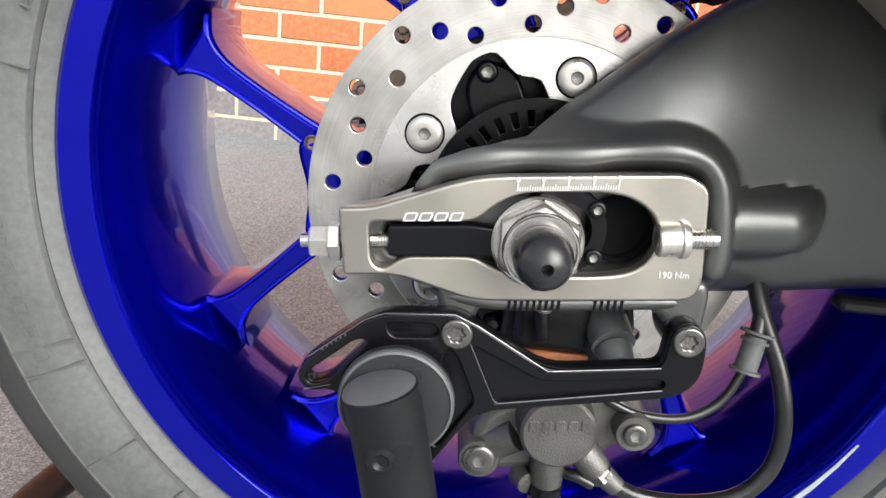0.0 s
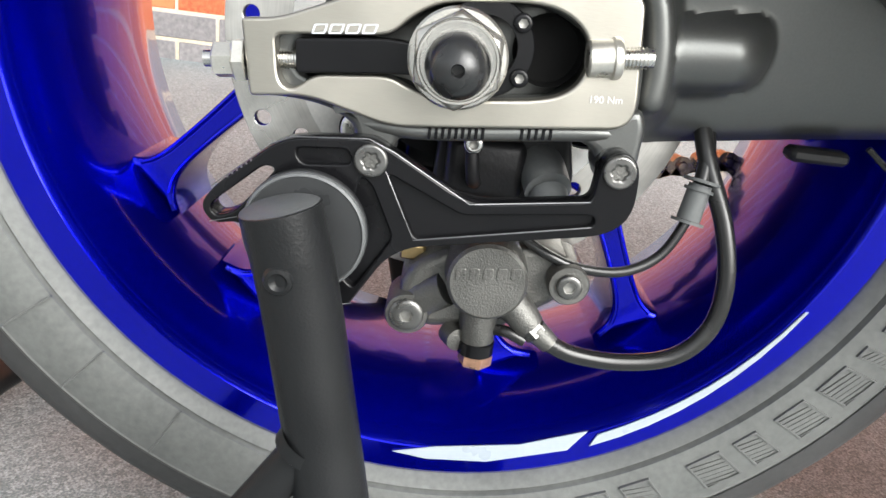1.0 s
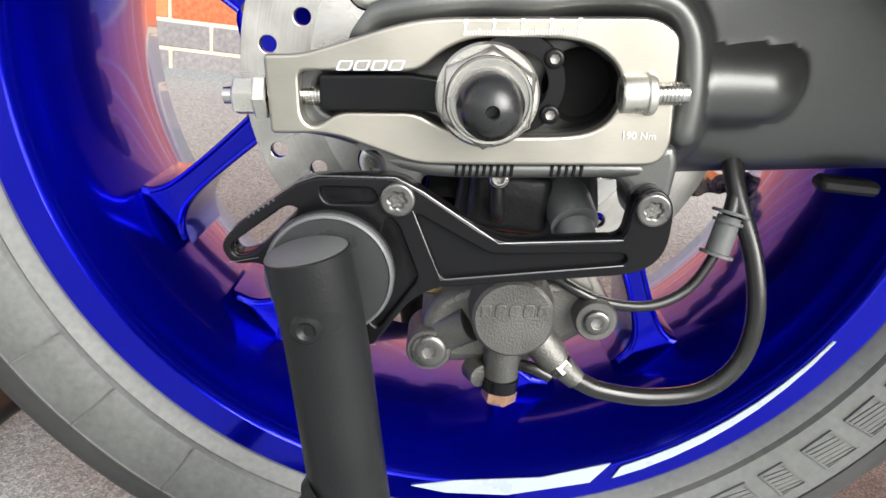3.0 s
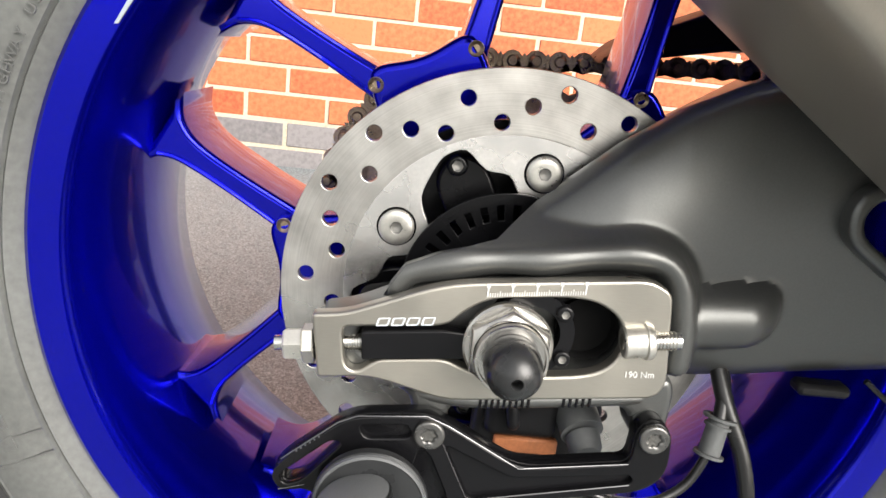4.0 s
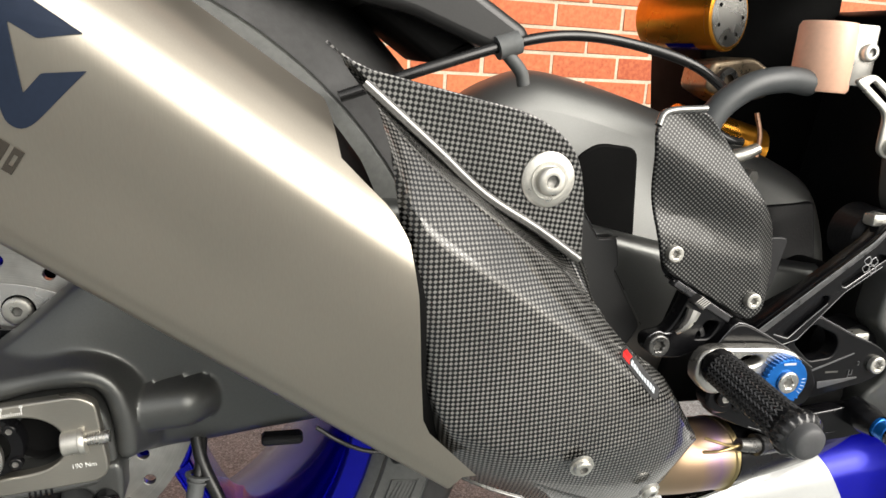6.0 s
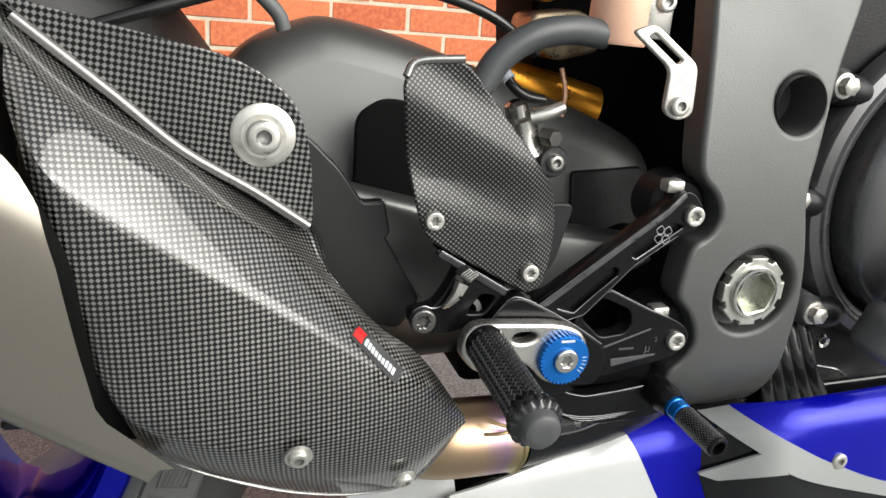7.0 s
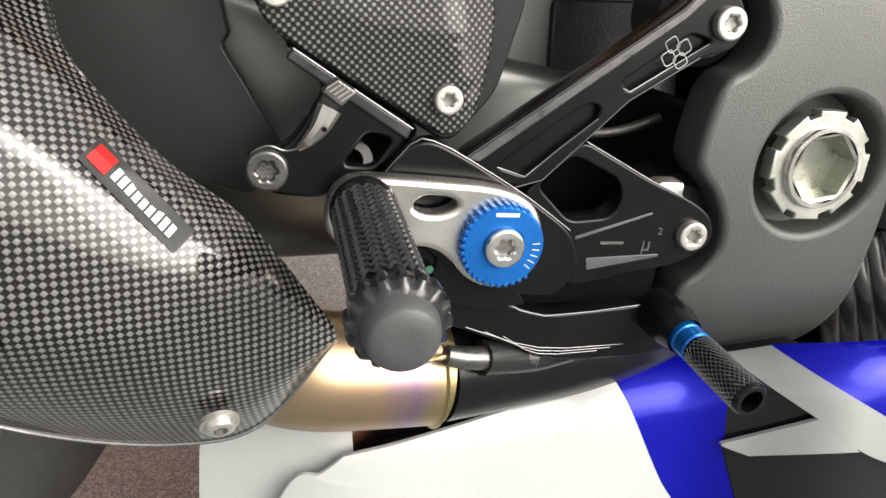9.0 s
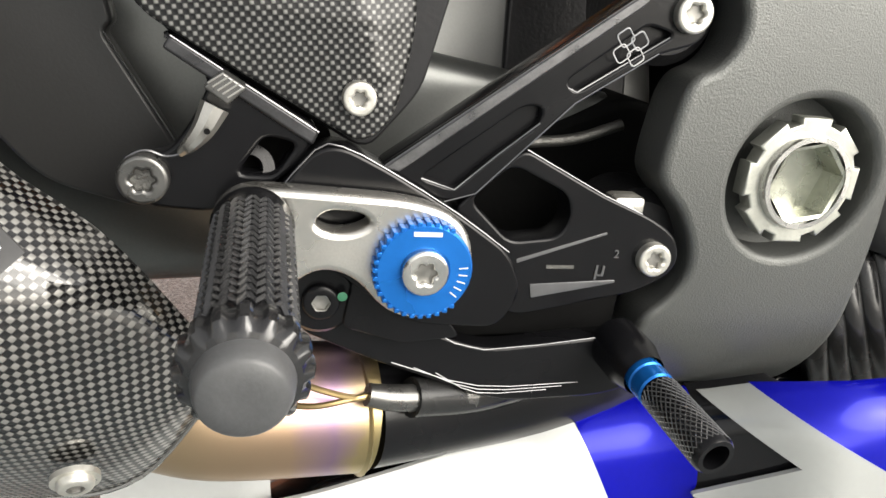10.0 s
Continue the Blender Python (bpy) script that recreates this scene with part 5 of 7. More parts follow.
def build_shield():
    top = [(0.187, -0.200, 0.566), (0.228, -0.198, 0.531), (0.272, -0.1965, 0.4975), (0.3180, -0.195, 0.4665), (0.3270, -0.200, 0.443), (0.351, -0.203, 0.415), (0.376, -0.203, 0.3945), (0.4045, -0.198, 0.355)]
    crest = [(0.2040, -0.244, 0.528), (0.219, -0.2475, 0.497), (0.255, -0.243, 0.470), (0.300, -0.235, 0.4395), (0.322, -0.231, 0.424), (0.350, -0.226, 0.402), (0.374, -0.219, 0.387), (0.405, -0.199, 0.354)]
    crease = [(0.2225, -0.238, 0.425), (0.2315, -0.241, 0.404), (0.243, -0.2425, 0.392), (0.280, -0.243, 0.375), (0.315, -0.239, 0.3735), (0.350, -0.231, 0.3715), (0.378, -0.219, 0.369), (0.4055, -0.199, 0.352)]
    low = [(0.2330, -0.224, 0.386), (0.2370, -0.212, 0.369), (0.2450, -0.205, 0.352), (0.270, -0.199, 0.333), (0.310, -0.196, 0.3155), (0.350, -0.195, 0.3085), (0.380, -0.196, 0.3155), (0.4055, -0.197, 0.350)]
    ridge = [(0.2010, -0.2240, 0.5450), (0.2260, -0.2285, 0.5190), (0.2620, -0.2250, 0.4920), (0.2990, -0.2135, 0.4650), (0.3200, -0.2105, 0.4455), (0.3500, -0.2120, 0.4140), (0.3750, -0.2105, 0.3920), (0.4047, -0.1985, 0.3547)]
    ends = lambda s: math.sin(math.pi * min(1, 0.08 + s * 0.90)) ** 0.6
    fade = lambda s: 1 if s < 0.42 else max(0.0, 1 - (s - 0.42) / 0.2)
    strips = [lerp_rows((top, ridge), 12, lambda s, q: -0.016 * math.sin(math.pi * q ** 0.8) * fade(s)),
              lerp_rows((ridge, crest), 8, lambda s, q: 0.0012 * math.sin(math.pi * q) * ends(s)),
              lerp_rows((crest, crease), 14, lambda s, q: 0.002 * math.sin(math.pi * q) * ends(s)),
              lerp_rows((crease, low), 10, lambda s, q: (0.003 + 0.008 * s) * math.sin(math.pi * q) * ends(s))]
    grid = [a[:-1] + b[:-1] + c[:-1] + d for a, b, c, d in zip(*strips)]
    bm = loft(grid, 0.0015)
    # the cloth runs over the skin without stretching: unrolled across the silencer's axis
    flat = []
    for row in grid:
        along = [p.dot(EA) for p in row]
        up = [p.dot(EN) for p in row]
        run = [0.0]
        for p, q in zip(row, row[1:]):
            run.append(run[-1] + math.hypot(q.dot(EN) - p.dot(EN), q.y - p.y))
        base = run[20]
        flat += [(u, up[20] + base - r) for u, r in zip(along, run)]
    flat = flat + flat
    layer = bm.loops.layers.uv.new("UVMap")
    bm.verts.index_update()
    for f in bm.faces:
        for lp in f.loops:
            lp[layer].uv = flat[lp.vert.index]
    part("heat_shield", bm, CARBON, EXHAUST, "glossy carbon-fibre exhaust heat shield")
    # Thin pale tube that draws the highlight along the lower rim.
    part("shield_highlight", tube([p + Vector((0, -0.0004, 0)) for p in glide(low, 6)], 0.0008, 8, 1, smooth=False), CARBON_BEAD, EXHAUST, "pale line painted as the highlight on the lower edge")
    flange = rounded([(0.180, 0.572), (0.197, 0.561), (0.235, 0.5525), (0.287, 0.542), (0.311, 0.525), (0.3175, 0.500), (0.3190, 0.466), (0.292, 0.484), (0.262, 0.502), (0.232, 0.527)], [0.002, 0.01, 0.03, 0.02, 0.015, 0.012, 0.002, 0.02, 0.02, 0.02], 4)
    part("shield_flange", plate([flange], -0.1960, -0.1935, 0.0008, 2), CARBON_FLAT, EXHAUST, "flat carbon flange of the shield")
    edge = [(0.200, 0.5560), (0.235, 0.5268), (0.262, 0.5035), (0.292, 0.4855), (0.3180, 0.4680)]
    part("flange_bead", tube([(x - 0.0016, -0.1980, z - 0.0022) for x, z in edge], 0.0026, 14, 4), CARBON_BEAD, EXHAUST, "bright rounded bead along the flange")
    bolt(EXHAUST, (0.2955, -0.1985, 0.5085), 0.0078, PLATED, h=0.0050, socket=0.45, washer=0.0100)
    part("collar_washer", lathe([(0.0070, 0.0012), (0.0128, 0.0008), (0.0146, -0.0004), (0.0148, -0.003)], (0.2955, -0.1970, 0.5085), seg=40), PLATED, EXHAUST, "wide silver collar washer")
    for (x, y, z), d in (((0.3085, -0.2440, 0.3690), (0, -1, -0.30)), ((0.3670, -0.2175, 0.3310), (0.20, -1, -0.55))):
        bolt(EXHAUST, (x, y, z), 0.0048, PLATED, d=d, h=0.003, socket=0.50, washer=0.0064)
    # small label laid on the skin
    tris = []
    for r0, r1 in zip(grid, grid[1:]):
        for i in range(len(r0) - 1):
            if 0.32 < r0[i].x < 0.38 and 0.38 < r0[i].z < 0.45:
                tris += [(r0[i], r0[i + 1], r1[i + 1]), (r0[i], r1[i + 1], r1[i])]

    def skin(x, z):
        """The outer side of the shield at (x, z)."""
        best = -0.2200
        for p, q, r in tris:
            den = (q.z - r.z) * (p.x - r.x) + (r.x - q.x) * (p.z - r.z)
            if abs(den) > 1e-12:
                k = ((q.z - r.z) * (x - r.x) + (r.x - q.x) * (z - r.z)) / den
                m = ((r.z - p.z) * (x - r.x) + (p.x - r.x) * (z - r.z)) / den
                if k >= -0.01 and m >= -0.01 and k + m <= 1.01:
                    best = min(best, k * p.y + m * q.y + (1 - k - m) * r.y)
        return best

    d, nv = Vector((0.0145, -0.0165)).normalized(), Vector((0.0165, 0.0145)).normalized()
    base = Vector((0.3368, 0.4210))
    marks = [("label_plate", -0.0012, 0.0335, -0.0034, 0.0034, LABEL_PLATE, "smoky clear plate with a small label", 0.0007), ("label_red", 0.0, 0.0062, -0.0020, 0.0024, RED, "red end of the label", 0.0012)]
    marks += [("label_white", 0.0076 + k * 0.0025, 0.0094 + k * 0.0025, -0.0014, 0.0013, WHITE, "white plain bar on the label", 0.0012) for k in range(9)]
    for name, t0, t1, w0, w1, m, lb, lift in marks:
        rows = []
        for i in range(7):
            row = []
            for j in range(3):
                q = base + d * (t0 + (t1 - t0) * i / 6) + nv * (w0 + (w1 - w0) * j / 2)
                row.append(Vector((q.x, skin(q.x, q.y) - lift, q.y)))
            rows.append(row)
        part(name, loft(rows, 0.0005), m, EXHAUST, lb)


build_shield()


# ---- inner swingarm cover, strap, tail and shock ----
def build_inner():
    cover = rounded([(0.240, 0.480), (0.287, 0.535), (0.300, 0.545), (0.325, 0.556), (0.345, 0.561), (0.386, 0.553), (0.431, 0.540), (0.488, 0.521), (0.543, 0.504), (0.592, 0.482), (0.604, 0.440), (0.604, 0.350), (0.430, 0.335), (0.350, 0.365), (0.290, 0.420)], 0.02, 5)
    def lean(x, z):
        return 0.26 * max(0.0, z - 0.40) - 0.02 * max(0.0, 0.40 - z) + 0.10 * max(0.0, x - 0.462)
    c = part("swingarm_cover", bend(plate([cover], -0.092, -0.030, 0.026, 8), lean), BRACE, BIKE, "smooth dark grey swingarm brace")
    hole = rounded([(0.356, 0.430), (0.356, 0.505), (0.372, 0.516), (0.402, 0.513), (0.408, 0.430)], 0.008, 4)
    # No hollow is cut: a black patch paints the recess's shade.
    part("brace_recess", plate([hole], -0.0945, -0.090, 0.002), DARK, c, "flat black patch painted as a shaded recess in the brace")
    part("brace_panel", bend(plate([rounded([(0.515, 0.400), (0.517, 0.467), (0.578, 0.470), (0.578, 0.400)], 0.004)], -0.0955, -0.0890, 0.0015), lean), ENGINE_DARK, c)
    strap = rounded([(0.285, 0.515), (0.322, 0.500), (0.340, 0.482), (0.352, 0.464), (0.365, 0.465), (0.369, 0.446), (0.366, 0.443), (0.389, 0.405), (0.377, 0.386), (0.345, 0.395), (0.300, 0.450)], [0.01, 0.006, 0.004, 0.003, 0.003, 0.002, 0.002, 0.004, 0.006, 0.01, 0.01], 4)
    hanger = part("exhaust_hanger", plate([strap], -0.148, -0.138, 0.0015, 2), HANGER, BIKE, "black exhaust hanger bracket")
    for pts in ([(0.340, 0.482), (0.352, 0.464), (0.365, 0.465)], [(0.366, 0.443), (0.389, 0.406)]):
        part("bright_edge", tube([(x, -0.1479, z) for x, z in pts], 0.00025, 6, 1, smooth=False), EDGE, hanger)
    seat = rounded([(0.150, 0.640), (0.258, 0.618), (0.313, 0.585), (0.313, 0.574), (0.298, 0.568), (0.238, 0.590), (0.150, 0.606)], 0.006, 4)
    tail = part("tail_tray", plate([seat], -0.106, -0.02, 0.006, 4), HANGER, BIKE, "dark grey plastic tray under the tail")
    # Black sheet added for the shade between tail and silencer.
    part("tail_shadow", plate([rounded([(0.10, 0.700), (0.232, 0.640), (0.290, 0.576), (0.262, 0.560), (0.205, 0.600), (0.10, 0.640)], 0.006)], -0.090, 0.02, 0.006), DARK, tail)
    part("chain_guard", plate([rounded([(0.058, 0.459), (0.075, 0.476), (0.142, 0.506), (0.290, 0.520), (0.290, 0.470), (0.150, 0.478)], 0.006)], 0.045, 0.10, 0.004), PLASTIC, BIKE, "black plastic chain guard")
    cable = part("tail_cable", tube([(0.196, -0.115, 0.541), (0.250, -0.112, 0.5600), (0.306, -0.105, 0.5775), (0.345, -0.100, 0.5835), (0.387, -0.098, 0.5805), (0.433, -0.100, 0.5690), (0.468, -0.100, 0.5480)], 0.0034, 12, 8), HOSE, BIKE, "black cable with a clip")
    part("cable_clip", tube([(0.292, -0.106, 0.5730), (0.306, -0.105, 0.5775)], 0.0072, 16, 1), BOOT, cable, "grey rubber cable clip")
    part("clip_tail", tube([(0.299, -0.106, 0.570), (0.309, -0.104, 0.560), (0.312, -0.103, 0.552)], 0.0042, 10), BOOT, cable)
    guard = part("hugger_clip", box((0.238, -0.100, 0.287), (0.286, -0.084, 0.3025), 0.004, 2), PLASTIC, BIKE, "black plastic hose clip under the swingarm")
    part("clip_wire", tube([(0.186, -0.100, 0.3220), (0.200, -0.101, 0.3120), (0.218, -0.100, 0.3020), (0.240, -0.098, 0.2970)], 0.0016, 8), HOSE, guard)
    part("guide_bar", box((0.150, -0.106, 0.3130), (0.177, -0.094, 0.3195), 0.002, 1), PLASTIC, guard)
    # remote reservoir and shock body in gold
    ax = Vector((0.40, -0.91, 0.02)).normalized()
    face = Vector((0.5010, -0.030, 0.6070))
    can = part("shock_reservoir", lathe([(0.0, -0.070), (0.0235, -0.070), (0.0250, -0.066), (0.0250, -0.006), (0.0262, -0.005), (0.0262, -0.001), (0.0250, 0.0), (0.0235, 0.0)], face, ax, 40), GOLD, BIKE, "gold anodised shock reservoir with a silver cap")
    part("reservoir_cap", lathe([(0.0236, -0.001), (0.0225, 0.0008), (0, 0.0008)], face, ax, 40), ALU, can, "silver end cap with small screws")
    _, u, v = axes(ax)
    for i in range(7):
        a = 2 * math.pi * i / 7
        part("cap_screw", lathe([(0.0016, 0.0004), (0, 0.0005)], face + ax * 0.0008 + (u * math.cos(a) + v * math.sin(a)) * 0.0165, ax, 12), DARK, can)
    def wrapped(k0, k1, a0, a1):
        """A printed field that follows the round of the reservoir."""
        rows = []
        for i in range(9):
            an = radians(a0 + (a1 - a0) * i / 8)
            rows.append([face + ax * k + (u * math.cos(an) + v * math.sin(an)) * 0.0252 for k in (k0, k1)])
        return loft(rows)
    part("printed_band", wrapped(-0.046, -0.020, 236, 285), FAIR_BLUE, can, "blue plain field on the reservoir")
    for k in range(3):
        part("printed_band", wrapped(-0.044 + k * 0.008, -0.039 + k * 0.008, 290, 306), FAIR_BLUE, can, "blue plain bar on the reservoir")
    link = part("shock_link", plate([rounded([(0.489, 0.552), (0.492, 0.573), (0.530, 0.578), (0.552, 0.566), (0.548, 0.548), (0.515, 0.540)], 0.006, 4)], -0.030, 0.010, 0.004, 3), CHAIN, BIKE, "dusty brown suspension link under the reservoir")
    part("link_eye", lathe([(0.004, 0.0), (0.0085, 0.0), (0.0095, -0.002), (0.0095, -0.010)], (0.5060, -0.0340, 0.5600), seg=24), BOLT_GREY, link)
    spring_top = part("shock_body", tube([(0.482, 0.0, 0.525), (0.520, 0.0, 0.514), (0.560, 0.0, 0.500)], (0.014, 0.022), 32, 4), GOLD, BIKE, "gold shock absorber body")
    part("shock_fitting", lathe([(0.004, 0.036), (0.0075, 0.034), (0.0080, 0.026), (0.0115, 0.024), (0.0120, 0.004), (0.0140, 0.0), (0.010, -0.004)], (0.470, -0.092, 0.484), (-0.35, -0.1, 1), 20), ALU, spring_top, "machined shock fitting")
    part("fitting_arm", tube([(0.468, -0.100, 0.508), (0.480, -0.103, 0.512), (0.489, -0.103, 0.516)], (0.0055, 0.0040), 14, 3), PLATED, spring_top)
    part("fitting_plug", lathe([(0, 0.006), (0.005, 0.006), (0.006, 0.004), (0.006, -0.006)], (0.480, -0.108, 0.497), (0.2, -1, 0), 6), CALIPER, spring_top)
    part("fitting_boss", lathe([(0, 0.0), (0.0095, 0.0), (0.0110, -0.003), (0.0110, -0.020)], (0.487, -0.104, 0.480), seg=24), ENGINE, spring_top)
    bolt(spring_top, (0.487, -0.104, 0.480), 0.0056, PLATED, h=0.005)
    part("fitting_wire", tube([(0.447, -0.098, 0.537), (0.452, -0.104, 0.528), (0.461, -0.106, 0.522), (0.474, -0.104, 0.520)], 0.0034, 10), HOSE, spring_top)
    part("wire_sleeve", tube([(0.446, -0.098, 0.536), (0.450, -0.103, 0.531)], 0.0046, 12, 2), WHITE, spring_top, "pale yellow wire sleeve")
    # black sheet added behind: unlit interior of frame and airbox painted dark
    part("inner_frame", plate([rounded([(0.505, 0.640), (0.640, 0.680), (0.640, 0.400), (0.560, 0.360), (0.500, 0.420), (0.520, 0.500), (0.512, 0.560)], 0.01)], 0.014, 0.10, 0.004), DARK, BIKE, "black sheet painted as the unlit frame interior")
    part("far_swingarm", plate([rounded([(0.20, 0.470), (0.44, 0.520), (0.60, 0.48), (0.60, 0.37), (0.35, 0.335), (0.12, 0.330), (0.06, 0.345), (0.06, 0.38)], 0.02)], 0.095, 0.135, 0.008, 3), SWING, BIKE, "far arm of the dark grey swingarm")
    # Another black sheet, for the shade under the frame.
    part("inner_lower", plate([rounded([(0.428, 0.330), (0.428, 0.385), (0.480, 0.398), (0.560, 0.432), (0.600, 0.420), (0.600, 0.330)], 0.01)], -0.118, -0.060, 0.004), DARK, BIKE, "black sheet painted as the shade under the frame")
    # brake fluid reservoir with hose and bracket
    res = part("fluid_reservoir", lathe([(0.0, 0.0), (0.0165, 0.0), (0.0180, 0.002), (0.0180, 0.040), (0.0165, 0.043), (0, 0.043)], (0.503, -0.133, 0.5575), (0.03, 0, 1), 32), RESERVOIR, BIKE, "milky orange brake fluid reservoir")
    part("reservoir_clip", box((0.512, -0.148, 0.562), (0.530, -0.142, 0.600), 0.002), ALU, res)
    bolt(res, (0.523, -0.148, 0.583), 0.0058, PLATED, h=0.004)
    part("reservoir_hose", tube([(0.492, -0.138, 0.5625), (0.470, -0.142, 0.5640), (0.446, -0.143, 0.5590), (0.427, -0.143, 0.5460), (0.416, -0.143, 0.5280)], 0.0082, 18, 8), HOSE_GREY, res, "thick grey rubber hose")
    arm = rounded([(0.482, 0.5660), (0.495, 0.5710), (0.5250, 0.5510), (0.5265, 0.5240), (0.5170, 0.5205), (0.5075, 0.5250), (0.5080, 0.5480)], [0.004, 0.005, 0.005, 0.005, 0.006, 0.005, 0.005], 4)
    slot = rounded([(0.4920, 0.5640), (0.4955, 0.5660), (0.5150, 0.5530), (0.5120, 0.5505)], 0.0012, 3)
    part("reservoir_bracket", plate([arm, slot], -0.1870, -0.1835, 0.001), PLATED, res, "bright bent steel bracket")
    bolt(res, (0.5160, -0.1870, 0.5290), 0.0056, PLATED, h=0.004)
    part("red_wire", tube([(0.486, -0.10, 0.540), (0.489, -0.103, 0.525), (0.488, -0.104, 0.510)], 0.0016, 8), COPPER, res)


build_inner()


def build_upper():
    """Unseen plain hull for seat unit and tank, added to block the sky."""
    hull = rounded([(-0.35, 0.92), (-0.30, 0.78), (0.05, 0.70), (0.42, 0.665), (0.70, 0.68), (1.05, 0.62), (1.10, 0.95), (0.62, 1.05), (0.40, 0.86), (0.0, 0.90)], 0.05, 5)
    part("upper_bodywork", plate([hull], -0.085, 0.085, 0.03, 4), FAIR_BLACK, BIKE, "plain unseen black hull for seat and tank, blocks the sky")


build_upper()


# ---- heel guard and rearset ----
def build_rearset():
    g_out = rounded([(0.3630, 0.5340), (0.3690, 0.5430), (0.3960, 0.5460), (0.4150, 0.5250), (0.4570, 0.4760), (0.4590, 0.4560), (0.4530, 0.4270), (0.4430, 0.4190), (0.3800, 0.4530), (0.3705, 0.4800)], [0.006, 0.006, 0.008, 0.02, 0.012, 0.01, 0.01, 0.005, 0.008, 0.03], 4)
    guard = part("heel_guard", bend(plate([g_out], -0.1815, -0.1785, 0.0012, 2), lambda x, z: 0.0022 * (1 - math.cos((z - 0.450) * 120 + (x - 0.41) * 60)) * min(1.0, max(0.0, (z - 0.455) / 0.03)) + 0.5 * max(0.0, x - 0.440 - 0.25 * max(0.0, 0.47 - z)), 0.006), CARBON_FINE, BIKE, "satin carbon-fibre heel guard")
    part("guard_lip", tube([(0.3650, -0.1790, 0.5365), (0.3710, -0.1770, 0.5440), (0.3950, -0.1770, 0.5465)], 0.0022, 12, 6), CARBON_BEAD, guard, "lacquered upper edge")
    for x, z in ((0.3837, 0.4637), (0.4415, 0.4331)):
        bolt(guard, (x, -0.1815, z), 0.0050, PLATED, h=0.004, socket=0.42, kind="torx")
    part("guard_backing", plate([rounded([(0.380, 0.470), (0.470, 0.470), (0.462, 0.435), (0.446, 0.415), (0.386, 0.447)], 0.006)], -0.172, -0.168, 0.001), PLASTIC, guard)

    arm_out = rounded([(0.4490, 0.4125), (0.5260, 0.4680), (0.5380, 0.4790), (0.5470, 0.4760), (0.5575, 0.4640), (0.5545, 0.4540), (0.5370, 0.4510), (0.5090, 0.4350), (0.4950, 0.4205), (0.4800, 0.4050), (0.4700, 0.4020)], [0.003, 0.004, 0.004, 0.008, 0.008, 0.006, 0.004, 0.006, 0.006, 0.004, 0.006], 4)
    pk1 = rounded([(0.4615, 0.4100), (0.4925, 0.4340), (0.4990, 0.4340), (0.4985, 0.4285), (0.4850, 0.4180), (0.4730, 0.4065)], 0.003, 3)
    pk2 = rounded([(0.5050, 0.4420), (0.5310, 0.4600), (0.5420, 0.4570), (0.5090, 0.4385)], 0.003, 3)
    def reach(p):
        """The arm's tip bends a little further up and back towards its bolt."""
        k = max(0.0, (p[0] - 0.449) / 0.0977)
        return Vector((p[0] - 0.0045 * k ** 4, p[1] + 0.0024 * k ** 4))
    arm_out, pk1, pk2 = ([reach(p) for p in q] for q in (arm_out, pk1, pk2))
    b = part("rearset_bracket", plate([arm_out], -0.1790, -0.1690, 0.0008), BLACK_ANO, BIKE, "black anodised billet rearset bracket with bright edges")
    part("arm_ribs", plate([arm_out, pk1, pk2], -0.1825, -0.1788, 0.0009, 2), BLACK_ANO, b)
    body = rounded([(0.4160, 0.4010), (0.4290, 0.4180), (0.4370, 0.4195), (0.4510, 0.4130), (0.4740, 0.4000), (0.4930, 0.3870), (0.4990, 0.3730), (0.4920, 0.3600), (0.4600, 0.3620), (0.4300, 0.3850)], [0.004, 0.005, 0.005, 0.006, 0.01, 0.006, 0.006, 0.006, 0.01, 0.01], 4)
    part("rearset_body", plate([body], -0.1860, -0.1690, 0.0012, 2), BLACK_ANO, b)
    lower = rounded([(0.4740, 0.4000), (0.4950, 0.4205), (0.5250, 0.4060), (0.5455, 0.3982), (0.5560, 0.3910), (0.5575, 0.3795), (0.5430, 0.3712), (0.4980, 0.3620), (0.4860, 0.3720)], [0.003, 0.004, 0.006, 0.008, 0.008, 0.008, 0.006, 0.006, 0.006], 4)
    window = rounded([(0.4790, 0.4030), (0.4920, 0.4150), (0.5120, 0.4060), (0.5145, 0.3980), (0.5110, 0.3910), (0.4940, 0.3890)], 0.004, 4)
    lp1 = rounded([(0.4970, 0.3832), (0.5280, 0.3934), (0.5282, 0.3926), (0.4972, 0.3818)], 0.0003, 2)
    lp2 = rounded([(0.5030, 0.3742), (0.5340, 0.3760), (0.5340, 0.3750), (0.5040, 0.3692)], 0.0004, 2)
    part("rearset_lower_arm", plate([lower, window], -0.1810, -0.1690, 0.0010, 2), BLACK_ANO, b)
    for q in (lp1, lp2):
        part("machined_flute", plate([q], -0.1814, -0.1808, 0.0001, 1), EDGE, b)
    for pts in ([(0.4500, 0.4128), (0.5262, 0.4680), (0.5375, 0.4782)], [(0.4700, 0.4025), (0.4800, 0.4055), (0.4950, 0.4210), (0.5095, 0.4355), (0.5370, 0.4512)], [(0.4620, 0.4098), (0.4730, 0.4065), (0.4855, 0.4180), (0.4985, 0.4288)], [(0.5062, 0.4400), (0.5095, 0.4388), (0.5400, 0.4560)],
                [(0.4960, 0.4200), (0.5255, 0.4058), (0.5400, 0.4000)]):
        part("bright_edge", tube([(x, -0.1824 if pts[0][0] != 0.4960 else -0.1808, z) for x, z in (map(reach, pts) if pts[0][0] != 0.4960 else pts)], 0.00026, 6, 1, smooth=False), EDGE, b)
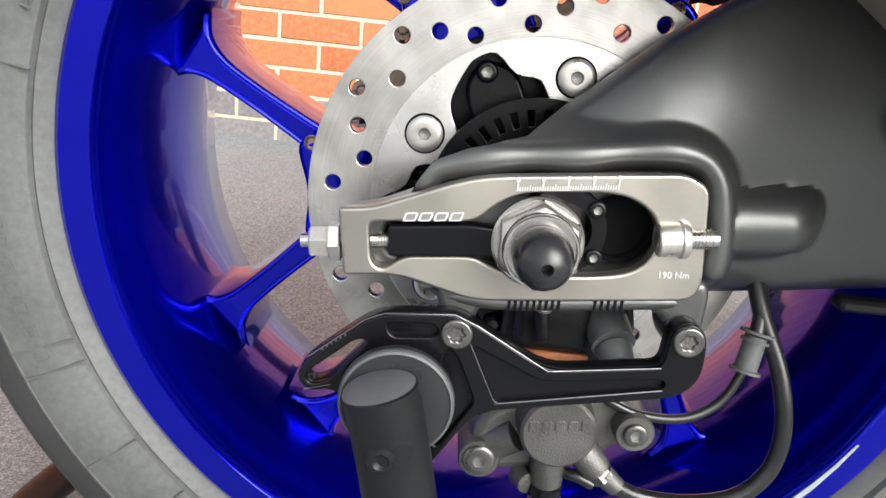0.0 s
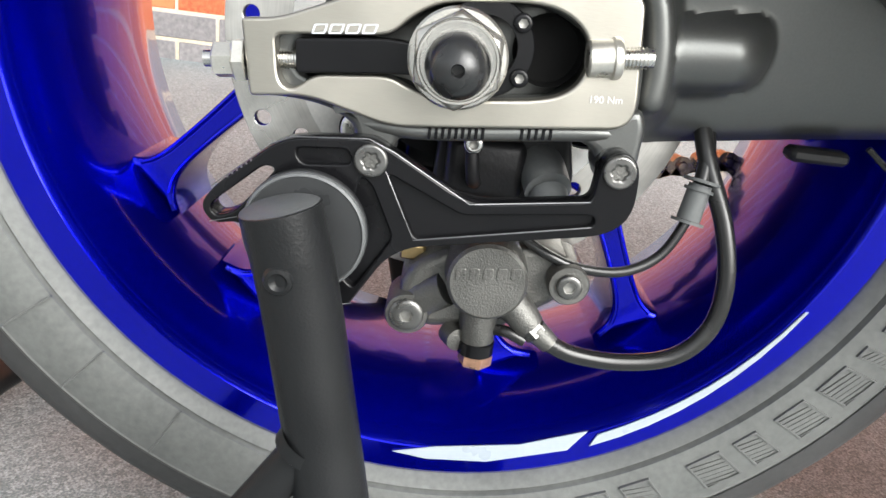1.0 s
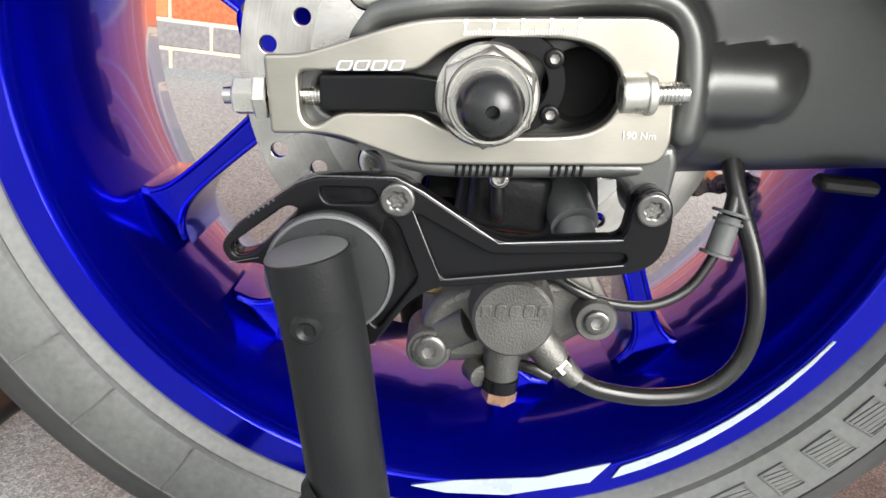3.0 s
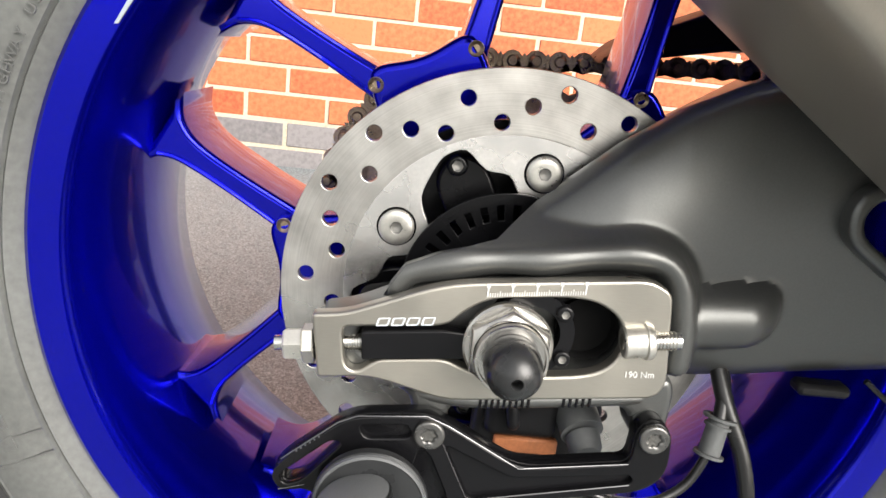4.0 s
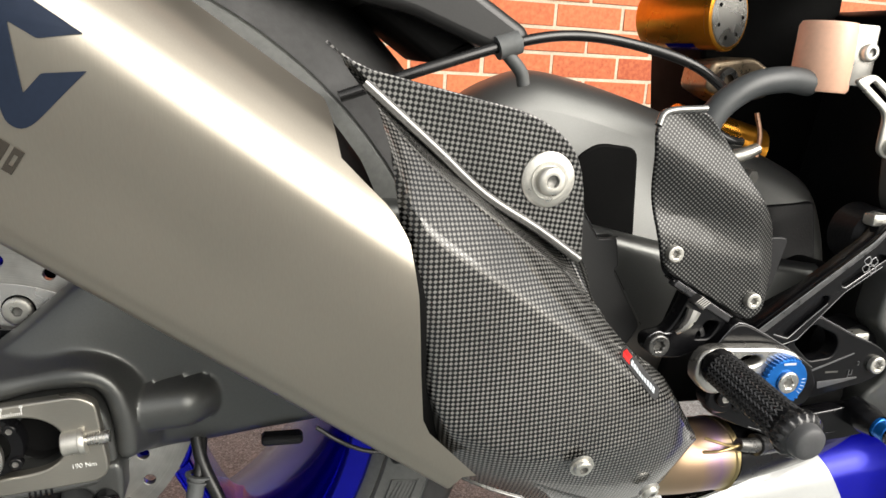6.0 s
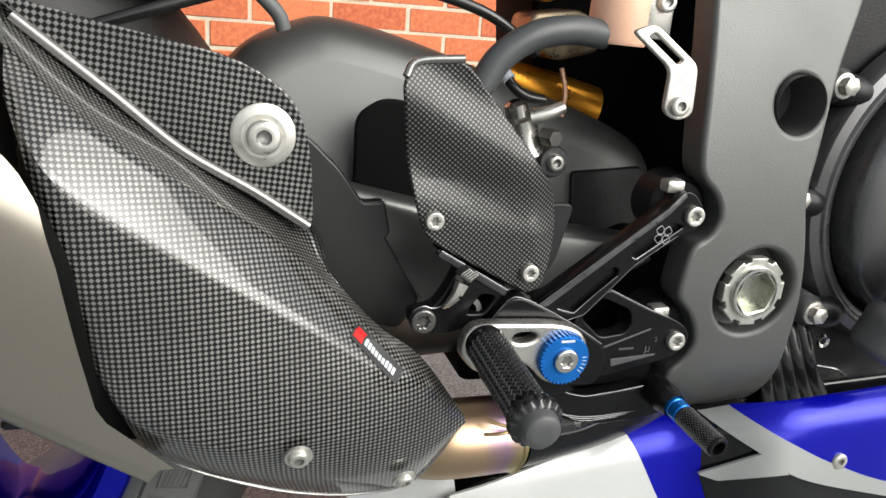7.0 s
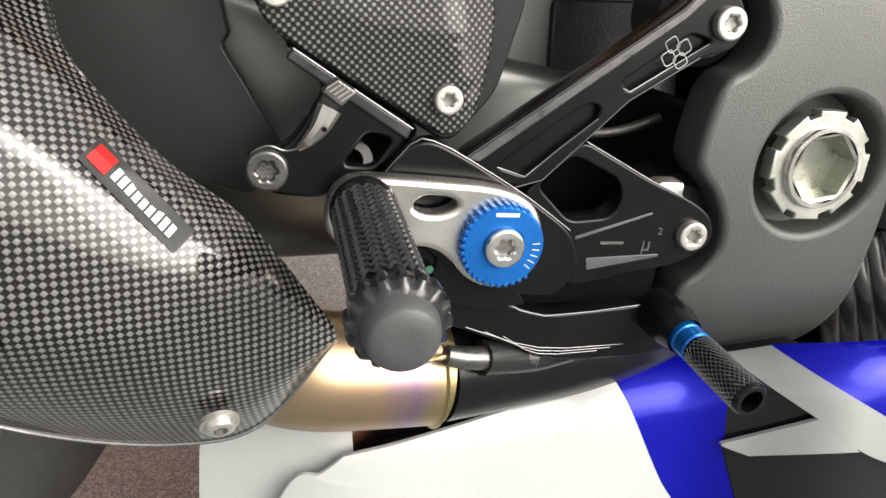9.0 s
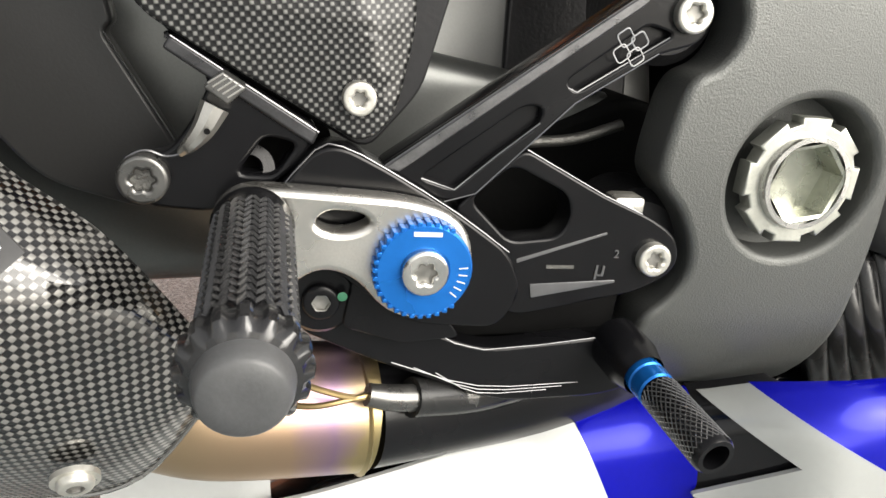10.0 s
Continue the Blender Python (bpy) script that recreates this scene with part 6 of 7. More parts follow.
    part("bright_edge", tube([(x, -0.1858, z) for x, z in ((0.4170, 0.4020), (0.4292, 0.4178), (0.4370, 0.4192), (0.4510, 0.4128), (0.4740, 0.3998), (0.4925, 0.3872))], 0.00026, 6, 2), EDGE, b)
    chamfer = [reach(p) for p in ((0.4500, 0.4126), (0.5262, 0.4678), (0.5372, 0.4780), (0.5392, 0.4752), (0.5280, 0.4652), (0.4550, 0.4116))]
    part("arm_chamfer", plate([chamfer], -0.1831, -0.1820, 0.0005, 2), ARM_CHAMFER, b, "grey upper chamfer of the arm")
    for x, y, z in ((0.5422, -0.1824, 0.4655), (0.5464, -0.1810, 0.3844)):
        bolt(b, (x, y, z), 0.0060, PLATED, h=0.0036, socket=0.46, kind="torx")
    # engraved knot and plain bars
    knot = (0.5240, 0.4540)
    for i in range(4):
        a = radians(38 + 90 * i)
        cx, cz = knot[0] + 0.0034 * math.cos(a), knot[1] + 0.0034 * math.sin(a)
        loop = rounded([(cx + 0.0033 * math.cos(a + radians(45 + 90 * k)), cz + 0.0033 * math.sin(a + radians(45 + 90 * k))) for k in range(4)], 0.0012, 3)
        part("engraved_mark", tube([(p.x, -0.1827, p.y) for p in loop + loop[:1]], 0.00024, 5, 1, smooth=False), ENGRAVE, b)
    part("engraved_mark", text_mesh("\u00b5", 0.0085, (0.5278, -0.1812, 0.3800), -4), EDGE, b, "engraved letter")
    part("engraved_mark", text_mesh("2", 0.0042, (0.5330, -0.1812, 0.3855), 0), EDGE, b, "engraved figure")
    part("engraved_mark", box((0.5080, -0.1813, 0.3800), (0.5180, -0.1809, 0.3812), 0, 1), CALIPER, b)
    # rear hanger with clamp
    hang = rounded([(0.3860, 0.4480), (0.4310, 0.4230), (0.4260, 0.4130), (0.4130, 0.4010), (0.3990, 0.3960), (0.3830, 0.3970), (0.3750, 0.4020), (0.3745, 0.4110), (0.3880, 0.4135), (0.3940, 0.4220), (0.4000, 0.4350)], 0.004, 4)
    hole = rounded([(0.4070, 0.4080), (0.4150, 0.4200), (0.4245, 0.4180), (0.4180, 0.4080)], 0.003, 3)
    h = part("rearset_hanger", plate([hang, hole], -0.1800, -0.1690, 0.0012, 2), BLACK_ANO, b)
    bolt(b, (0.3815, -0.1805, 0.4062), 0.0072, BOLT_GREY, h=0.004, socket=0.42, kind="torx")
    part("rod_end", tube([(0.3920, -0.1835, 0.4145), (0.3948, -0.1850, 0.4175), (0.3984, -0.1855, 0.4222), (0.4014, -0.1845, 0.4285)], (0.0013, 0.0042), 9, 3), ALU, b, "pale tapered rod end")
    part("rod_hole", lathe([(0.0009, 0.0003), (0, 0.0001)], (0.3996, -0.1889, 0.4222), seg=12), DARK, b)
    part("clamp_band", plate([rounded([(0.3985, 0.4340), (0.4035, 0.4385), (0.4100, 0.4345), (0.4050, 0.4295)], 0.0006, 2)], -0.1880, -0.1800, 0.0006), BOLT_GREY, b, "ribbed steel clip")
    for i in range(5):
        q = Vector((0.3998 + i * 0.0013, 0.4352 - i * 0.0009))
        part("clip_rib", tube([(q.x, -0.1881, q.y), (q.x + 0.0042, -0.1881, q.y + 0.0030)], 0.00028, 6, 1), ALU, b)
    # Pale line along the hanger's contour draws its edge highlight.
    part("bright_edge", tube([(0.3752, -0.1800, 0.4085), (0.3772, -0.1800, 0.4118), (0.3822, -0.1800, 0.4140), (0.3880, -0.1800, 0.4125), (0.3945, -0.1800, 0.4150), (0.3990, -0.1800, 0.4210), (0.4020, -0.1800, 0.4262)], 0.00045, 6, 4), EDGE, h)
    strip = rounded([(0.3872, 0.4430), (0.3896, 0.4466), (0.4306, 0.4222), (0.4288, 0.4178)], 0.0012, 3)
    part("guard_rail", plate([strip], -0.1812, -0.1740, 0.0010, 2), GUARD_RAIL, b, "grey machined rail under the heel guard")
    part("bright_edge", tube([(0.3896, -0.1813, 0.4463), (0.4304, -0.1813, 0.4221)], 0.0003, 6, 1), EDGE, b)
    # Two black sheets added as the shade behind hanger and pedal.
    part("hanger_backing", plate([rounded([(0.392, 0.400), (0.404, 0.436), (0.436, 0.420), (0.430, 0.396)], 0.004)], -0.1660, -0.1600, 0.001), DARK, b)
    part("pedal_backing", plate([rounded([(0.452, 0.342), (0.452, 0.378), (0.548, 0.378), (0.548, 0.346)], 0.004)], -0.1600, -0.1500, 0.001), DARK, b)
    part("brake_rod", tube([(0.508, -0.137, 0.4135), (0.530, -0.138, 0.4165), (0.5485, -0.137, 0.4229)], 0.0022, 12, 4), CALIPER, b, "slim grey rod behind the bracket")
    part("pipe_clamp", tube([(0.496, -0.158, 0.3165), (0.510, -0.156, 0.3140)], 0.0100, 28, 1), PIPE_CLAMP, b, "blue-black heat-tinted clamp ring")
    for k, (x, z) in enumerate(((0.5270, 0.3120), (0.5310, 0.3150), (0.5345, 0.3105))):
        part("copper_clip", box((x, -0.1560, z), (x + 0.0035, -0.1520, z + 0.0055 - 0.001 * k), 0.0008), COPPER, b)
    part("spring_coil", lathe([(0.004, 0.002), (0.0075, 0.0018), (0.0080, 0.0), (0.0075, -0.0018), (0.004, -0.002)], (0.4105, -0.1745, 0.4085), (0.1, -0.9, 0.4), 24, closed=True), BLACK_ANO, b)

    # silver peg mount with windows
    m_out = rounded([(0.4000, 0.3900), (0.4010, 0.4020), (0.4080, 0.4085), (0.4200, 0.4085), (0.4590, 0.4065), (0.4740, 0.4010), (0.4790, 0.3860), (0.4740, 0.3720), (0.4620, 0.3675), (0.4510, 0.3710), (0.4420, 0.3820), (0.4310, 0.3850), (0.4220, 0.3780), (0.4100, 0.3790)], [0.004, 0.006, 0.008, 0.006, 0.01, 0.008, 0.01, 0.008, 0.01, 0.008, 0.008, 0.006, 0.006, 0.006], 5)
    w1 = rounded([(0.4290, 0.3990), (0.4330, 0.4025), (0.4430, 0.4020), (0.4460, 0.3990), (0.4400, 0.3960), (0.4330, 0.3960)], 0.003, 4)
    part("peg_mount", plate([m_out, w1], -0.1965, -0.1865, 0.0022, 3), ALU, b, "grey machined alloy peg mount")
    knob = [(0.0060, 0.0), (0.0142, 0.0), (0.0147, 0.0005), (0.0147, 0.0040), (0.0140, 0.0046), (0.0078, 0.0046), (0.0078, 0.0040), (0.006, 0.0040)]
    part("eccentric_dial", lathe(knob, (0.4617, -0.1965, 0.3862), seg=48), BLUE_ANO, b, "blue anodised position dial")
    for i in range(26):
        a = radians(60 + i * 10)
        part("dial_tooth", box((-0.0008, -0.0045, -0.0007), (0.0008, 0.0, 0.0007), 0.0002, 1, Matrix.Translation((0.4617 + 0.0147 * math.cos(a), -0.1966, 0.3862 + 0.0147 * math.sin(a)))), BLUE_ANO, b)
    for i in range(5):
        a = radians(-38 + i * 11)
        r0, r1 = 0.0105, 0.0132
        part("dial_mark", tube([(0.4617 + r * math.cos(a), -0.2012, 0.3862 + r * math.sin(a)) for r in (r0, r1)], 0.00022, 5, 1), WHITE, b)
    part("dial_bar", box((0.4575, -0.2013, 0.3972), (0.4660, -0.2010, 0.3986), 0, 1), WHITE, b)
    bolt(b, (0.4617, -0.2000, 0.3862), 0.0072, STEEL, h=0.0035, socket=0.42, kind="torx")

    part("lever_boss", lathe([(0, 0.0), (0.0105, 0.0), (0.0120, -0.0015), (0.0120, -0.012)], (0.4330, -0.1830, 0.3690), seg=32), BLACK_ANO, b, "black pivot boss of the pedal")
    bolt(b, (0.4330, -0.1830, 0.3690), 0.0060, BLACK_ANO, h=0.003, socket=0.5)
    part("stop_tab", plate([rounded([(0.4400, 0.3600), (0.4430, 0.3800), (0.4560, 0.3720), (0.4740, 0.3640), (0.4800, 0.3560), (0.4600, 0.3540)], 0.003, 3)], -0.1845, -0.1790, 0.0008), BLACK_ANO, b)
    part("paint_mark", lathe([(0, 0.0003), (0.0016, 0.0)], (0.4395, -0.1862, 0.3715), seg=12), GREEN, b, "green paint mark")
    # folding foot peg with knurled sleeve
    root, end = Vector((0.4123, -0.1985, 0.3992)), Vector((0.4127, -0.2793, 0.3918))
    d = (end - root).normalized()
    peg = part("foot_peg", lathe([(0.0108, 0.0), (0.0114, 0.003), (0.0106, 0.006), (0.0102, 0.062), (0.0098, 0.066)], root, d, 40), BLACK_ANO, b, "knurled black alloy foot peg")
    _, u, v = axes(d)
    for i in range(17):
        for j in range(18):
            a0 = 2 * math.pi * j / 18
            c = root + d * (0.0085 + i * 0.0033)
            pts = [c + d * (0.0017 * s) + (u * math.cos(a0 + e) + v * math.sin(a0 + e)) * 0.0103 for s, e in ((-1.0, -0.145), (0.7, 0.0), (-1.0, 0.145))]
            bm = tube(pts, 0.00088, 5, 1, smooth=False)
            KNURL.append(bm)
    me_all = bmesh.new()
    for k in KNURL:
        tmp = bpy.data.meshes.new("knurl_piece")
        k.to_mesh(tmp)
        k.free()
        me_all.from_mesh(tmp)
        bpy.data.meshes.remove(tmp)
    tagged(part("knurling", me_all, PEG_TIPS, peg, "chevron knurling"), kind="stuff")
    # end ring with rounded teeth, and the rubber end that stands out of it
    bm, rows = bmesh.new(), []
    for r, h in ((0.0096, 0.0), (0.0114, 0.0012), (0.0122, 0.0028), (0.0124, 0.0058), (0.0120, 0.0080), (0.0110, 0.0098), (0.0094, 0.0104)):
        row = []
        for k in range(96):
            a = 2 * math.pi * k / 96
            tooth = 0.5 + 0.5 * math.tanh(3.0 * math.cos(16 * a))
            row.append(bm.verts.new(root + d * (0.0650 + h) + (u * math.cos(a) + v * math.sin(a)) * (r + 0.0012 * tooth * (1 if 0.001 < h < 0.0095 else 0))))
        rows.append(row)
    for ra, rb in zip(rows, rows[1:]):
        for k in range(96):
            bm.faces.new((ra[k], ra[(k + 1) % 96], rb[(k + 1) % 96], rb[k]))
    part("peg_ring", bm, PEG_GLOSS, peg, "black end ring with rounded teeth")
    part("peg_end", lathe([(0.0104, 0.0), (0.0100, 0.004), (0.0094, 0.0082), (0.0088, 0.0100), (0.0080, 0.0108), (0.004, 0.0113), (0, 0.0113)], root + d * 0.0700, d, 40), PEG_END, peg, "flat grey rubber end of the peg")

    # brake lever and toe peg
    lever = rounded([(0.4250, 0.3700), (0.4480, 0.3620), (0.4720, 0.3550), (0.4900, 0.3480), (0.5380, 0.3530), (0.5500, 0.3520), (0.5560, 0.3430), (0.5510, 0.3330), (0.5390, 0.3285), (0.4990, 0.3270), (0.4530, 0.3440), (0.4270, 0.3560)], [0.004, 0.01, 0.01, 0.01, 0.006, 0.008, 0.008, 0.008, 0.008, 0.01, 0.01, 0.004], 4)
    lv = part("brake_lever", plate([lever], -0.1790, -0.1690, 0.0012, 2), BLACK_ANO, BIKE, "black billet brake pedal with bright grooves")
    part("bright_edge", tube([(x, -0.1789, z) for x, z in ((0.4600, 0.3600), (0.4730, 0.3548), (0.4905, 0.3482), (0.5360, 0.3530))], 0.00022, 6, 2), EDGE, lv)
    for k in range(3):
        part("lever_groove", tube([(x, -0.1791, z - k * 0.0014) for x, z in ((0.4580 + k * 0.008, 0.3440 - k * 0.0008), (0.4900, 0.3340), (0.5280 - k * 0.006, 0.3345))], 0.00020, 6, 3), EDGE, lv)
    r0, r1 = Vector((0.5410, -0.1760, 0.3495)), Vector((0.5460, -0.2350, 0.3435))
    td = (r1 - r0).normalized()
    part("toe_peg_hub", lathe([(0.0100, 0.0), (0.0100, 0.014), (0.0088, 0.018), (0.0078, 0.022)], r0, td, 28), BLACK_ANO, lv)
    part("toe_peg_collar", lathe([(0.0068, 0.020), (0.0068, 0.0235), (0.0062, 0.0240), (0.0062, 0.0245), (0.0068, 0.0250), (0.0068, 0.0300), (0.0060, 0.0310)], r0, td, 28), BLUE_ANO, lv, "blue anodised collar")
    tp = part("toe_peg", lathe([(0.0060, 0.030), (0.0066, 0.032), (0.0068, 0.062), (0.0060, 0.0632), (0.0045, 0.0632), (0.0045, 0.048), (0, 0.048)], r0, td, 28), BLACK_ANO, lv, "knurled hollow toe peg")
    _, u, v = axes(td)
    kn = bmesh.new()
    for s in (-1, 1):
        for j in range(22):
            pts = [r0 + td * (0.032 + 0.029 * t / 10) + (u * math.cos(a) + v * math.sin(a)) * 0.0067 for t, a in ((t, 2 * math.pi * j / 22 + s * t * 0.30) for t in range(11))]
            k = tube(pts, 0.00028, 4, 1, smooth=False)
            tmp = bpy.data.meshes.new("knurl_piece")
            k.to_mesh(tmp)
            k.free()
            kn.from_mesh(tmp)
            bpy.data.meshes.remove(tmp)
    tagged(part("knurling", kn, EDGE_GREY, tp, "diamond knurling"), kind="stuff")


KNURL = []
PIPE_CLAMP = mat("blued_steel_clamp", (0.012, 0.022, 0.050), 0.25, metal=0.7, var=0.3, scale=60, fine=700, bump=0.05)
GUARD_RAIL = mat("grey_rail", (0.060, 0.060, 0.063), 0.32, metal=0.7, var=0.25, scale=120, fine=900, bump=0.08)
ARM_CHAMFER = mat("grey_chamfer", (0.11, 0.11, 0.113), 0.36, metal=0.8, var=0.25, scale=200, fine=1800, bump=0.1)
PEG_GLOSS = mat("worn_black_peg", (0.020, 0.020, 0.021), 0.22, metal=0.25, var=0.25, bump=0.0, spec=0.75)
# Paler than the black peg: the chevrons' highlights are put into this colour.
PEG_TIPS = mat("highlit_peg_tips", (0.085, 0.085, 0.087), 0.26, metal=0.7, var=0.3, bump=0.0)
EDGE_GREY = mat("pale_knurl_tips", (0.19, 0.19, 0.193), 0.26, metal=0.7, var=0.2, bump=0.0)
build_rearset()


# ---- main frame and engine ----
def build_frame():
    outline = rounded([(0.5550, 0.700), (0.5470, 0.540), (0.5460, 0.5000), (0.5485, 0.4860), (0.5610, 0.4765), (0.5665, 0.4630), (0.5610, 0.4505), (0.5485, 0.4455), (0.5450, 0.4200), (0.5455, 0.4100), (0.5580, 0.3990), (0.5665, 0.3800), (0.5620, 0.3665), (0.5500, 0.3560), (0.5540, 0.3120), (0.6400, 0.3120), (0.6420, 0.3570), (0.6410, 0.4100), (0.6335, 0.4490), (0.6270, 0.4750), (0.6310, 0.5000), (0.6390, 0.5500), (0.6630, 0.6100), (0.6830, 0.7000)],
                      [0.01, 0.02, 0.012, 0.010, 0.014, 0.014, 0.012, 0.010, 0.010, 0.010, 0.012, 0.012, 0.010, 0.012, 0.01, 0.01, 0.02, 0.02, 0.02, 0.02, 0.02, 0.02, 0.02, 0.01], 5)
    pivot, eye = (0.6020, 0.4130), (0.6125, 0.5310)
    fr = part("main_frame", bend(plate([outline, ring(*pivot, 0.0295, 56), ring(*eye, 0.0178, 40)], -0.1790, -0.156, 0.0034, 4), lambda x, z: 0.9 * (z - 0.435) ** 2 + 9.0 * max(0.0, 0.360 - z) ** 2), FRAME_GREY, BIKE, "textured dark grey cast frame plate")
    part("pivot_recess", lathe([(0.0297, 0.0), (0.0285, -0.012), (0, -0.013)], (pivot[0], -0.174, pivot[1]), seg=40), FRAME_GREY, fr)
    part("frame_recess", lathe([(0.0178, 0.0), (0.0170, -0.030), (0, -0.032)], (eye[0], -0.172, eye[1]), seg=40), FRAME_GREY, fr, "deep round hole in the frame")
    cast = []
    for i in range(8):
        a = 45 * i
        for da, r in ((-15, 0.0236), (15, 0.0236), (16, 0.0212), (29, 0.0212)):
            t = radians(a + da)
            cast.append((pivot[0] + r * math.cos(t), pivot[1] + r * math.sin(t)))
    part("castle_nut", plate([cast, ring(*pivot, 0.0155, 40)], -0.1775, -0.1705, 0.0008, 2), NUT, fr, "bright castellated pivot nut")
    part("pivot_bolt", lathe([(0.0150, 0.0120), (0.0168, 0.0120), (0.0174, 0.0105), (0.0174, 0.006)], pivot_at(pivot), seg=36), STEEL, fr)
    part("pivot_hexagon", lathe([(0.0160, 0.0118), (0.0146, 0.0112), (0.0146, 0.001), (0.0060, 0.000), (0, 0.000)], pivot_at(pivot), seg=6, turn=0.2), PIVOT_HEX, fr, "hollow hexagon in the pivot bolt")
    for x, z in ((0.5422, 0.4655), (0.5464, 0.3844)):
        part("mount_pad", lathe([(0.0, 0.0), (0.0150, 0.0), (0.0190, -0.004), (0.0200, -0.024)], (x + 0.002, -0.1660, z + 0.001), seg=32), ENGINE_DARK, fr)
    for x, z in ((0.5345, 0.4800), (0.5395, 0.3995)):
        part("bright_pad", box((x - 0.008, -0.1760, z - 0.003), (x + 0.004, -0.1660, z + 0.005), 0.002), PLATED, fr, "bright machined spacer")
    return fr


def pivot_at(p):
    return Vector((p[0], -0.1685, p[1]))


build_frame()


def build_engine():
    case = rounded([(0.628, 0.62), (0.640, 0.580), (0.632, 0.520), (0.625, 0.470), (0.638, 0.420), (0.632, 0.370), (0.600, 0.250), (0.980, 0.250), (0.980, 0.640)], 0.02, 4)
    e = part("engine", plate([case], -0.132, 0.05, 0.010, 4), ENGINE_DARK, BIKE, "dark grey engine side casting")
    c = (0.7755, 0.4700)
    part("cover_flange", lathe([(0.1200, -0.004), (0.1185, 0.006), (0.1160, 0.0100), (0.1120, 0.0112), (0.1095, 0.0118), (0.1080, 0.0138), (0.1060, 0.0138), (0.1045, 0.0120), (0.1015, 0.0116), (0.1000, 0.0090), (0.0995, 0.0)], (c[0], -0.140, c[1]), seg=96), ENGINE, e, "satin grey flange with a raised bead")
    # Flat black ring: the groove's shade is put into its colour.
    part("cover_groove", lathe([(0.1000, 0.002), (0.0940, 0.002)], (c[0], -0.140, c[1]), seg=96), DARK, e)
    part("clutch_cover", lathe([(0.0950, 0.0), (0.0950, 0.016), (0.0935, 0.0215), (0.0890, 0.0250), (0.0800, 0.0280), (0.0500, 0.0330), (0, 0.0360)], (c[0], -0.145, c[1]), seg=96), ENGINE, e, "smooth satin grey round clutch cover")
    for x, y, z in ((0.6617, -0.150, 0.5425), (0.6422, -0.152, 0.4682), (0.6665, -0.165, 0.3905)):
        part("bolt_boss", lathe([(0, 0.0), (0.0085, 0.0), (0.0110, -0.004), (0.0125, -0.030)], (x, y, z), seg=28), ENGINE, e)
        part("boss_flank", tube([(x + 0.002, y + 0.012, z - 0.002), (x + 0.016, y + 0.008, z - 0.004), (x + 0.026, y + 0.012, z - 0.005)], 0.0112, 20, 3), ENGINE_DARK, e)
        hb = part("hex_bolt", lathe([(0, 0.0085), (0.0045, 0.0085), (0.0062, 0.0075), (0.0062, 0.002)], (x, y, z), seg=6), PLATED, e, "plated hexagon flange bolt")
        part("bolt_flange", lathe([(0.0060, 0.002), (0.0082, 0.0015), (0.0086, 0.0)], (x, y, z), seg=28), PLATED, hb)
    part("small_ring", lathe([(0.0025, 0.001), (0.0045, 0.002), (0.0052, 0.0)], (0.6904, -0.1566, 0.3637), seg=24), STEEL, e)
    b0, b1 = Vector((0.7020, -0.192, 0.3700)), Vector((0.7290, -0.200, 0.4420))
    bd = (b1 - b0).normalized()
    boot = [(0.0, -0.004), (0.014, -0.003), (0.0200, 0.001), (0.0215, 0.005), (0.0215, 0.021), (0.0222, 0.022), (0.0222, 0.026), (0.0190, 0.031), (0.0165, 0.033), (0.0162, 0.046), (0.0170, 0.047), (0.0170, 0.050), (0.0130, 0.054), (0.0112, 0.057), (0.0100, 0.072), (0.0086, 0.078), (0.0, 0.079)]
    part("sensor_boot", lathe(boot, b0, bd, 32), DARK_BOOT, e, "stepped grey rubber sensor boot")
    for i in range(5):
        part("lower_pipe", tube([(0.640 + i * 0.006, -0.120, 0.405), (0.632 + i * 0.010, -0.150, 0.375), (0.640 + i * 0.010, -0.160, 0.345), (0.660 + i * 0.012, -0.150, 0.315)], 0.0060, 12, 5), HOSE, e)
    part("wire_bright", tube([(0.676, -0.170, 0.352), (0.690, -0.174, 0.350), (0.702, -0.172, 0.343)], 0.0012, 8), EDGE, e)
    return e


build_engine()


# ---- belly fairing ----
def top_edge(x):
    return float(np.interp(x, [0.30, 0.355, 0.408, 0.524, 0.581, 0.640, 0.771, 0.95], [0.296, 0.303, 0.3115, 0.3240, 0.3320, 0.3375, 0.3430, 0.350]))


def inset(x):
    """The rear of the fairing lies further in than its front."""
    t = min(1.0, max(0.0, (x - 0.55) / 0.09))
    return 1 - t * t * (3 - 2 * t)


def lay(x, z):
    k = 1 + 0.105 * inset(x)
    return 0.361 + (x - 0.362) * k, 0.510 + (z - 0.510) * k


def fair_y(x, z):
    d = top_edge(x) - z
    lip = 0.016 * math.exp(-max(0.0, d) / 0.006)
    return -0.196 + 0.031 * inset(x) - 0.010 * (1 - math.exp(-max(0.0, d) / 0.05)) + lip + 0.10 * max(0, 0.43 - x) + 0.35 * max(0.0, 0.407 - x)


def panel(name, a, b, material, label, proud=0.0, rows=14, cols=14):
    """A panel between two edge lines (x, z), top to bottom, laid on the fairing's curve."""
    a, b = ([Vector((p.x, p.y)) for p in glide([(x, z, 0) for x, z in line], rows)] for line in (a, b))
    k = min(len(a), len(b))
    grid = []
    for i in range(k):
        row = []
        for j in range(cols + 1):
            p = a[i].lerp(b[i], j / cols)
            x, z = lay(p.x, p.y)
            row.append(Vector((x, fair_y(p.x, p.y) - proud, z)))
        grid.append(row)
    return part(name, loft(grid, 0.002), material, FAIRING, label)


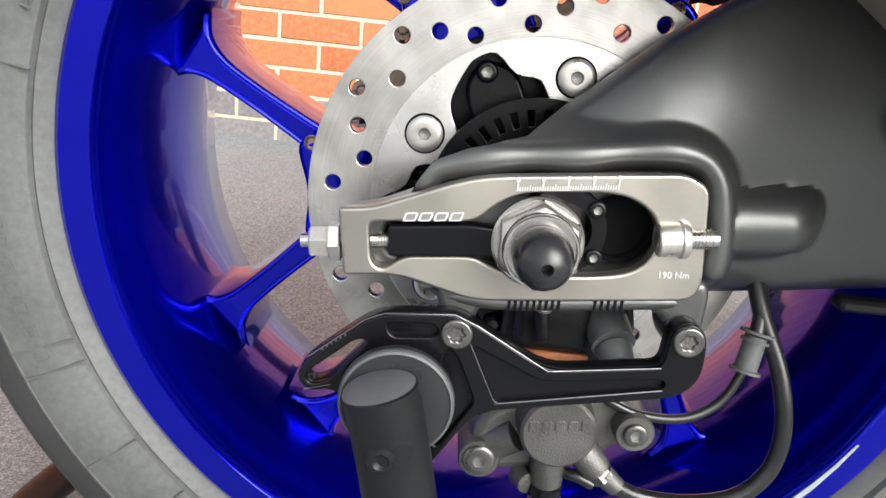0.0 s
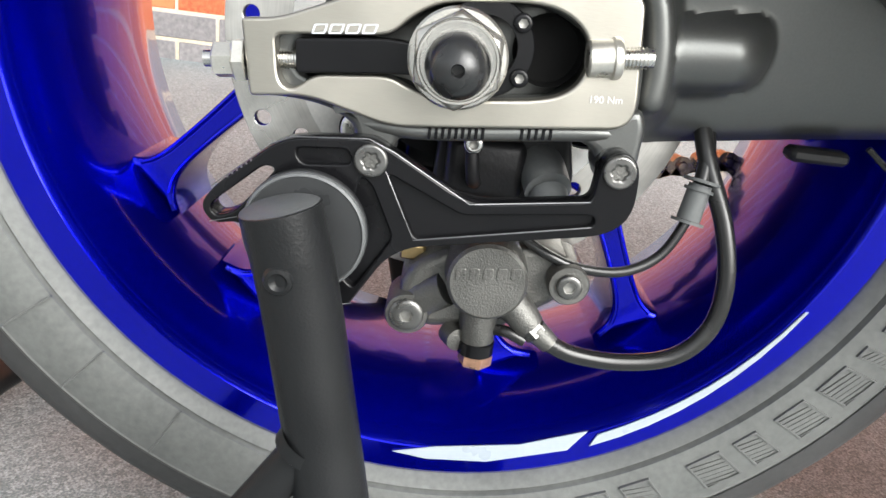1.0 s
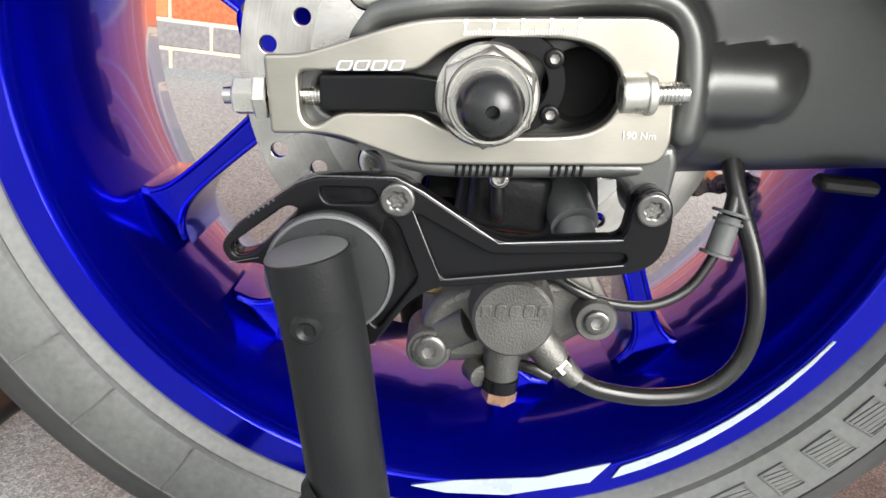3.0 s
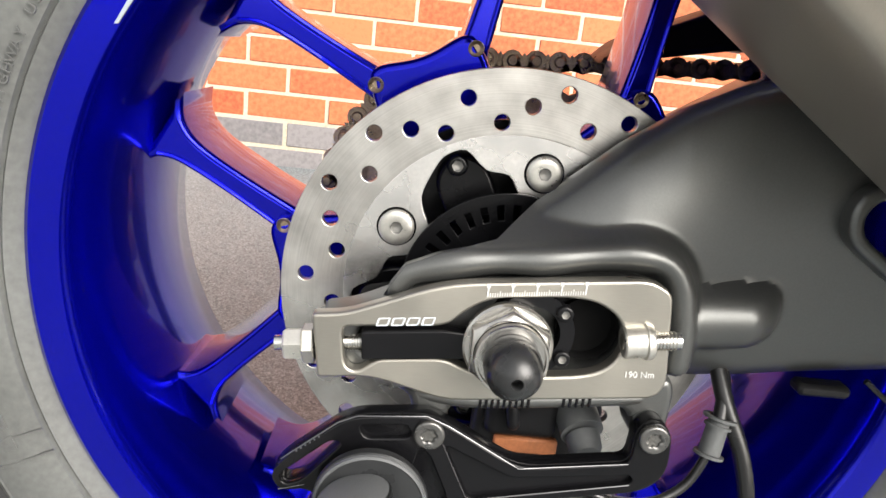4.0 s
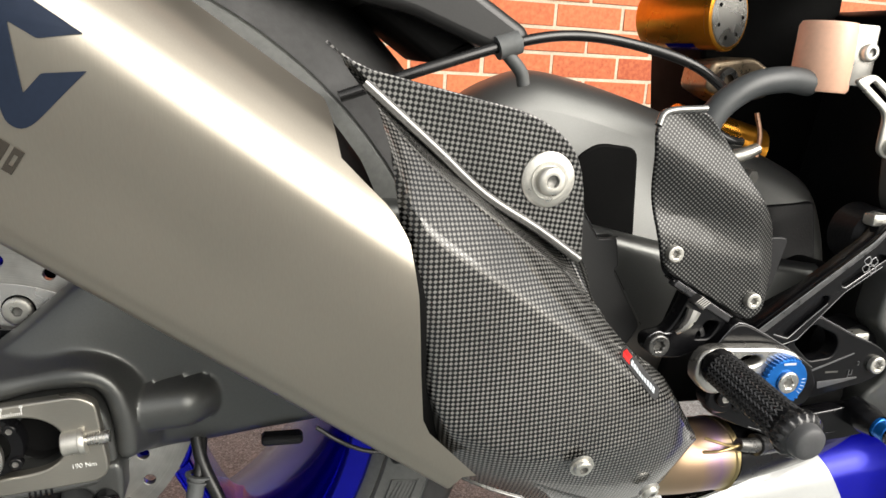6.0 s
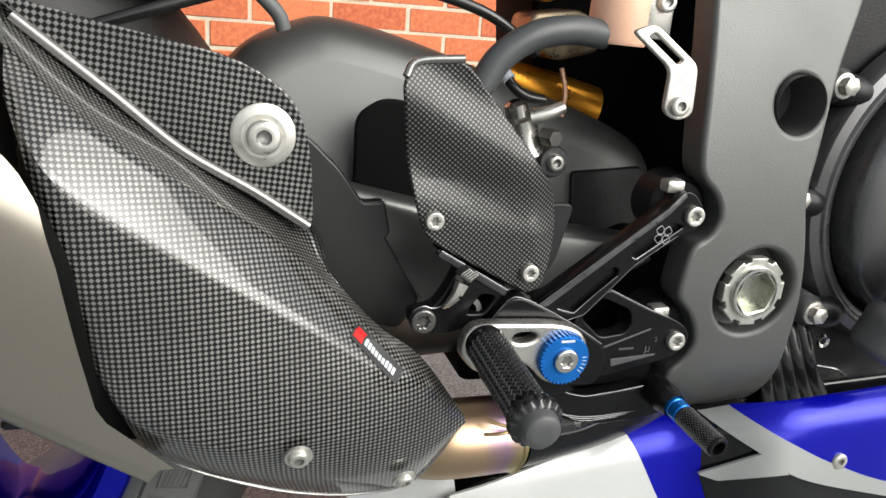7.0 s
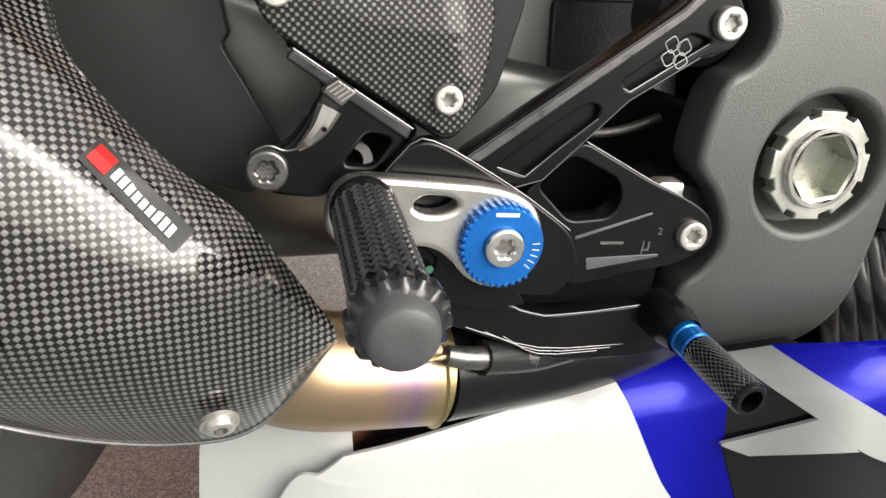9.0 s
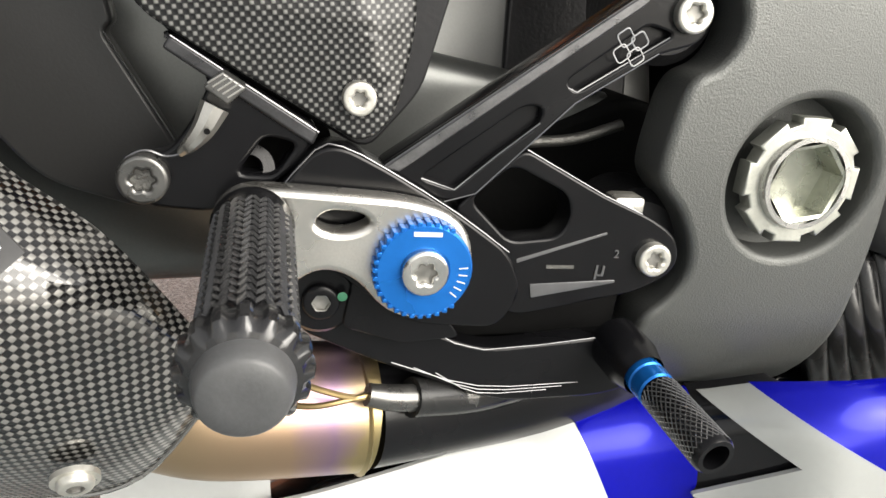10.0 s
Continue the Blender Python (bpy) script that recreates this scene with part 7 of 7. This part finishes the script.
FAIRING = part("belly_fairing", plate([rounded([(0.400, 0.240), (0.440, 0.270), (0.560, 0.290), (0.660, 0.320), (0.950, 0.330), (0.950, 0.080), (0.450, 0.080), (0.380, 0.180)], 0.01)], -0.146, -0.120, 0.004), FAIR_BLACK, BIKE, "glossy blue, white and silver belly fairing")
te = lambda x, d=0.0: (x, top_edge(x) - d)
panel("white_panel", [te(0.4100, 0.0140), (0.4020, 0.2900), (0.3850, 0.2720), (0.3500, 0.150)], [te(0.524), (0.546, 0.282), (0.574, 0.239), (0.600, 0.150)], FAIR_WHITE, "gloss white panel", 0.0006)
panel("rear_panel", [(0.3560, 0.3030), (0.3550, 0.290), (0.3540, 0.270), (0.353, 0.150)], [te(0.4140, 0.006), (0.4160, 0.288), (0.4260, 0.240), (0.430, 0.150)], FAIR_WHITE, "white rear edge panel", -0.0080)
panel("blue_panel", [te(0.525), (0.5365, 0.2920), (0.5590, 0.2610), (0.601, 0.150)], [te(0.574), (0.5745, 0.302), (0.580, 0.280), (0.640, 0.150)], FAIR_BLUE, "gloss blue panel")
panel("black_panel", [te(0.5745), (0.575, 0.302), (0.5805, 0.280), (0.6405, 0.150)], [te(0.610), (0.720, 0.300), (0.830, 0.260), (0.890, 0.150)], FAIR_BLACK, "gloss black panel", -0.0020)
panel("silver_stripe", [te(0.577), (0.6170, 0.3070), (0.6510, 0.2865), (0.724, 0.2650), (0.850, 0.232)], [te(0.600), (0.6430, 0.3110), (0.6760, 0.2950), (0.735, 0.2730), (0.850, 0.246)], FAIR_GREY, "silver diagonal stripe", 0.0040)
panel("blue_side", [te(0.600), (0.6430, 0.3110), (0.6760, 0.2950), (0.735, 0.2730), (0.850, 0.246)], [te(0.900), (0.905, 0.310), (0.910, 0.290), (0.915, 0.270), (0.92, 0.24)], FAIR_BLUE, "gloss blue side panel", 0.0030)
panel("silver_flash", [(0.5715, 0.2985), (0.5725, 0.2970), (0.5850, 0.2920)], [(0.6160, 0.3085), (0.6300, 0.2990), (0.6390, 0.2915)], FAIR_GREY, "pointed silver flash", 0.0040, 6, 10)
for i in range(6):
    x = 0.664 + i * 0.019
    panel("plain_bar", [(x + 0.030, 0.2570 - i * 0.0012), (x, 0.243 - i * 0.0012)], [(x + 0.040, 0.2570 - i * 0.0012), (x + 0.012, 0.243 - i * 0.0012)], WHITE, "white plain slanted bar on the black panel", -0.0012, 4, 4)
bolt(FAIRING, (0.6790, -0.2035, 0.2965), 0.0060, PLATED, h=0.0035, socket=0.45, washer=0.0075)


# ---- brick wall, with the bricks the camera sees best as pieces ----
def build_wall():
    y0, z0, L, H, pitch = 1.655, 0.060, 0.215, 0.065, 0.075
    back = part("wall", box((-40, y0 - 0.001, -0.3), (40, y0 + 0.25, 4.5), 0), MORTAR, None)
    tagged(back, "orange brick garden wall with pale mortar and a grey plinth course", "wall", kind="structure")
    dummy = box((-L / 2, -0.0035, -H / 2), (L / 2, 0.05, H / 2), 0.002, 1)
    me = bpy.data.meshes.new("brick")
    dummy.to_mesh(me)
    dummy.free()
    grey = me.copy()
    finish(me).materials.append(BRICK)
    finish(grey).materials.append(BLUE_BRICK)
    base = [v.co.copy() for v in me.vertices]
    faces = [tuple(p.vertices) for p in me.polygons]
    verts, polys = [], []
    shift = 0.030
    for c in range(58):
        z = z0 + H / 2 + c * pitch
        for i in range(-30, 34):
            x = i * 0.225 + (0.1125 if c % 2 else 0.0) + shift
            jx, jz, jy = (random.uniform(-0.0015, 0.0015), random.uniform(-0.001, 0.001), random.uniform(-0.002, 0.001))
            if -1.45 < x < 2.25 and c < 17:
                ob = new("brick", grey if c < 2 else me)
                ob.parent = back
                ob.matrix_basis = Matrix.Translation((x + jx, y0 + jy, z + jz))
            else:
                k = len(verts)
                verts += [(p.x + x + jx, p.y + y0 + jy, p.z + z + jz) for p in base]
                polys += [tuple(k + j for j in f) for f in faces]
    far = bpy.data.meshes.new("far_bricks")
    far.from_pydata(verts, [], polys)
    far.materials.append(BRICK)
    ob = new("far_bricks", far)
    ob.parent = back
    tagged(ob, kind="stuff")


build_wall()
